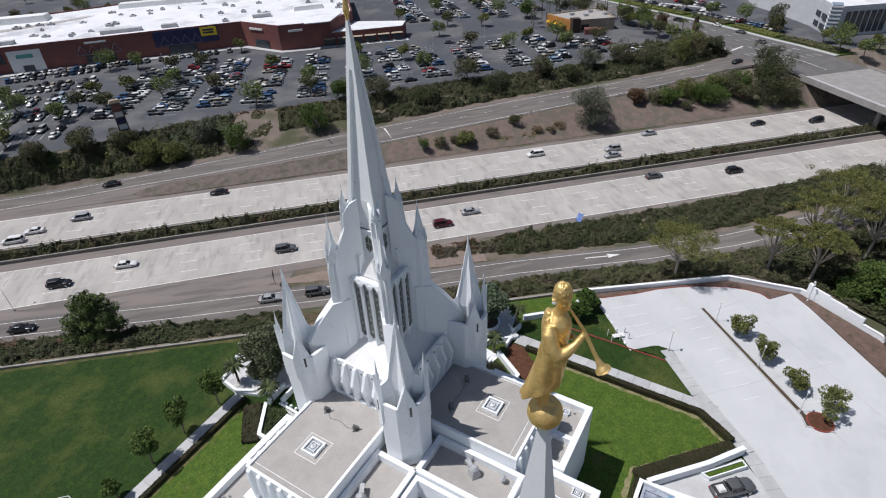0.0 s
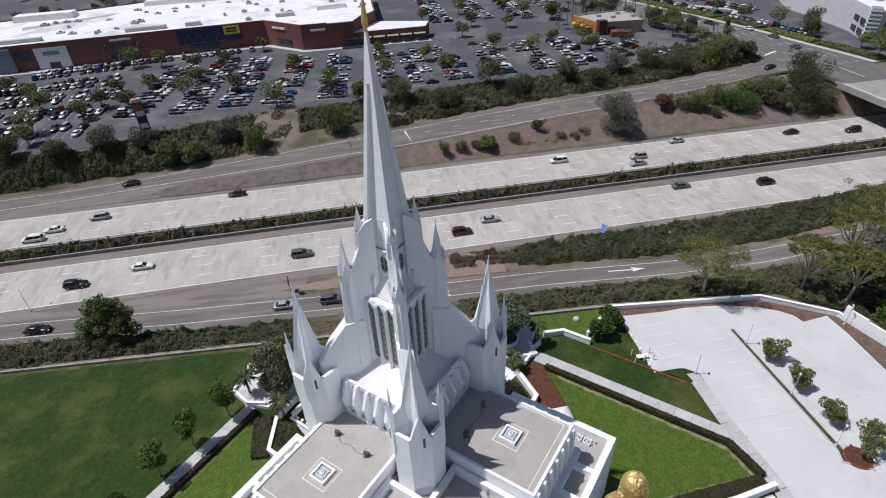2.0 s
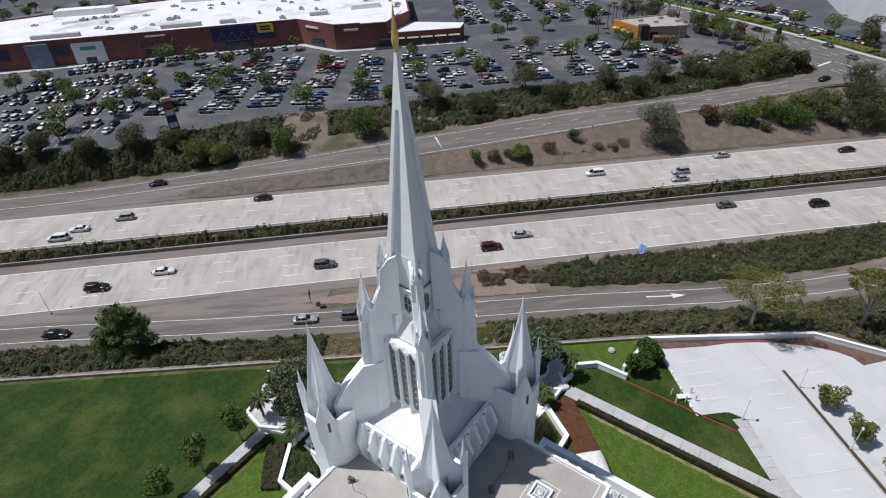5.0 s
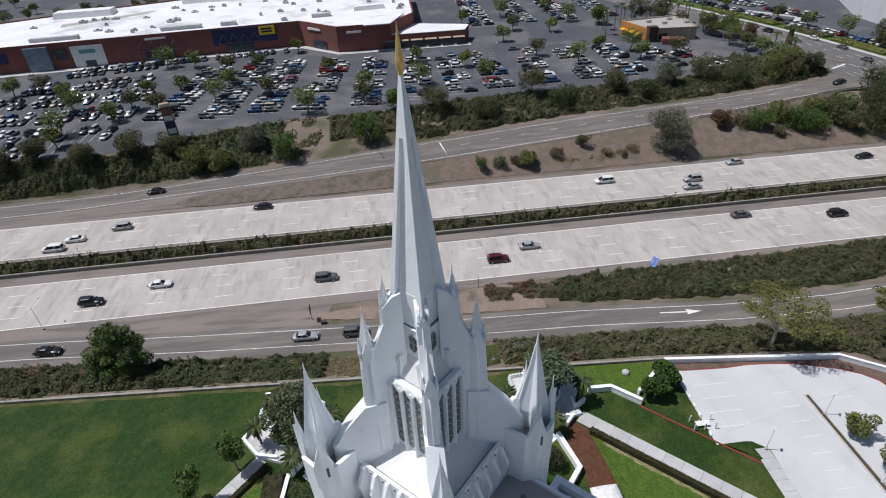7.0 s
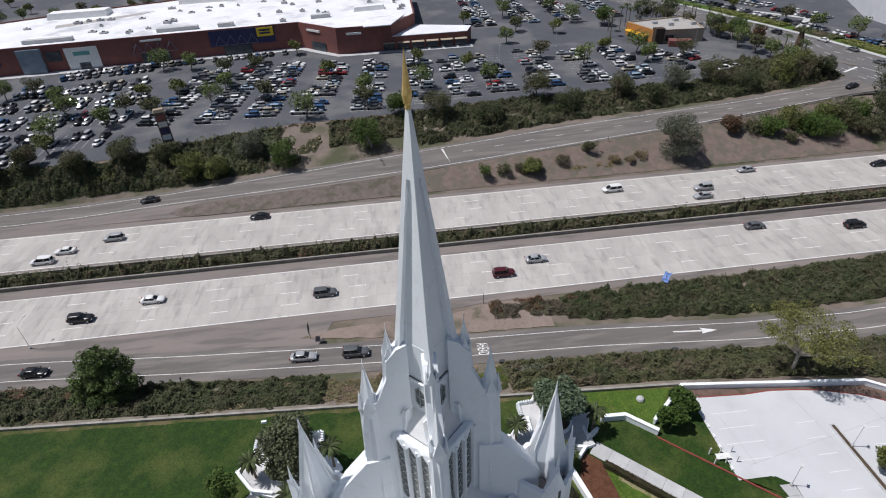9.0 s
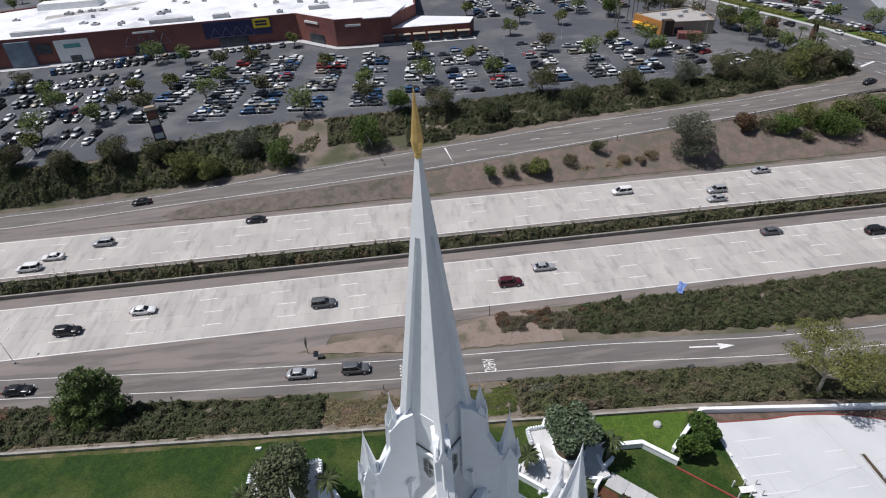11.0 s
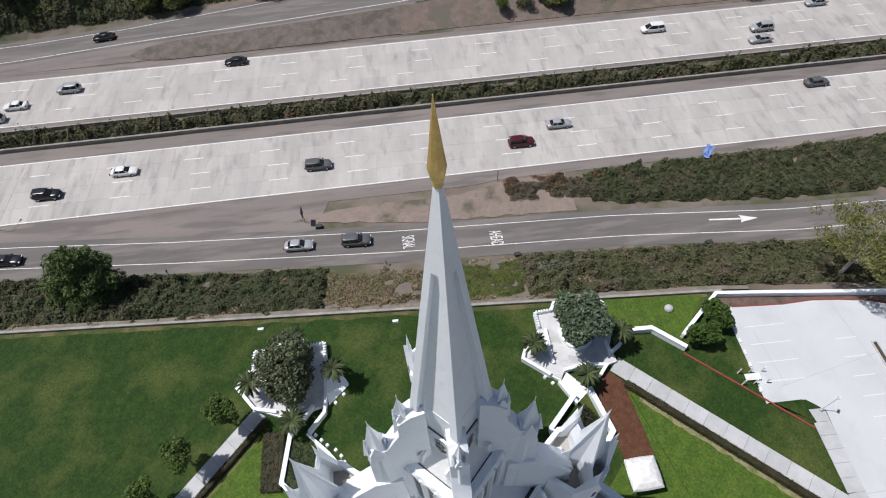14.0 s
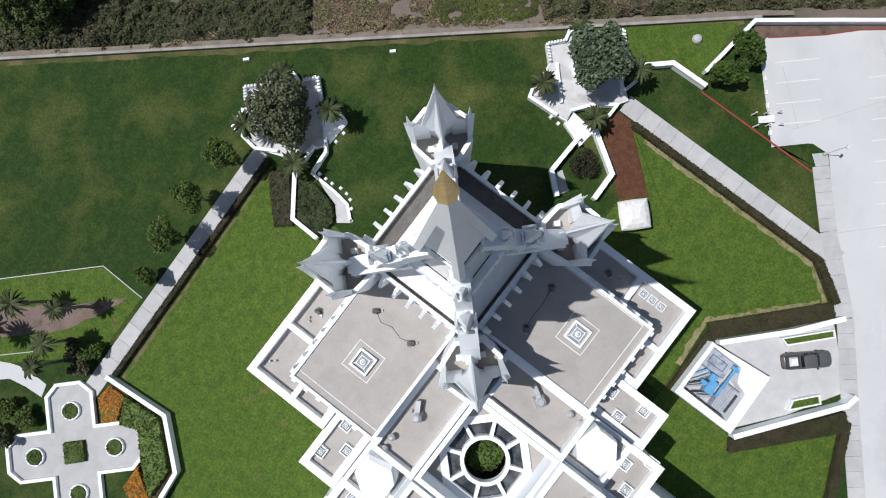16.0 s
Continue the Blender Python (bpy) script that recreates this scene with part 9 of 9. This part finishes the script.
tube(bm, fw(-7, 121.0, z - 0.2), fw(-7, 121.0, z + 6.5), 0.13, 0.09, 8)
part("pole", bm, M_DKMETAL, sig)
bm = B()
tube(bm, fw(-7, 121.0, z + 6.0), fw(-5.4, 113.5, z + 6.6), 0.09, 0.06, 6)
part("mast_arm", bm, M_DKMETAL, sig)
for t in (0.55, 0.95):
    x, y, _ = fw(-7 + 1.6 * t, 121 - 7.5 * t, 0)
    part("signal_head", box(B(), x - 0.2, x + 0.2, y - 0.2, y + 0.2, z + 5.5, z + 6.4), M_DKMETAL, sig)
rl = thing("pipe_rail", "dark pipe railing above the far ramp", "railing")
for a, b in zip(steps(-12, 4, 2), steps(-12, 4, 2)[1:]):
    bm = B()
    for h in (0.5, 1.0):
        tube(bm, fw(a, lerp(a, FRAMP_FAR) + 1.0, framp_z(a) + h), fw(b, lerp(b, FRAMP_FAR) + 1.0, framp_z(b) + h), 0.05, n=4)
    tube(bm, fw(a, lerp(a, FRAMP_FAR) + 1.0, framp_z(a) - 0.2), fw(a, lerp(a, FRAMP_FAR) + 1.0, framp_z(a) + 1.05), 0.06, n=4)
    part("rail_bay", bm, M_DKMETAL, rl)


def road_sign(s, v, h, label, plate=(0.9, 0.9), dark=True, z=None):
    x, y, g = fw(s, v)
    ob = thing("road_sign", label, "road sign", "road signs", loc=(x, y, g if z is None else z), rz=TURN)
    bm = B()
    tube(bm, (0, 0, -0.2), (0, 0, h), 0.05, n=6)
    part("post", bm, M_DKMETAL, ob)
    part("plate", box(B(), -0.03, 0.03, -plate[0] / 2, plate[0] / 2, h - plate[1], h), M_DKMETAL if dark else M_PAINT, ob)
    return ob


road_sign(-18.9, 49.6, 3.6, "tall exit sign seen from behind at the gore", (1.4, 1.6))
road_sign(14.2, 54.0, 2.6, "thin marker post at the gore", (0.15, 0.5))
for s, v in ((-40, 42.2), (-6, 39.2), (60.5, 111.5), (102, 116)):
    road_sign(s, v, 1.5, "small dark roadside marker", (0.4, 0.5))
for s, v in ((-16.6, 48.2), (14.5, 38.0), (44.5, 36.0)):
    x, y, g = fw(s, v)
    ob = thing("utility_box", "small dark utility box beside the ramp", "utility box", "utility boxes", loc=(x, y, g), rz=TURN)
    part("case", prism(B(), rect(0.5, 0.35), -0.1, 0.7, rect(0.46, 0.32)), M_DKMETAL, ob)
for s, v, a in ((-70.7, 55.6, 80),):
    x, y, g = fw(s, v)
    street_lamp(x, y, g, 5.6, "slender freeway lamp with an arm over the road", radians(a) + TURN, 2.4)
tp = thing("blue_tarp", "crumpled blue tarp on the shoulder shrubs", "tarp")
x, y, g = fw(50.9, 53.6)
tr = np.random.default_rng(3)
bm = B()
gridp = [[bm.verts.new((x + (i - 3) * 0.33 + tr.normal() * 0.08, y + (j - 2) * 0.33 + tr.normal() * 0.08, g + 1.2 + 0.35 * tr.random() + 0.18 * i)) for j in range(5)] for i in range(7)]
for p, q in zip(gridp, gridp[1:]):
    for j in range(4):
        bm.faces.new((p[j], q[j], q[j + 1], p[j + 1]))
part("sheet_cloth", bm, mat("blue_tarp_cloth", (0.12, 0.20, 0.46), (0.20, 0.29, 0.52), 1.5, 0.6), tp)

# ---- freeway slabs, last ----
fwy = thing("freeway", "light concrete freeway slabs with tyre wear", "road", kind="structure")
me = bpy.data.meshes.new("concrete_slab")
sb = box(B(), -2.285, 2.285, -1.85, 1.85, -0.1, 0.0)
sb.to_mesh(me)
sb.free()
me.materials.append(M_SLAB)
for i in range(70):
    for lane in range(4):
        ob = new("concrete_slab", me)
        s, v = -110 + i * 4.6, 58.25 + lane * 3.72
        x, y, _ = fw(s, v, 0)
        ob.location, ob.rotation_euler, ob.parent = (x, y, ROAD_Z + 0.05), (0, 0, TURN), fwy
bm = B()
for i in range(114):
    for lane in range(8):
        s = -240 + i * 4.6
        v = (58.25 if lane < 4 else 83.85) + (lane % 4) * 3.72
        if lane < 4 and -112.5 < s < 210:
            continue
        a = [bm.verts.new(fw(s + p, v + q, ROAD_Z + 0.05)) for p, q in ((-2.285, -1.85), (2.285, -1.85), (2.285, 1.85), (-2.285, 1.85))]
        bm.faces.new(a)
rest = part("far_slabs", bm, mat("far_freeway_concrete", (0.465, 0.44, 0.412), (0.385, 0.362, 0.34), 0.35, 0.85, grain=0.08, island=0.06, stretch=(ROAD, 0.8, 0.22), c3=(0.30, 0.285, 0.272), scale3=0.75, lo3=0.53, hi3=0.74), fwy)
tagged(rest, kind="stuff")
